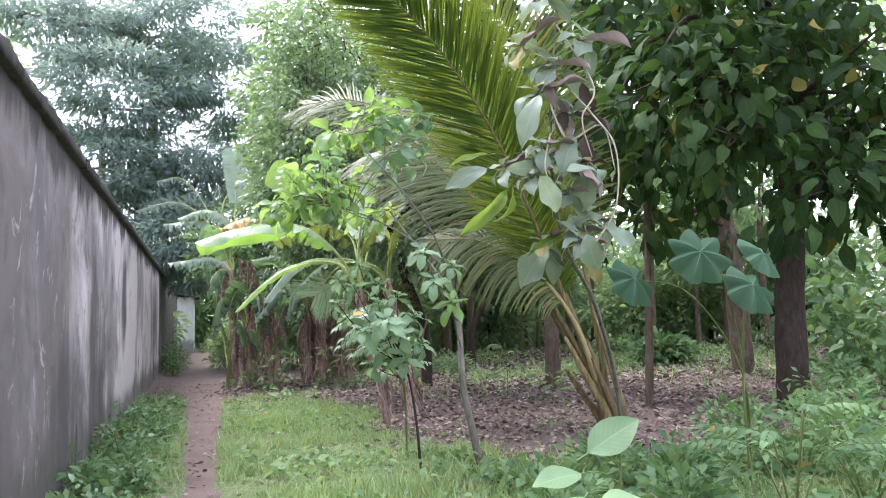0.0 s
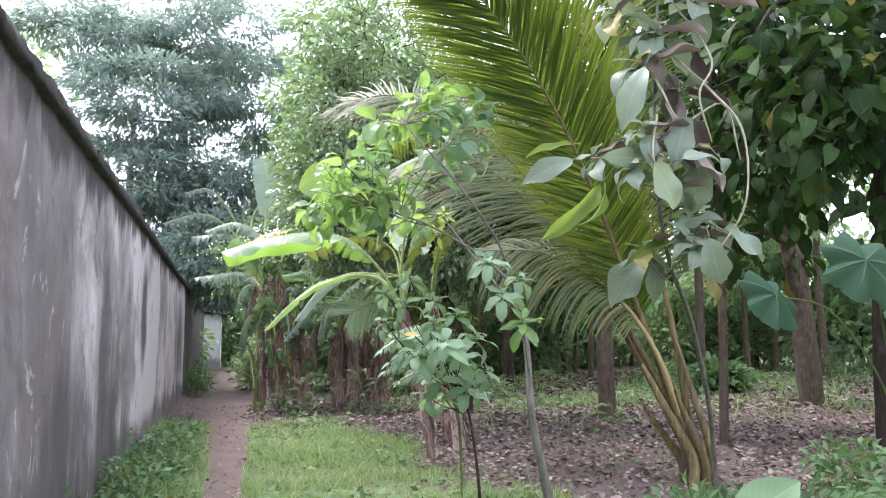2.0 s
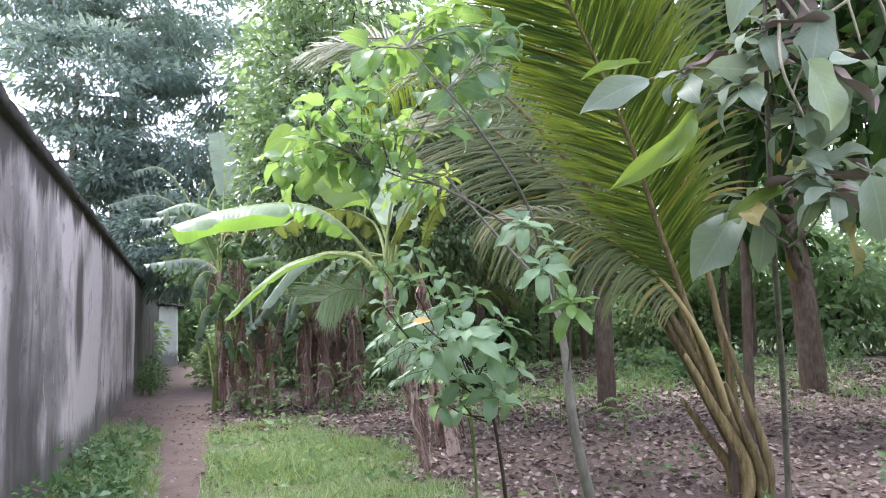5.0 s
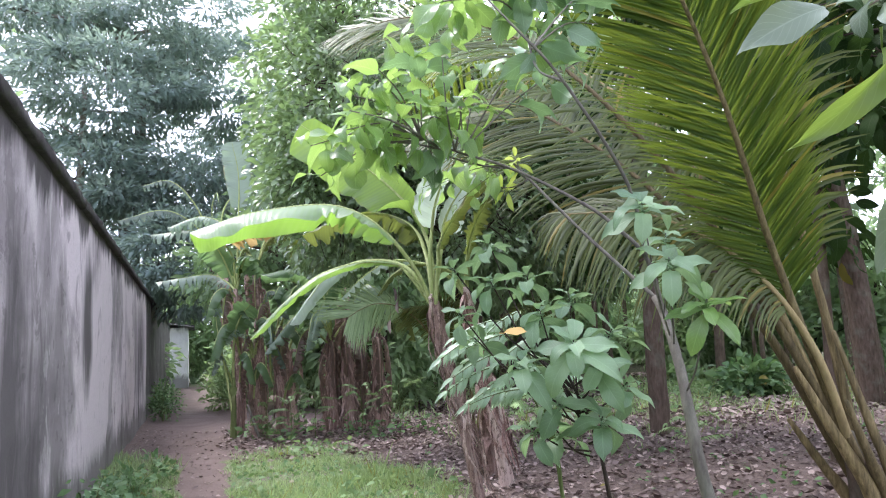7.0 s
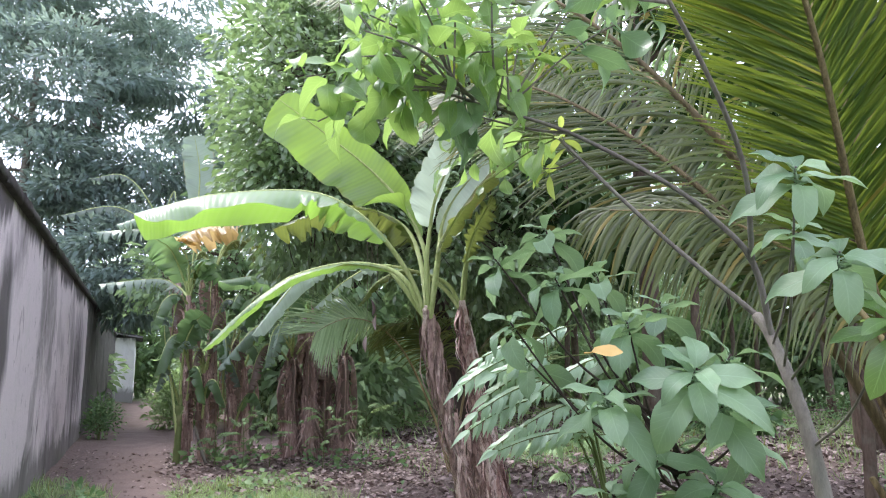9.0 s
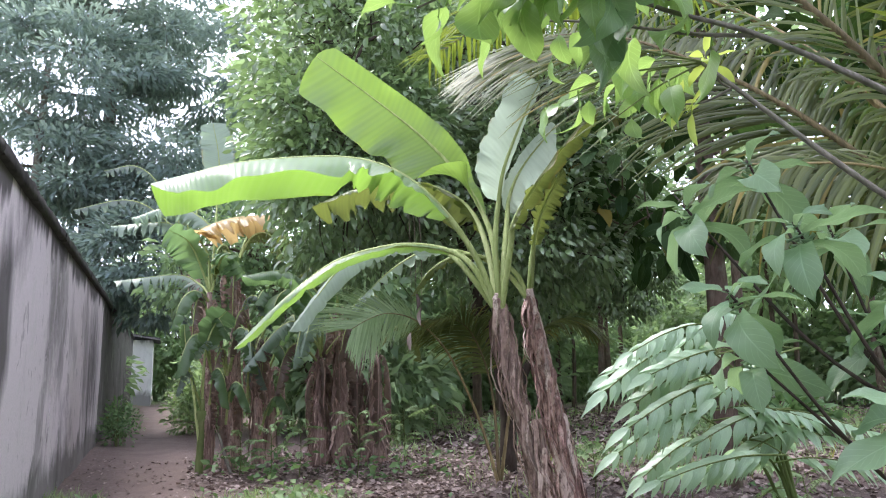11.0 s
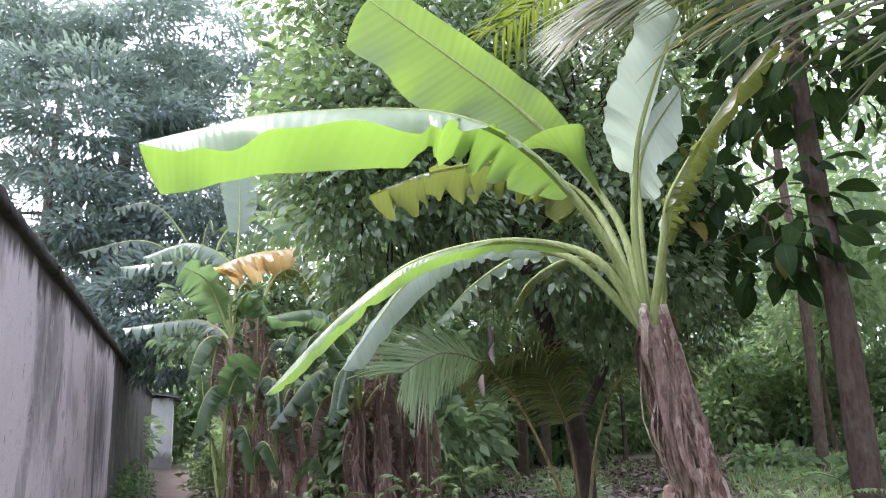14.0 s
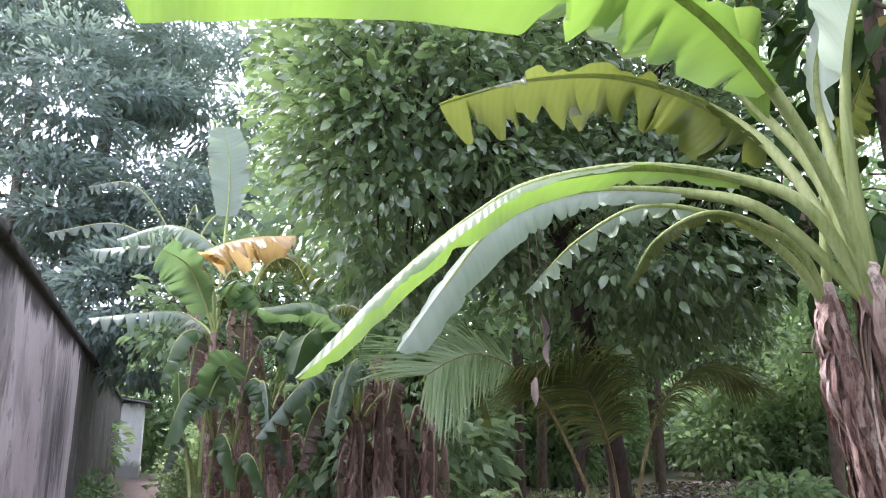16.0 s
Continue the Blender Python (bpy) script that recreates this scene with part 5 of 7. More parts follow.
leafy_tree("leafy_tree", (3.4, 23.5, float(ground_z(3.4, 23.5))), [(0, 0, -0.1), (-0.2, 0, 1.5), (-0.8, 0, 3.0), (-1.6, 0.1, 4.4)], [0.08, 0.07, 0.055, 0.03],
           [((-2.7, 0, 3.5), (1.1, 0.9, 1.0), 46), ((-1.6, 0.2, 4.4), (1.4, 1.0, 0.9), 56), ((-0.8, 0, 2.9), (1.3, 0.9, 1.1), 56), ((0.2, 0.2, 1.6), (1.0, 0.8, 1.1), 40)],
           T_FAR, 0.75, LEAF_FAR, BARK_BROWN, "slanting tree that overhangs the end of the footpath", 10, 18, 0.4, 0.4)

# the tree behind the wall; its leaf colour carries the haze
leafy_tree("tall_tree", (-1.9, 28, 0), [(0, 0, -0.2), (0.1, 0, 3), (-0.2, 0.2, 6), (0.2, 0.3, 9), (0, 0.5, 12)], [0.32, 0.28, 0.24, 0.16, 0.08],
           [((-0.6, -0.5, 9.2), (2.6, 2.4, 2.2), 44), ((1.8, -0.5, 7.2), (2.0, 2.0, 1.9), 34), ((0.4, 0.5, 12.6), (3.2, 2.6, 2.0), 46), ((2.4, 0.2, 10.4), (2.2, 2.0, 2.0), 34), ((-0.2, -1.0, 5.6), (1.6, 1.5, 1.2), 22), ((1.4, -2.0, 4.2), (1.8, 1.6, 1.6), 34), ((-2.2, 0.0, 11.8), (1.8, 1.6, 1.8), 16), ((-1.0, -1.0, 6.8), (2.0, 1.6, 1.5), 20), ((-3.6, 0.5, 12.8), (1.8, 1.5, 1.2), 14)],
           T_FINE, 1.2, LEAF_HAZED, BARK_GREY, "tall tree with feathery bluish-green foliage behind the wall", 18, 165, 0.85, 0.3, flat=0.32, hollow=0.35)

leafy_tree("broadleaf_tree", (8.15, 8.85, float(ground_z(8.15, 8.85))), [(0, 0, -0.1), (0.05, 0, 1.5), (0.2, 0, 3.0), (0.3, 0.1, 4.6), (0.2, 0.2, 6.4)], [0.24, 0.21, 0.18, 0.14, 0.07],
           [((-1.9, -0.7, 4.3), (1.7, 1.5, 1.3), 40), ((0.0, -1.0, 4.7), (1.9, 1.6, 1.4), 44), ((-0.8, 0.2, 6.0), (2.2, 1.8, 1.3), 44), ((1.9, 0.0, 4.5), (1.8, 1.5, 1.6), 36), ((-0.6, -1.7, 3.2), (1.6, 0.9, 0.7), 18)],
           T_TEAK, 0.85, LEAF_DARK, BARK_DARK, "dark-trunked tree with large drooping dark-green leaves", 20, 15, 0.45, 0.5)

for x, y, h, r, lx, bark, lab in ((6.65, 13.6, 7.5, 0.14, 0.05, BARK_BROWN, "slender dark trunk leaning among the bananas"), (12.25, 14.8, 7.0, 0.24, -0.4, BARK_BROWN, "brown-barked tree standing in leaf litter"), (6.75, 10.4, 6.5, 0.06, 0.35, BARK_BROWN, "thin dark-stemmed tree with broad leaves")):
    gz = float(ground_z(x, y))
    top = (lx * 1.3, 0.1, h)
    leafy_tree("broadleaf_tree", (x, y, gz), [(0, 0, -0.1), (lx * 0.3, 0, h * 0.3), (lx * 0.7, 0.1, h * 0.6), top], [r * 1.1, r, r * 0.85, r * 0.45],
               [((lx - 0.4, 0.5, h * 0.5), (1.3, 1.0, 0.9), 20), ((lx * 1.2, 0, h * 0.78), (1.5, 1.4, 1.1), 36), ((lx * 1.3, 0, h * 1.0), (1.5, 1.4, 1.0), 36)], T_TEAK, 0.95, LEAF_DARK, bark, lab, 8, 10, 0.4, 0.45)


put_trunk = thing("bare_tree", -3.2, 26.5, 0, "bare slender grey tree trunk behind the wall", "tree")
put("trunk", Geo().add(tube([(0, 0, -0.2), (0.05, 0, 3), (0, 0, 6), (0.1, 0, 9.5)], [0.13, 0.12, 0.11, 0.07], 10, 20, 0.03)), BARK_GREY, put_trunk)
for z, dx, dz in ((6.8, 0.9, 0.5), (7.9, -0.8, 0.6), (8.6, 0.7, 0.9)):
    put("limb", Geo().add(tube([(0.03, 0, z), (dx * 0.5, 0, z + dz * 0.4), (dx, 0.1, z + dz)], [0.04, 0.03, 0.012], 6, 10, 0.05)), BARK_GREY, put_trunk)

# ---- far trees that close the grove ----
rng = np.random.default_rng(103)
def forest_tree(label, h, r, spread, clumps, low):
    return leafy_tree("forest_tree", (0, 60, 0), [(0, 0, -0.2), (0.1, 0.05, h * 0.35), (-0.1, 0.1, h * 0.65), (0.1, 0, h * 0.95)], [r * 1.2, r, r * 0.8, r * 0.4],
                      [((0.3, 0, h * 0.62), (spread, spread, h * 0.16), clumps), ((-0.4, 0.2, h * 0.8), (spread * 1.1, spread, h * 0.16), clumps), ((0, 0, h), (spread * 0.9, spread * 0.9, h * 0.14), clumps)],
                      T_FAR, 1.2, LEAF_FAR, BARK_BROWN, label, 6, 16, 0.7, 0.35, twigs_each=10, group="trees at the back of the grove")


kinds = [forest_tree("tall slender tree at the back of the grove", 9.0, 0.09, 2.2, 36, 0), forest_tree("tall tree with a wide green crown", 11.0, 0.115, 2.9, 46, 0), forest_tree("slim young forest tree", 7.0, 0.07, 1.7, 30, 0)]
spots = [(12.3, 26.0), (8.3, 26.0), (15.0, 29.5), (4.6, 24.0), (14.5, 22.5), (18.0, 24.5), (22.0, 26.0), (18.5, 20.5), (20.5, 17.5), (18, 14), (9.5, 28), (13, 30), (24, 31), (4.8, 27), (7, 31), (11.5, 31), (16, 30), (21.5, 28), (26, 24), (4.5, 37), (9.5, 38), (14.5, 37), (20, 36), (26, 33),
         (16.5, 10.5), (20, 8), (23, 13), (15.5, 5.5), (19, 2), (12, -3), (6, -8), (1, -14), (15, -10), (-7, 38), (-9, 31), (-10, 14), (-8, 5), (-7, -6), (2, 48), (8, 47), (15, 46)]
for i, (x, y) in enumerate(spots):
    k = kinds[i % 3]
    m = pose(x + rng.normal() * 0.4, y + rng.normal() * 0.4, float(ground_z(x, y)), 0, 0, rng.uniform(0, 360)) @ Matrix.Scale(rng.uniform(0.85, 1.2), 4)
    if i < 3:
        k.matrix_basis = m
    else:
        c = copy_thing(k, m)
        c.scale = m.to_scale()


def understory_tree(label, h, w, clumps):
    return leafy_tree("understory_tree", (0, 60, 0), [(0, 0, -0.2), (0.05, 0.05, h * 0.3), (-0.1, 0.1, h * 0.6), (0.1, 0, h * 0.9)], [0.06, 0.05, 0.04, 0.02],
                      [((0.2, 0, h * 0.3), (w, w, h * 0.28), clumps), ((-0.2, 0.1, h * 0.7), (w * 0.9, w * 0.9, h * 0.3), clumps)],
                      T_FAR, 1.15, LEAF_FAR, BARK_DARK, label, 4, 20, 0.6, 0.35, twigs_each=12, group="understory at the back of the grove")


low = [understory_tree("leafy understory tree closing the grove", 5.2, 1.7, 60), understory_tree("low spreading understory tree", 3.8, 1.9, 60)]
ring = [(24.5, 33.0), (12.0, 30.5), (21.5, 30.0), (25.0, 26.0), (24.8, 28.8), (6.5, 29.0)] + [(4.6 + 3.0 * i, 33 + 2 * math.sin(i * 2.1)) for i in range(8)] + [(20 + 2 * math.sin(i * 1.3), 22 - 3.6 * i) for i in range(2, 7)] + [(28 + 2 * math.sin(i), 28 - 4.5 * i) for i in range(7)] + [(3.6 + 4 * i, 43 + 1.5 * math.sin(i)) for i in range(10)] + [(-4.4, 33), (-3.4, 37), (4.6, 22.6), (4.2, 25.5), (-1.2, 50), (0.9, 50), (-3.6, 51), (3.1, 38.5)] + [(7.0 + 2.3 * i, 38.0 + 1.4 * math.sin(i * 2.3)) for i in range(9)]
for i, (x, y) in enumerate(ring):
    k = low[i % 2]
    m = pose(x, y, float(ground_z(x, y)), 0, 0, rng.uniform(0, 360)) @ Matrix.Scale(rng.uniform(0.85, 1.15) * (1.35 if y > 40 or x > 24 else 1), 4)
    if i < 2:
        k.matrix_basis = m
    else:
        copy_thing(k, m).scale = m.to_scale()


# ---- bushes ----
rng = np.random.default_rng(104)
T_BUSH = leaf_shape(0.13, 0.06, 2, 3, 0.85, 0.42, 0.25, 0.6)
T_BIG = leaf_shape(0.30, 0.16, 3, 3, 0.85, 0.42, 0.25, 0.7)


def bush(x, y, w, h, leaf, template, label, n=40, each=16, size=1.0, group="bushes in the undergrowth", spread=0.22):
    g0 = float(ground_z(x, y))
    root = thing("bush", x, y, g0, label, "bush", group)
    stems, lv = Geo(), Geo()
    cs = scatter_in((0, 0, h * 0.55), (w, w, h * 0.5), n, 0.3)
    cs[:, 2] = np.maximum(cs[:, 2], 0.06)
    for e in cs[::3]:
        stems.add(tube([(e[0] * 0.15, e[1] * 0.15, -0.03), (e[0] * 0.5, e[1] * 0.5, e[2] * 0.6), e], [0.010, 0.007, 0.003], 5, 6))
    put("branchwork", stems, STEM_GREEN, root)["kind"] = "stuff"
    put("foliage", lv.add(clump_leaves(template, cs, each, spread, size, 0.3, (0, 0, 0))), leaf, root)["kind"] = "stuff"
    return root


far_lab = "pale green bush at the end of the footpath"
for x, y, w, h in ((0.9, 25.5, 0.8, 1.0), (1.8, 27.5, 1.2, 1.4), (0.9, 31, 0.7, 1.1), (2.0, 34, 1.5, 2.0), (3.0, 24.5, 1.2, 1.6)):
    bush(x, y, w, h, WEED_PALE, T_BUSH, far_lab, 50, 22, 1.3, "bushes at the end of the path", 0.3)
bush(-0.78, 22.6, 0.32, 0.75, WEED, T_BUSH, "dark green bush at the foot of the wall", 26, 20, 0.8)
bush(-0.85, 24.8, 0.35, 0.8, WEED, T_BUSH, "dark green bush at the foot of the wall", 26, 20, 0.8)
for x, y, w, h in ((6.4, 19.5, 0.5, 0.4), (12.5, 18.5, 0.8, 0.6), (15, 13, 0.9, 0.9), (6.0, 24, 1.2, 1.0), (14, 23, 0.8, 0.5), (18, 20, 1.3, 0.8), (4.6, 21.5, 0.8, 0.9), (17, 9, 1.4, 1.5), (13.5, 10.8, 0.9, 1.1), (10.8, 7.8, 0.9, 1.3), (12.5, 6.5, 1.2, 1.6), (9.6, 6.4, 0.8, 1.1), (20.5, 13.5, 1.9, 2.0), (23, 17, 2.0, 2.0), (11.6, 10.6, 1.3, 2.2)):
    bush(x, y, w, h, (WEED, LEAF_SHRUB, LEAF_FAR)[int(x * 7) % 3], (T_BUSH, T_BIG)[int(y * 3) % 2], ("low leafy bush among the trees", "big-leaved bush among the trees")[int(y * 3) % 2], 44, 13, 1.0, spread=0.3)

def rosette(plant, meshes, at, root, n, size, bark):
    """A shoot with a whorl of leaves at its end: small upright ones within, larger spreading ones below."""
    at, root = np.asarray(at, float), np.asarray(root, float)
    mid = (at + root) / 2 + (0, 0, -0.12 * abs(at[2] - root[2]) - 0.02)
    put("shoot", Geo().add(tube([root, mid, at], [0.006, 0.005, 0.0035], 6, 12, 0.04)), bark, plant)
    axis = unit(unit(at - mid) + (0, 0, 0.6))
    side = unit(np.cross(axis, (0.3, 0.2, 0.1)))
    front = np.cross(axis, side)
    sites = []
    for i in range(n):
        f = i / max(1, n - 1)
        a = i * 2.4 + rng.uniform(-0.3, 0.3)
        out = side * math.cos(a) + front * math.sin(a)
        lift = 0.8 - 1.15 * f + rng.normal() * 0.12
        d = unit(out + axis * lift)
        sites.append((at - axis * 0.07 * f + out * 0.012, d, unit(axis * 1.0 - out * lift * 0.6 + rng.normal(size=3) * 0.15), size * (0.65 + 0.5 * f) * rng.uniform(0.85, 1.12), rng.normal() * 0.2))
    single_leaves(plant, meshes, sites)


# ---- the light-green sapling that leans over the grass ----
M_LIGHT = leaf_meshes("leaf", LEAF_LIGHT, 0.225, 0.115, seg=9, cols=5, tip=1.4, broad=0.38, fold=0.25, droop=0.9, wave=0.11)
M_MATURE = leaf_meshes("leaf", LEAF_MATURE, 0.225, 0.115, seg=9, cols=5, tip=1.4, broad=0.38, fold=0.25, droop=0.9, wave=0.11)
M_WHORL = leaf_meshes("leaf", LEAF_SHRUB, 0.205, 0.092, seg=9, cols=5, tip=1.1, broad=0.5, fold=0.22, droop=0.85, wave=0.12)
M_WHORL_FRESH = leaf_meshes("leaf", LEAF_LIGHT, 0.20, 0.085, seg=8, cols=5, tip=0.8, broad=0.55, fold=0.2, droop=0.5, wave=0.07)
M_WHORL_YELLOW = leaf_meshes("leaf", LEAF_SPROUT, 0.20, 0.075, seg=6, cols=5, tip=0.9, broad=0.5, fold=0.2, droop=0.5, wave=0.05)
M_WHORL_ORANGE = leaf_meshes("leaf", LEAF_ORANGE, 0.18, 0.12, seg=6, cols=5, tip=0.55, broad=0.55, fold=0.15, droop=0.3, wave=0.05)
M_TEAK_CUT = leaf_meshes("leaf", LEAF_TEAK, 0.22, 0.12, seg=8, cols=5, tip=0.6, broad=0.55, fold=0.15, droop=0.8, wave=0.1)
M_TEAK_SLIM = leaf_meshes("leaf", LEAF_TEAK, 0.30, 0.115, seg=10, cols=7, tip=0.7, broad=0.5, fold=0.2, droop=0.8, wave=0.12)
M_TEAK_DEAD = leaf_meshes("leaf", LITTER, 0.30, 0.14, seg=10, cols=7, tip=0.7, broad=0.5, fold=0.6, droop=0.6, wave=0.16)
M_TEAK_YELLOW = leaf_meshes("leaf", LEAF_OLIVE, 0.30, 0.078, seg=12, cols=7, tip=0.8, broad=0.5, fold=0.8, droop=0.7, wave=0.16)
M_TEAK = leaf_meshes("leaf", LEAF_TEAK, 0.30, 0.165, seg=12, cols=7, tip=0.6, broad=0.5, fold=0.34, droop=0.9, wave=0.17)
gz = float(ground_z(2.62, 7.0))
O = (2.62, 7.0, gz)
sap = thing("sapling", *O, "leaning grey-stemmed sapling with large light-green leaves", "tree")
stem = rel([(2.62, 7.0, gz - 0.05), (2.52, 6.98, 0.4), (2.45, 7.02, 0.85), (2.48, 7.15, 1.3), (2.52, 7.32, 1.62), (2.53, 7.41, 1.73)], O)
put("stem", Geo().add(tube(stem, [0.042, 0.036, 0.031, 0.026, 0.022], 10, 40, 0.03)), BARK_GREY, sap)
for pts, radii in (([(2.53, 7.41, 1.73), (2.32, 7.81, 2.17), (2.07, 8.2, 2.68), (2.03, 8.28, 2.78)], [0.013, 0.010, 0.006]), ([(2.52, 7.32, 1.62), (2.42, 7.3, 1.95), (2.26, 7.36, 2.15), (2.10, 7.44, 2.30), (1.75, 7.63, 2.54), (1.46, 7.8, 2.68), (1.1, 7.8, 2.8)], [0.015, 0.012, 0.009, 0.005]), ([(2.42, 7.3, 1.95), (2.2, 7.1, 2.35), (1.77, 6.95, 2.84), (1.5, 6.95, 3.12), (1.35, 7.1, 3.4)], [0.012, 0.010, 0.007, 0.004])):
    put("limb", Geo().add(tube(rel(pts, O), radii, 8, 26, 0.04)), BARK_GREY, sap)
stem = rel([(2.26, 7.36, 2.15), (2.10, 7.44, 2.30), (1.75, 7.63, 2.54), (1.46, 7.8, 2.68), (1.1, 7.8, 2.8)], O)
twigs = [[(1.77, 6.95, 2.84), (1.75, 7.2, 3.0), (1.8, 7.4, 3.3), (1.85, 7.5, 3.5)], [(1.46, 7.8, 2.68), (1.35, 7.6, 2.85), (1.3, 7.5, 3.15)], [(1.35, 7.8, 2.7), (1.0, 7.5, 2.75), (0.75, 7.5, 2.8)], [(1.4, 7.8, 2.68), (1.15, 7.8, 2.72), (0.95, 8.0, 2.75)],
         [(1.75, 7.63, 2.54), (1.6, 7.8, 2.6), (1.4, 8.1, 2.75), (1.15, 8.3, 2.8)], [(1.46, 7.8, 2.68), (1.5, 7.8, 2.85), (1.6, 8.0, 3.1)], [(1.1, 7.8, 2.8), (0.9, 7.9, 3.0), (0.8, 8.0, 3.2)], [(1.3, 7.8, 2.72), (1.1, 7.8, 3.0), (0.95, 7.9, 3.2)]]
for tw in twigs:
    tw = rel(tw, O)
    put("twig", Geo().add(tube(tw, [0.008, 0.006, 0.003], 6, 12, 0.04)), BARK_GREY, sap)
    single_leaves(sap, M_LIGHT, twig_sites(tw, 9, 0.98, 0.05, 1.1, 0.4, 0.25, 0.4))
# leafy shoots: the tips of a loose, lopsided crown that spreads from the wall side back over its own stem
tips = [(0.55, 7.6, 2.62), (0.62, 7.7, 2.48), (0.8, 7.6, 2.92), (1.1, 7.6, 3.34), (1.3, 7.6, 3.42), (0.65, 7.6, 2.57), (0.88, 7.9, 2.91), (0.92, 7.5, 3.05), (1.18, 8.0, 3.04), (1.23, 7.7, 3.25), (1.09, 8.1, 2.75), (1.24, 7.4, 2.75), (1.5, 7.8, 3.49), (1.74, 8.0, 3.25), (1.73, 7.5, 3.65), (2.0, 7.7, 3.88), (2.27, 7.6, 3.76),
        (2.21, 7.9, 3.6), (1.86, 7.5, 3.36), (1.61, 8.0, 3.77), (1.32, 7.8, 2.6), (0.73, 7.5, 2.69), (1.22, 8.1, 3.47), (2.33, 7.7, 3.29), (1.95, 7.5, 3.17), (1.46, 7.7, 2.97),
        (2.15, 7.3, 3.56), (2.29, 7.2, 3.6), (1.9, 7.3, 3.45), (1.75, 7.4, 3.77), (2.28, 7.4, 3.4)]
fork = [np.array(p) for p in ((1.25, 7.8, 2.74), (1.5, 7.75, 2.68), (1.6, 6.95, 3.0), (1.38, 7.05, 3.3))]
for e in tips:
    e = np.array(e)
    s0 = min(fork, key=lambda p: np.linalg.norm(p - e))
    tw = rel([s0, (s0 + e) / 2 + (0, 0, 0.07), e], O)
    put("twig", Geo().add(tube(tw, [0.006, 0.005, 0.003], 6, 10, 0.04)), BARK_GREY, sap)
    single_leaves(sap, M_LIGHT if e[0] < 1.0 or e[2] > 3.6 or (e[0] < 1.9 and rng.uniform() < 0.6) else M_MATURE, twig_sites(tw, 8, 1.0, 0.05, 1.1, 0.42, 0.4, 0.4))
for e in ((1.6, 8.6, 2.65), (1.8, 8.7, 2.75), (1.45, 8.5, 2.6), (1.95, 8.75, 2.88), (1.7, 8.45, 2.5), (1.3, 8.4, 2.75)):
    s0 = np.array((2.05, 8.24, 2.74))
    tw = rel([s0, (s0 + e) / 2 + (0.03, 0, 0.04), e], O)
    put("twig", Geo().add(tube(tw, [0.005, 0.004, 0.002], 6, 10, 0.04)), STEM_GREEN, sap)
    single_leaves(sap, M_LIGHT, twig_sites(tw, 5, 0.8, 0.05, 0.8, 0.7, 0.3))
# leafy rosettes at the ends of its low shoots, and the yellow sprouts of the slender limb
for p, root, n, size, mesh in (((1.94, 6.6, 2.14), (2.5, 7.25, 1.5), 9, 1.05, M_WHORL), ((2.03, 6.54, 1.86), (2.5, 7.22, 1.45), 9, 1.0, M_WHORL), ((2.17, 6.48, 1.66), (2.47, 7.1, 1.2), 12, 0.95, M_WHORL_FRESH), ((2.06, 8.25, 2.79), (2.1, 8.15, 2.6), 8, 0.62, M_WHORL_YELLOW), ((1.98, 8.33, 2.58), (2.1, 8.15, 2.6), 6, 0.7, M_WHORL_YELLOW), ((2.35, 7.0, 2.05), (2.5, 7.3, 1.6), 8, 0.8, M_WHORL)):
    rosette(sap, mesh, np.subtract(p, O), np.subtract(root, O), n, size, BARK_GREY)

# shrubs with paler leaves round the sapling
gz = float(ground_z(2.05, 7.2))
O = (2.05, 7.2, gz)
shrub = thing("shrub", *O, "upright shrub with whorls of fresh green leaves", "shrub")
put("stem", Geo().add(tube(rel([(2.05, 7.2, gz - 0.04), (2.0, 7.15, 0.5), (1.9, 7.1, 1.0), (1.75, 7.1, 1.35)], O), [0.016, 0.013, 0.010, 0.007], 7, 20, 0.03)), BARK_DARK, shrub)
for p, n, size in (((1.41, 7.24, 1.84), 9, 1.05), ((1.52, 7.49, 2.07), 8, 0.95), ((1.61, 6.73, 1.50), 12, 1.1), ((1.45, 7.0, 1.42), 10, 1.0), ((1.78, 6.8, 1.4), 11, 1.0), ((1.3, 7.5, 1.93), 8, 0.85), ((1.7, 7.4, 1.88), 9, 0.85), ((1.85, 7.2, 1.75), 9, 0.9), ((1.25, 7.3, 1.68), 8, 0.85), ((1.95, 6.95, 1.55), 9, 1.0), ((1.72, 7.3, 1.62), 9, 0.9), ((1.62, 7.1, 1.68), 8, 0.95), ((1.36, 7.4, 1.55), 8, 0.8), ((1.66, 7.05, 1.22), 9, 1.05), ((1.86, 6.95, 1.12), 9, 1.05), ((1.74, 7.25, 1.05), 8, 0.95), ((2.05, 7.0, 1.28), 9, 1.0), ((1.55, 7.15, 1.08), 7, 0.9)):
    f = min(rng.uniform(0.78, 1.0), (p[2] - 0.15) / 1.35)
    rosette(shrub, M_WHORL, np.subtract(p, O), np.subtract((2.06 - 0.31 * f**1.5, 7.2 - 0.1 * f, 1.35 * f), O), n, size, BARK_DARK)
yellow = put("leaf", M_WHORL_ORANGE[0], (), shrub, "withered orange leaf")
yellow.matrix_local = matrix_to(np.subtract((1.33, 6.88, 1.55), O), (0.9, -0.2, 0.1), (0, -0.5, 0.8), 0.6, 0.0)

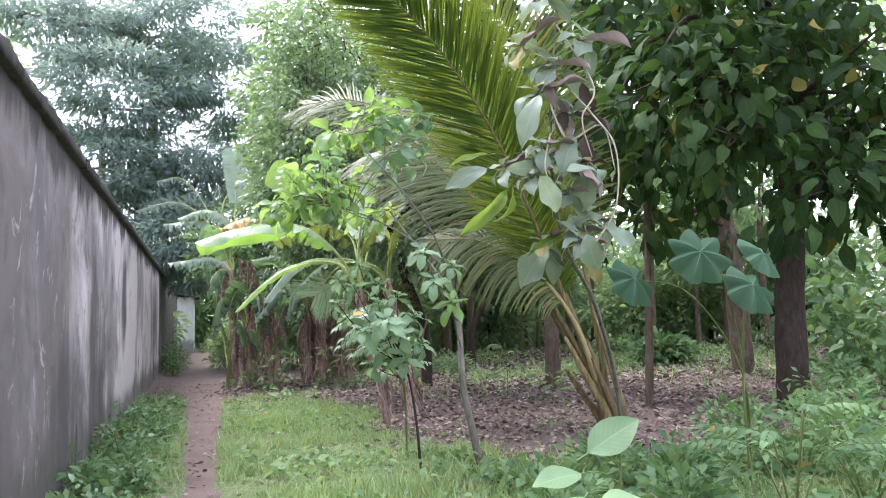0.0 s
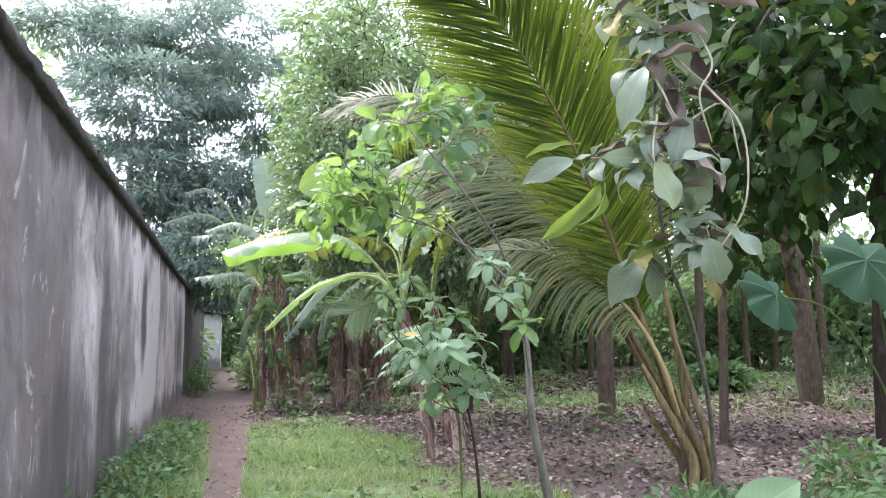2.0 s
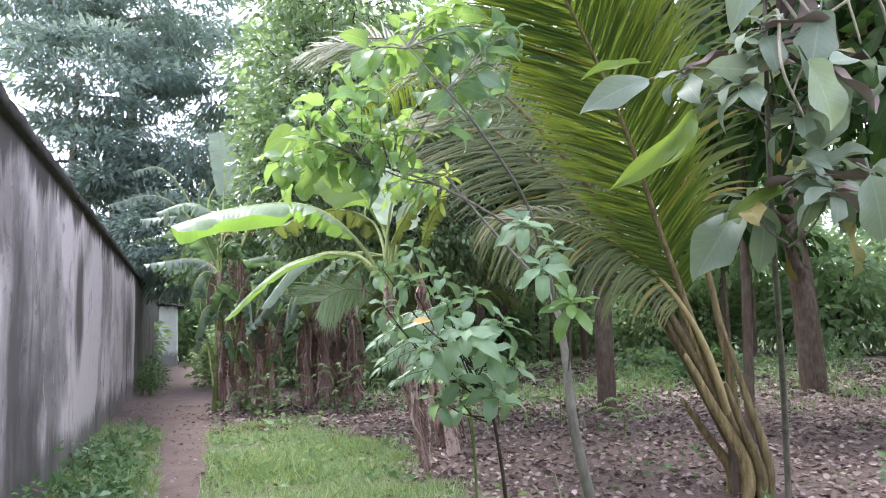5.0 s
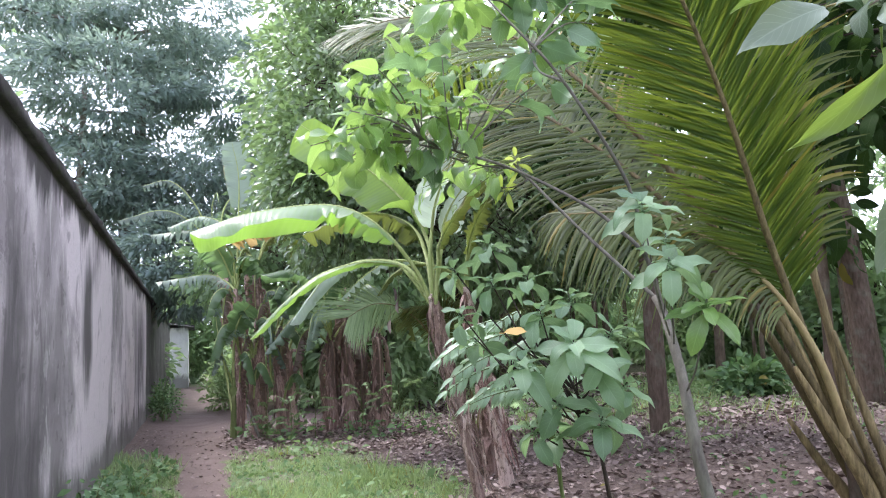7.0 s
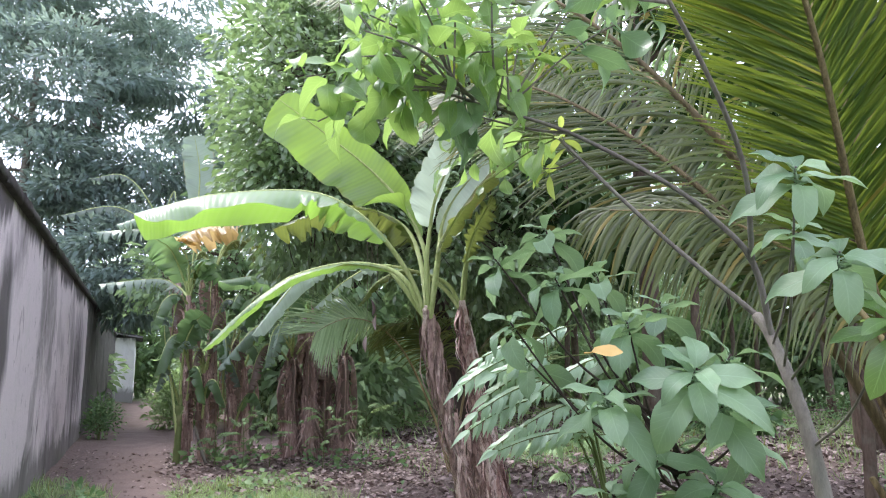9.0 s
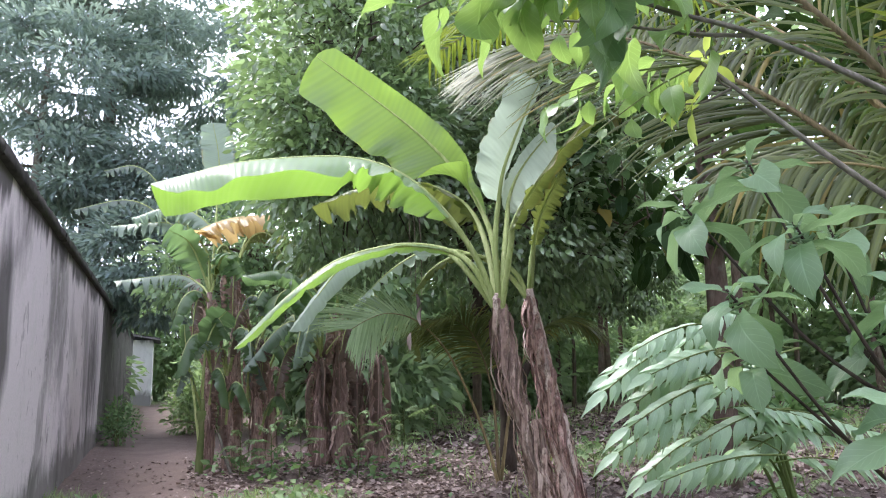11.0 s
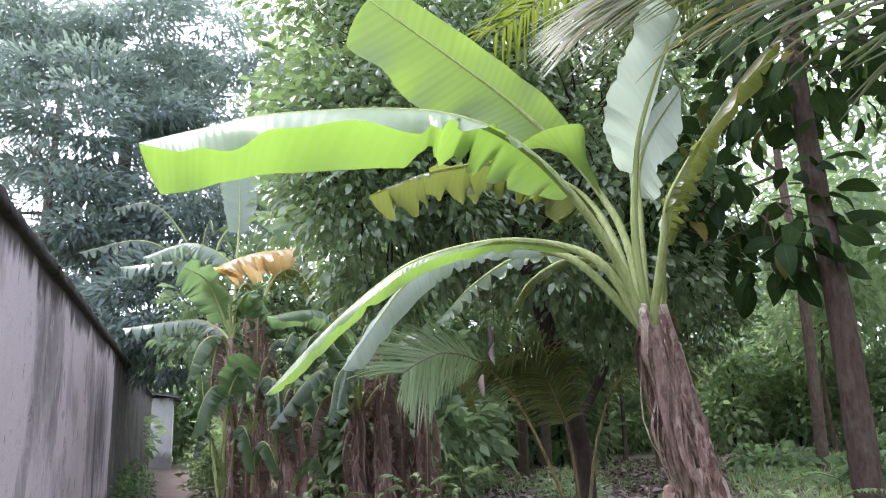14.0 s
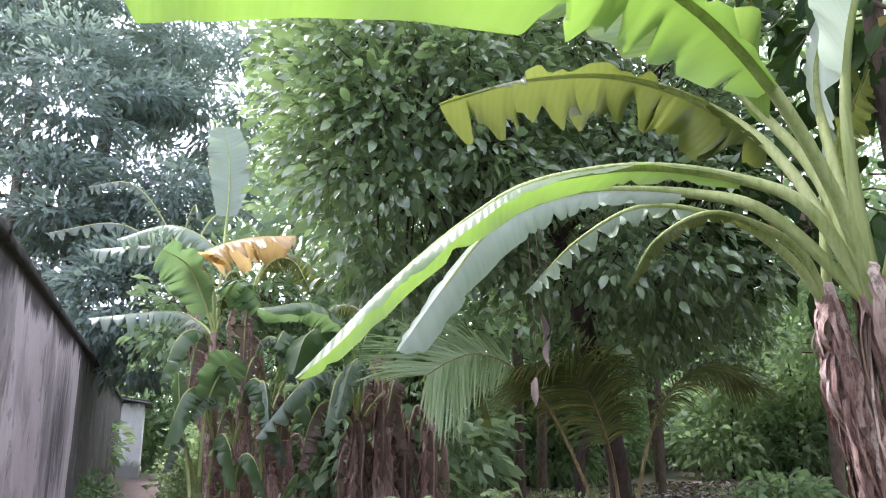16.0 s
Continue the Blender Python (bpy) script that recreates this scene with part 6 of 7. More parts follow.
rng = np.random.default_rng(107)
M_PIN = [pinnate_mesh("compound_leaf", LEAF_MINT, STEM_GREEN, 12, 0.40, 0.125, 0.036, d) for d in (0.4, 0.8, 1.2)]
M_PIN_WIDE = [pinnate_mesh("compound_leaf", WEED, STEM_GREEN, 9, 0.52, 0.115, 0.055, d) for d in (0.3, 0.6, 0.9)]
M_PIN_DARK = [pinnate_mesh("compound_leaf", WEED_PALE, STEM_GREEN, 8, 0.36, 0.10, 0.036, d) for d in (0.4, 0.8, 1.2)]
gz = float(ground_z(2.1, 7.9))
O = (2.1, 7.9, gz)
shrub = thing("shrub", *O, "feathery shrub with pale compound leaves", "shrub")
# its leaves stand in tiers along a few arching stems, all drawn out towards the light over the path
crown = [(1.82, 8.02, 1.54), (1.78, 8.05, 1.48), (1.80, 7.98, 1.42), (1.76, 8.08, 1.34), (1.9, 8.0, 1.25)]
for e in crown:
    put("stem", Geo().add(tube(rel([(2.1, 7.9, gz - 0.03), (2.1, 7.95, e[2] * 0.5), (e[0] * 0.4 + 1.26, e[1] * 0.6 + 3.16, e[2] * 0.88), e], O), [0.011, 0.007, 0.003], 6, 14, 0.03)), STEM_GREEN, shrub)
tiers = [(1.39, 8.0, 1.57, 0.85), (1.30, 8.0, 1.44, 1.05), (1.34, 8.0, 1.32, 1.05), (1.31, 8.02, 1.24, 1.0), (1.42, 7.98, 1.16, 1.0), (1.48, 8.05, 1.54, 0.9), (1.45, 7.95, 1.50, 1.0), (1.47, 8.1, 1.38, 1.0), (1.55, 7.95, 1.26, 1.0), (1.5, 8.1, 1.14, 0.9), (1.62, 7.9, 1.40, 1.0), (1.66, 7.92, 1.18, 1.0), (1.62, 8.05, 1.57, 0.85), (1.40, 8.15, 1.48, 0.9)]
for x, y, z, size in tiers:
    d = np.array((-1.0, rng.normal() * 0.16 - 0.1, -0.22 + rng.normal() * 0.08))
    foot = np.array((x, y, z)) - unit(d) * 0.50 * size + (0, 0, 0.01)
    single_leaves(shrub, M_PIN, [(foot - O, d, (rng.normal() * 0.1, -0.55 + rng.normal() * 0.12, 0.8), size, 0.0)], "compound_leaf")
    end = min(crown, key=lambda p: np.linalg.norm(np.subtract(p, foot)))
    put("twig", Geo().add(tube(rel([end, (np.add(end, foot) / 2) + (0, 0, 0.015), foot], O), [0.004, 0.003, 0.002], 5, 6)), STEM_GREEN, shrub)
for i in range(16):
    e = np.array(crown[i % 5]) + rng.normal(size=3) * 0.05 + (0.06, 0, -0.10 - 0.10 * (i // 5))
    a = rng.uniform(-1.2, 1.6)
    single_leaves(shrub, M_PIN, [(e - O, (math.cos(a), math.sin(a), 0.05), (0, -0.3, 0.9), rng.uniform(0.75, 1.0), 0.0)], "compound_leaf")

# ---- the grey-leaved sapling hung with creepers ----
rng = np.random.default_rng(105)
gz = float(ground_z(4.35, 7.25))
O = (4.35, 7.25, gz)
teak = thing("sapling", *O, "slender sapling with big grey-green leaves and dangling creepers", "tree")
stem = rel([(4.35, 7.25, gz - 0.05), (4.15, 7.0, 0.8), (3.6, 6.4, 1.6), (2.95, 5.7, 2.1), (2.7, 5.4, 2.7), (2.75, 5.4, 3.5), (2.9, 5.5, 4.4), (3.0, 5.6, 5.2)], O)
put("stem", Geo().add(tube(stem, [0.026, 0.022, 0.016, 0.011, 0.008, 0.005], 8, 40, 0.03)), BARK_GREY, teak)
# each leaf: foot, direction, length
UPPER = (((2.50, 5.15, 3.21), (-0.48, 0.0, -0.88), 0.46, M_TEAK_SLIM), ((2.28, 5.75, 2.74), (-0.91, -0.05, -0.42), 0.42, M_TEAK_SLIM), ((2.26, 5.3, 2.64), (1.0, 0.0, -0.05), 0.36, M_TEAK_SLIM), ((2.28, 4.75, 2.48), (0.43, 0.0, -0.90), 0.30, M_TEAK), ((2.42, 5.35, 2.79), (1.0, 0.1, 0.05), 0.30, M_TEAK), ((2.74, 5.1, 2.87), (-0.4, -0.1, -0.9), 0.34, M_TEAK), ((2.6, 4.95, 2.57), (0.97, 0.0, 0.22), 0.32, M_TEAK_SLIM), ((2.84, 4.95, 2.61), (0.66, 0.0, -0.75), 0.24, M_TEAK), ((2.94, 5.25, 2.66), (-0.24, 0.0, -0.97), 0.40, M_TEAK))
YELLOWED = (((2.36, 5.95, 2.90), (-0.96, 0.0, -0.28), 0.36, M_TEAK_YELLOW), ((2.36, 5.5, 2.53), (-0.6, 0.0, -0.8), 0.62, M_TEAK_YELLOW), ((2.48, 5.7, 2.57), (0.0, 0.1, -1.0), 0.38, M_TEAK_YELLOW), ((2.88, 5.5, 2.15), (-0.93, 0.0, -0.36), 0.42, M_TEAK_YELLOW))
LOWER = (((2.72, 4.9, 2.09), (0.1, 0.0, -1.0), 0.32, M_TEAK), ((2.85, 5.85, 2.09), (-0.65, 0.0, -0.76), 0.45, M_TEAK), ((2.81, 5.6, 2.06), (-0.2, 0.0, -0.98), 0.34, M_TEAK_SLIM), ((2.92, 5.3, 2.26), (1.0, 0.0, -0.1), 0.40, M_TEAK), ((2.96, 5.1, 2.16), (0.9, 0.0, -0.42), 0.38, M_TEAK), ((2.87, 5.2, 1.93), (0.5, 0.1, -0.8), 0.28, M_TEAK), ((2.8, 5.3, 2.2), (0.3, -0.7, 0.2), 0.28, M_TEAK), ((2.75, 5.3, 2.22), (-0.4, -0.7, 0.1), 0.28, M_TEAK))
for p, d, length, meshes in UPPER + YELLOWED + LOWER:
    k = int(rng.integers(4))
    ob = put("leaf", meshes[k], (), teak)
    ob.matrix_local = matrix_to(np.subtract(p, O), np.array(d) + (0, -0.12, 0.12), unit(np.array((-0.3, -0.75, 0.45)) + rng.normal(size=3) * 0.28), length / 0.30, rng.normal() * 0.25)
for hub, ends in (((2.72, 5.4, 2.75), ((2.5, 5.25, 2.75), (2.3, 5.6, 2.72), (2.75, 5.15, 2.8), (2.4, 5.5, 2.55), (2.9, 5.2, 2.62))), ((2.9, 5.6, 2.15), ((2.75, 5.1, 2.13), (2.85, 5.7, 2.1), (2.95, 5.25, 2.22)))):
    for e in ends:
        put("twig", Geo().add(tube(rel([hub, np.add(hub, e) / 2 + (0, 0, 0.04), e], O), [0.008, 0.006, 0.004], 6, 10, 0.03)), BARK_GREY, teak)
for p, n, size in (((2.55, 5.3, 3.3), 8, 1.35), ((2.7, 5.3, 3.55), 8, 1.35), ((2.5, 5.5, 3.75), 8, 1.3), ((2.95, 5.2, 3.75), 8, 1.3), ((2.65, 5.4, 4.15), 8, 1.3), ((3.2, 5.3, 4.5), 8, 1.3), ((2.85, 5.25, 3.15), 6, 1.2), ((2.62, 5.3, 2.78), 11, 0.95), ((2.85, 5.2, 2.72), 10, 0.95), ((2.78, 5.3, 2.5), 9, 0.9), ((2.95, 5.35, 2.2), 11, 0.95), ((2.8, 5.15, 2.1), 9, 0.9), ((3.05, 5.45, 2.35), 8, 0.9), ((2.35, 5.6, 2.74), 8, 0.9), ((2.45, 5.3, 2.62), 9, 0.9), ((2.5, 5.2, 2.85), 7, 0.9), ((2.7, 5.6, 2.12), 8, 0.9)):
    rosette(teak, M_TEAK_CUT + M_TEAK_DEAD[:1], np.subtract(p, O), np.subtract((2.8, 5.45, p[2] - 0.25), O), n, size, BARK_GREY)
for p, d, length in (((2.72, 5.3, 3.25), (0.2, -0.2, -1), 0.34), ((2.8, 5.25, 3.1), (-0.1, -0.1, -1), 0.36), ((2.9, 5.2, 3.35), (0.3, 0, -1), 0.3), ((2.65, 5.25, 3.4), (-0.2, -0.2, -1), 0.3), ((2.95, 5.3, 2.95), (0.1, -0.2, -1), 0.28)):
    ob = put("leaf", M_TEAK_DEAD[int(rng.integers(4))], (), teak, "withered brown leaf")
    ob.matrix_local = matrix_to(np.subtract(p, O), d, unit(np.array((-0.3, -0.75, 0.3)) + rng.normal(size=3) * 0.3), length / 0.30, rng.normal() * 0.4)
for tw in ([(2.8, 5.4, 3.9), (2.95, 5.1, 3.3), (2.78, 5.0, 3.0), (2.85, 5.0, 2.7)], [(2.7, 5.4, 3.3), (2.62, 5.15, 3.05), (2.72, 5.1, 2.85), (2.95, 5.0, 2.95), (3.05, 5.0, 2.6)], [(2.75, 5.4, 3.5), (2.9, 5.05, 3.05), (3.0, 4.9, 2.75), (2.95, 4.85, 2.3), (2.8, 4.95, 2.0)], [(2.72, 5.4, 2.95), (2.6, 5.2, 2.9), (2.5, 5.1, 2.6), (2.65, 5.15, 2.4)], [(2.72, 5.4, 3.2), (2.75, 5.2, 2.8), (2.6, 5.15, 2.5)]):
    put("creeper", Geo().add(tube(rel(tw, O), [0.008, 0.0075, 0.005], 6, 24, 0.05)), CREEPER, teak, "pale twisting creeper stem")

# plants with shield-shaped leaves
gl = lobed_mesh("leaf", LEAF_LOBED, 0.52)
VEIN = fibre_material("pale_vein", (0.05, 0.11, 0.065), (0.075, 0.15, 0.09), (0.09, 0.165, 0.105))
ml = gl.mesh("leaf", LEAF_LOBED, VEIN)
gz = float(ground_z(4.3, 5.2))
O = (4.3, 5.2, gz)
cast = thing("shield_leaf_plant", *O, "tall soft-stemmed plant with round blue-green leaves and pale veins", "plant")
for e, s in (((3.32, 4.38, 1.91), 0.95), ((4.10, 4.8, 1.69), 1.0), ((2.95, 4.65, 1.74), 0.85), ((4.35, 4.95, 1.95), 0.9)):
    put("stalk", Geo().add(tube(rel([(4.3, 5.2, gz - 0.03), (4.25, 5.15, e[2] * 0.55), ((e[0] + 4.3) / 2, (e[1] + 5.2) / 2, e[2] * 0.93), e], O), [0.010, 0.007, 0.003], 7, 16)), STEM_GREEN, cast)
    ob = put("leaf", ml, (), cast)
    ob.matrix_local = matrix_to(np.subtract(e, O), (1, rng.normal() * 0.4, -0.2), unit(np.array([-0.35 + rng.normal() * 0.2, -0.85, 0.6 + rng.normal() * 0.15])), s, 0)

# ---- plants in the foreground beside the path ----
rng = np.random.default_rng(106)
M_FORE = leaf_meshes("leaf", LEAF_SAGE, 0.33, 0.2, seg=8, cols=7, tip=0.8, fold=0.15, droop=0.3, wave=0.04)
gz = float(ground_z(2.5, 4.2))
O = (2.5, 4.2, gz)
fore = thing("seedling", *O, "broad-leaved seedling with pale green leaves", "plant")
put("stem", Geo().add(tube(rel([(2.5, 4.2, gz - 0.03), (2.49, 4.2, 0.35), (2.50, 4.2, 0.70)], O), [0.010, 0.008, 0.005], 6, 10)), STEM_GREEN, fore)
single_leaves(fore, M_FORE, [(np.subtract(p, O), d, up, s, 0) for p, d, up, s in (((2.30, 4.25, 0.63), (0.80, -0.15, 0.5), (-0.3, -0.75, 0.6), 1.22), ((2.22, 4.2, 0.52), (-0.95, -0.1, 0.0), (0, -0.4, 0.9), 1.05), ((2.2, 3.95, 0.42), (0.9, -0.3, 0.05), (0, -0.2, 0.9), 1.0), ((2.1, 3.95, 0.44), (-0.6, -0.6, -0.1), (0, -0.2, 0.9), 1.0), ((2.45, 4.0, 0.36), (0.2, -0.9, -0.1), (0, 0, 1), 0.8))])
for p in ((2.36, 4.24, 0.62), (2.24, 4.2, 0.53), (2.25, 4.0, 0.43), (2.15, 4.0, 0.45), (2.45, 4.05, 0.37)):
    put("stalk", Geo().add(tube(rel([(2.5, 4.2, p[2] - 0.1), (p[0] * 0.5 + 1.25, p[1] * 0.5 + 2.1, p[2] - 0.02), p], O), [0.005, 0.004, 0.003], 6, 8)), STEM_GREEN, fore)

gz = float(ground_z(3.9, 4.3))
O = (3.9, 4.3, gz)
fern = thing("shrub", *O, "low shrub with feather-shaped compound leaves", "shrub")
for i in range(6):
    a = i * 1.05 + 0.3
    e = np.array([0.2 * math.cos(a), 0.2 * math.sin(a), 0.45 + 0.35 * rng.uniform()])
    put("stem", Geo().add(tube([(0, 0, -0.03), e * 0.6, e], [0.008, 0.005], 6, 8)), STEM_GREEN, fern)
    single_leaves(fern, M_PIN_WIDE, [(e, (math.cos(a + d), math.sin(a + d), 0.35), (0, -0.3, 1), 0.95, 0) for d in (-0.4, 0.5)], "compound_leaf")

# ---- seedlings on the open soil ----
for x, y, h in ((1.45, 16.6, 0.75), (2.6, 16.3, 0.85), (1.9, 16.9, 0.8), (3.3, 16.4, 0.9), (1.1, 17.2, 0.55), (4.6, 13.4, 0.6), (5.5, 11.3, 0.5), (5.2, 12.5, 0.9)):
    gz = float(ground_z(x, y))
    pl = thing("seedling", x, y, gz, "small feathery seedling growing from the leaf litter", "plant", "seedlings on the open soil")
    put("stem", Geo().add(tube([(0, 0, -0.02), (0.02, 0, h * 0.5), (0, 0.02, h)], [0.007, 0.004], 6, 8)), STEM_GREEN, pl)
    sites = [((0.01, 0.01, h * f), (math.cos(a), math.sin(a), rng.uniform(0.0, 0.7)), (rng.normal() * 0.3, rng.normal() * 0.3, 1), rng.uniform(0.75, 1.25), rng.normal() * 0.3) for f, a in zip(np.linspace(0.4, 1, 9), np.arange(9) * 2.4 + x * 9)]
    single_leaves(pl, M_PIN_DARK, sites, "compound_leaf")

# a pale stick leaning on the clump
gz = float(ground_z(1.0, 17.6))
tagged(put("stick", Geo().add(tube([(1.02, 17.5, gz), (0.93, 17.58, 0.25), (0.85, 17.66, 0.52), (0.82, 17.7, 0.6)], [0.03, 0.026, 0.022, 0.018], 8, 14, 0.08)), BARK_GREY), "pale dead stick leaning against the banana clump", "stick")

# low growth and dry sticks beside the path
for x, y, w, h, m in ((3.3, 4.7, 0.25, 0.22, WEED), (3.8, 5.6, 0.3, 0.25, WEED), (4.9, 4.6, 0.4, 0.7, WEED), (5.2, 5.6, 0.5, 0.6, WEED), (6.3, 6.2, 0.6, 0.8, WEED), (7.2, 7.0, 0.6, 1.0, WEED), (5.6, 7.0, 0.35, 0.45, WEED), (3.6, 6.4, 0.3, 0.22, WEED), (2.5, 5.0, 0.3, 0.2, WEED), (6.6, 4.6, 0.7, 1.4, LEAF_LOBED), (8.0, 5.4, 0.8, 1.6, LEAF_SHRUB)):
    bush(x, y, w, h, m, T_BUSH, "low leafy bush at the edge of the clearing", 26, 14, 0.9, spread=0.17)
for i in range(14):
    x, y = 2.8 + rng.normal() * 0.25, 4.15 + rng.normal() * 0.3
    a, L = rng.uniform(0, 6.28), rng.uniform(0.35, 0.8)
    z = float(ground_z(x, y))
    d = np.array([math.cos(a), math.sin(a), 0]) * L / 2
    pts = [np.array([x, y, z + 0.015]) - d, np.array([x, y, z + 0.10 + 0.10 * rng.uniform()]), np.array([x, y, z + 0.03 + 0.25 * rng.uniform()]) + d]
    tagged(put("stick", Geo().add(tube(pts, [0.009, 0.007, 0.004], 6, 8, 0.06)), BARK_GREY), "thin dry stick lying in a heap of dead twigs", "stick", "heap of dry sticks")

# leafy weeds at the foot of the wall
T_LEAFY = leaf_shape(0.08, 0.042, 3, 3, 0.8, 0.42, 0.2, 0.6)
for i in range(30):
    y = 1.2 + 0.42 * i + rng.normal() * 0.15
    x = wall_x(y) + rng.uniform(0.12, 0.62)
    h = rng.uniform(0.14, 0.42) * (1.25 if x < wall_x(y) + 0.3 else 0.8)
    bush(x, y, 0.12 + 0.25 * h, h, (WEED, LEAF_SHRUB)[i % 4 == 0], T_LEAFY, "leafy weed growing at the foot of the wall", 9, 9, rng.uniform(0.8, 1.3), "weeds along the wall", 0.11)

# ---- grass, weeds and fallen leaves ----
def blades(n, xr, yr, height, label, mat, keep, name="grass", width=0.008, tilt=0.5):
    x, y = rng.uniform(*xr, n), rng.uniform(*yr, n)
    ok = keep(x, y) > rng.uniform(size=n)
    x, y = x[ok], y[ok]
    n = len(x)
    v = np.array([(0, -1, 0), (0, 1, 0), (0.5, -0.8, 0.1), (0.5, 0.8, 0.1), (1, -0.1, -0.05), (1, 0.1, -0.05)], float)
    v[:, 1] *= width / 2
    tpl = (v * (1, 1, 1), np.array([(0, 1, 3, 2), (2, 3, 5, 4)]), np.array([(0, 0), (0, 1), (0.5, 0), (0.5, 1), (1, 0), (1, 1)], float))
    a = rng.uniform(0, 6.28, n)
    d = np.stack([np.cos(a) * tilt, np.sin(a) * tilt, np.ones(n)], -1) + rng.normal(size=(n, 3)) * 0.25
    p = np.stack([x, y, ground_z(x, y) - 0.006], -1)
    s = height * rng.uniform(0.3, 1.5, n) * np.clip(0.8 + 0.8 * waves(x, y, 12, 0.28) + 0.6 * waves(x, y, 13, 0.9), 0.2, 2.6)
    V, F, U = strew(tpl, p, d, unit(rng.normal(size=(n, 3))), 1.0, 0.0)
    V = (V.reshape(n, 6, 3) - p[:, None]) * np.stack([s, s, s], -1)[:, None] + p[:, None]
    return tagged(put(name, Geo().add((V.reshape(-1, 3), F, U)), mat), label, "grass", kind="stuff")


def off_path(x, y):
    return np.clip((np.abs(x - path_x(y)) - path_half(y) * (0.75 + 0.25 * waves(x, y, 33, 0.25))) / 0.14, 0, 1)


blades(80000, (-1.2, 3.9), (1.5, 17), 0.11, "short bright-green grass beside the footpath", GRASS, lambda x, y: off_path(x, y) ** 0.4 * greenness(x, y), width=0.07)
blades(9000, (-0.6, 4.5), (1.5, 16.5), 0.22, "taller tufts of pale grass beside the footpath", GRASS, lambda x, y: off_path(x, y) * greenness(x, y) * np.clip(2.5 * waves(x, y, 51, 0.5) - 0.5, 0, 1), width=0.045)
blades(26000, (-1.2, 6), (-1, 8), 0.13, "short bright-green grass beside the footpath", GRASS, lambda x, y: off_path(x, y) * greenness(x, y), width=0.07)
blades(42000, (3.5, 20), (12.5, 28), 0.17, "thin green grass under the trees", GRASS, lambda x, y: 0.15 + greenness(x, y) * 0.8, width=0.09)


def ground_leaves(n, xr, yr, template, size, h, label, mat, keep, name, category, tilt=0.5, flat=False):
    x, y = rng.uniform(*xr, n), rng.uniform(*yr, n)
    ok = keep(x, y) > rng.uniform(size=n)
    x, y = x[ok], y[ok]
    n = len(x)
    a = rng.uniform(0, 6.28, n)
    d = np.stack([np.cos(a), np.sin(a), rng.normal(size=n) * (0.12 if flat else 0.5)], -1)
    p = np.stack([x, y, ground_z(x, y) + (0.012 if flat else 0) + h * rng.uniform(0, 1, n) ** 1.5], -1)
    up = unit(np.array([[0, 0, 1.0]]) + rng.normal(size=(n, 3)) * tilt)
    return tagged(put(name, Geo().add(strew(template, p, d, up, size * rng.uniform(0.5, 1.3, n), rng.normal(size=n) * tilt)), mat), label, category, kind="stuff")


T_WEED = leaf_shape(0.07, 0.04, 2, 3, 0.8, 0.45, 0.2, 0.4)
T_DEAD = leaf_shape(0.085, 0.05, 3, 3, 0.8, 0.45, 0.35, -0.5, 0.1)
verge = lambda x, y: off_path(x, y) * np.clip((-0.30 + 0.2 * waves(x, y, 21, 0.5) - x) / 0.2, 0, 1) * (x > wall_x(y) + 0.02) * np.clip((14 - y) / 3, 0, 1)
ground_leaves(7000, (-1.2, -0.1), (1, 24), T_WEED, 1.3, 0.14, "low leafy weeds at the foot of the wall", WEED, verge, "weeds", "weeds")
ground_leaves(2500, (-1.2, -0.5), (1, 24), T_WEED, 1.7, 0.45, "taller weeds against the wall", WEED, lambda x, y: verge(x, y) * np.clip(waves(x, y, 25, 0.7), 0, 1), "weeds", "weeds")
ground_leaves(15000, (0.3, 7), (2, 16), T_WEED, 1.2, 0.12, "small broad-leaved weeds in the grass", WEED, lambda x, y: off_path(x, y) * greenness(x, y) * np.clip(0.3 + 1.2 * waves(x, y, 23, 0.45), 0, 1), "weeds", "weeds")
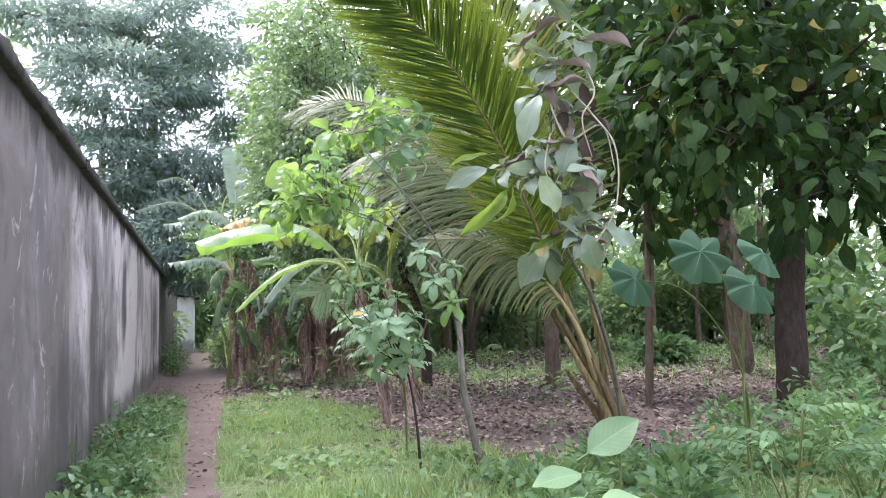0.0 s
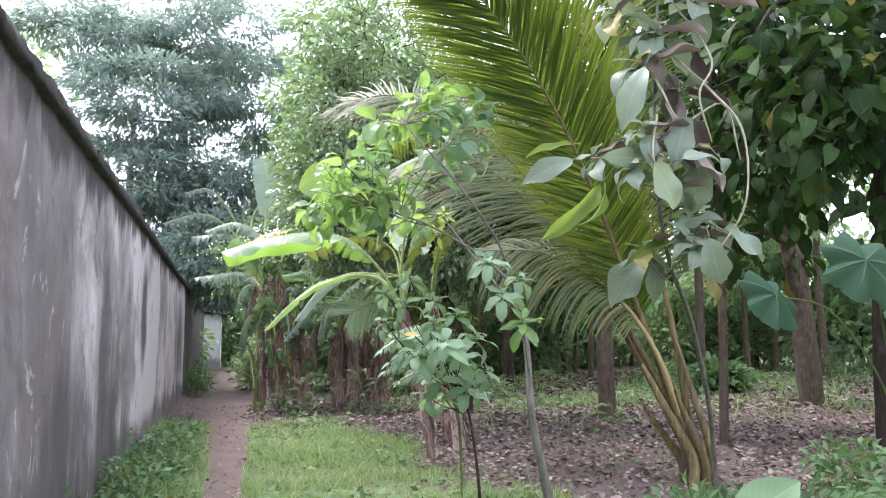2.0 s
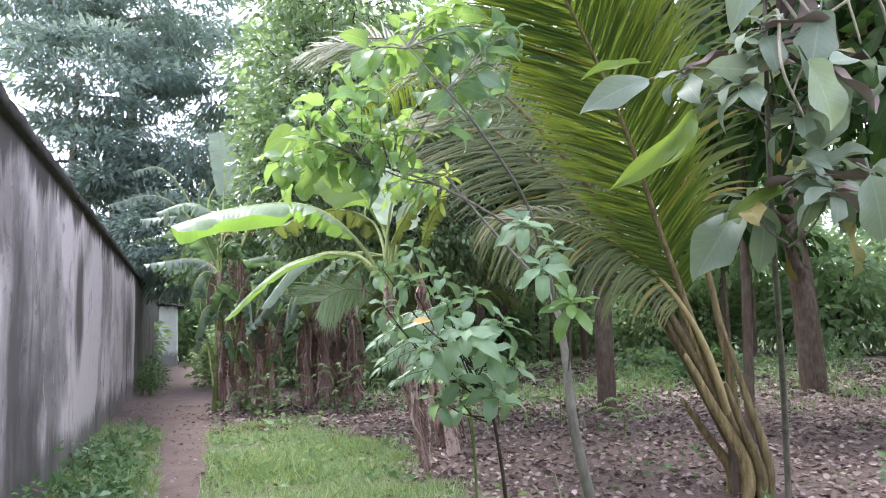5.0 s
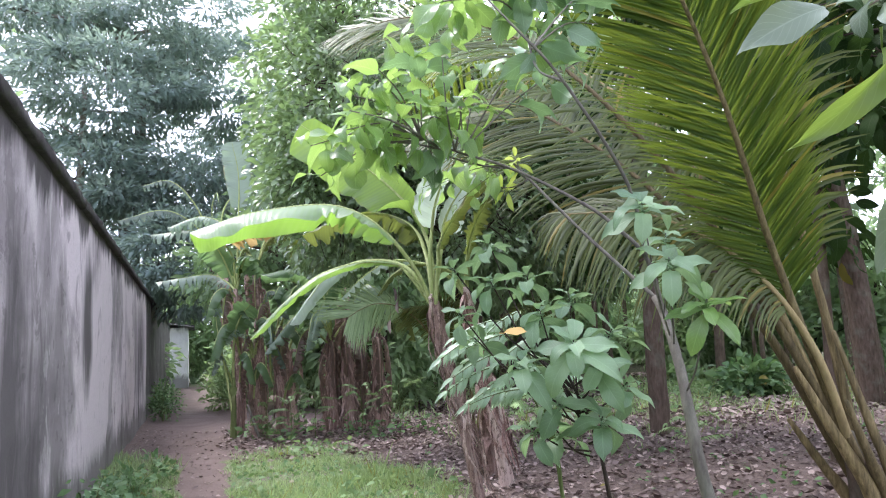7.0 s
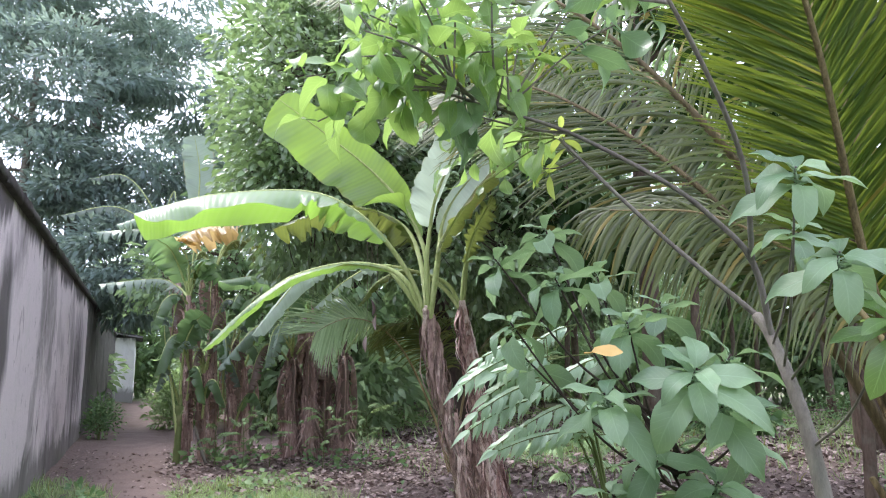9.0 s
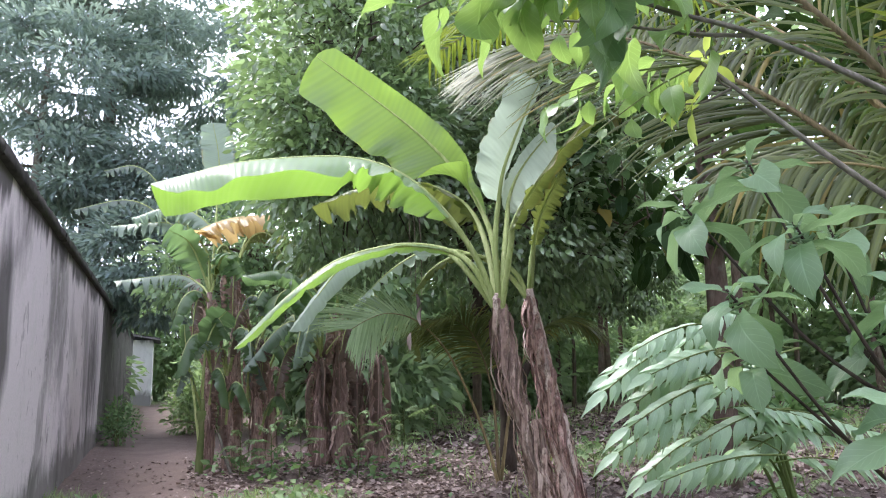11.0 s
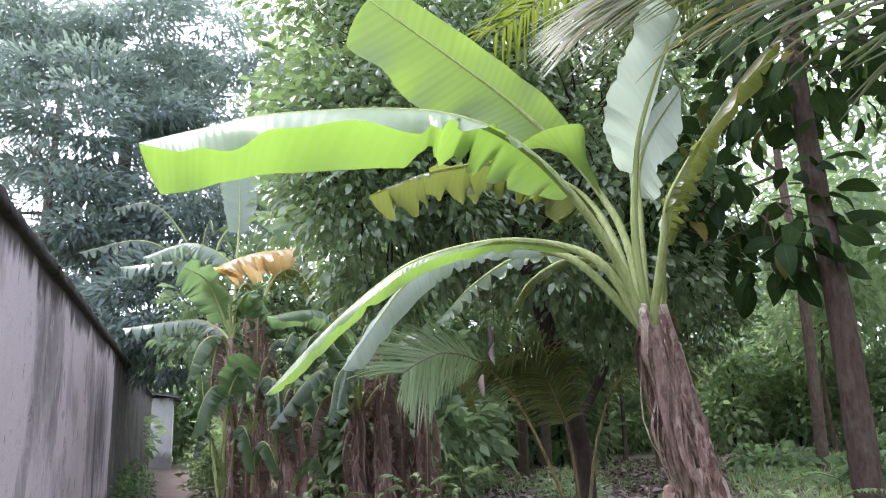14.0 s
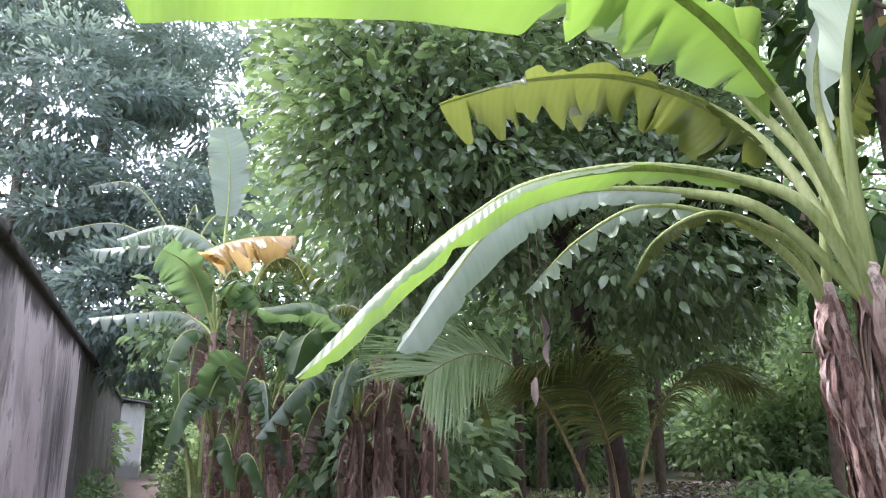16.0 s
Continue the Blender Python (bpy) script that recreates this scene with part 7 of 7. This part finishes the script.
ground_leaves(11000, (0.3, 5), (1.5, 16), T_WEED, 1.8, 0.18, "pale broad-leaved weeds in loose patches", WEED_PALE, lambda x, y: off_path(x, y) * greenness(x, y) * np.clip(1.5 * waves(x, y, 27, 0.7) - 0.1, 0, 1), "weeds", "weeds")
ground_leaves(7000, (2.3, 6.5), (3.2, 6.8), T_WEED, 2.0, 0.20, "dark low weeds spreading over the soil", WEED, lambda x, y: off_path(x, y) * np.clip(0.35 + 1.1 * waves(x, y, 71, 0.8), 0, 1), "weeds", "weeds")
ground_leaves(2600, (3, 10), (8, 15), T_WEED, 1.2, 0.08, "green sprigs among the fallen leaves", WEED, lambda x, y: np.clip(waves(x, y, 41, 0.8), 0, 1), "weeds", "weeds")
ground_leaves(14000, (3, 20), (13.5, 27), T_WEED, 2.2, 0.25, "green ground cover under the trees", WEED_PALE, lambda x, y: greenness(x, y) * np.clip(0.6 + waves(x, y, 24, 1.2), 0, 1), "weeds", "weeds")
ground_leaves(1500, (0.5, 4.0), (15.5, 18.8), T_WEED, 1.8, 0.3, "weeds round the foot of the banana clumps", WEED, lambda x, y: np.clip(0.2 + waves(x, y, 43, 0.5), 0, 1), "weeds", "weeds")
ground_leaves(2500, (0.3, 4.5), (14.5, 19.5), T_DEAD, 1.0, 0.03, "brown fallen leaves round the banana clumps", LITTER, lambda x, y: off_path(x, y), "leaf_litter", "leaf litter", 0.35, True)
ground_leaves(24000, (2, 16), (5, 20), T_DEAD, 1.0, 0.03, "brown fallen leaves covering the soil", LITTER, lambda x, y: np.clip(1.1 - greenness(x, y), 0.06, 1), "leaf_litter", "leaf litter", 0.35, True)
ground_leaves(16000, (5, 22), (14, 30), T_DEAD, 1.9, 0.03, "pale dry leaves lying under the trees", LITTER, lambda x, y: np.clip(1.0 - greenness(x, y), 0.1, 1), "leaf_litter", "leaf litter", 0.3, True)
ground_leaves(2200, (-1.1, 3.5), (1, 20), T_DEAD, 0.75, 0.01, "scattered dry leaves on the grass and path", LITTER, lambda x, y: x * 0 + 1, "leaf_litter", "leaf litter", 0.3, True)
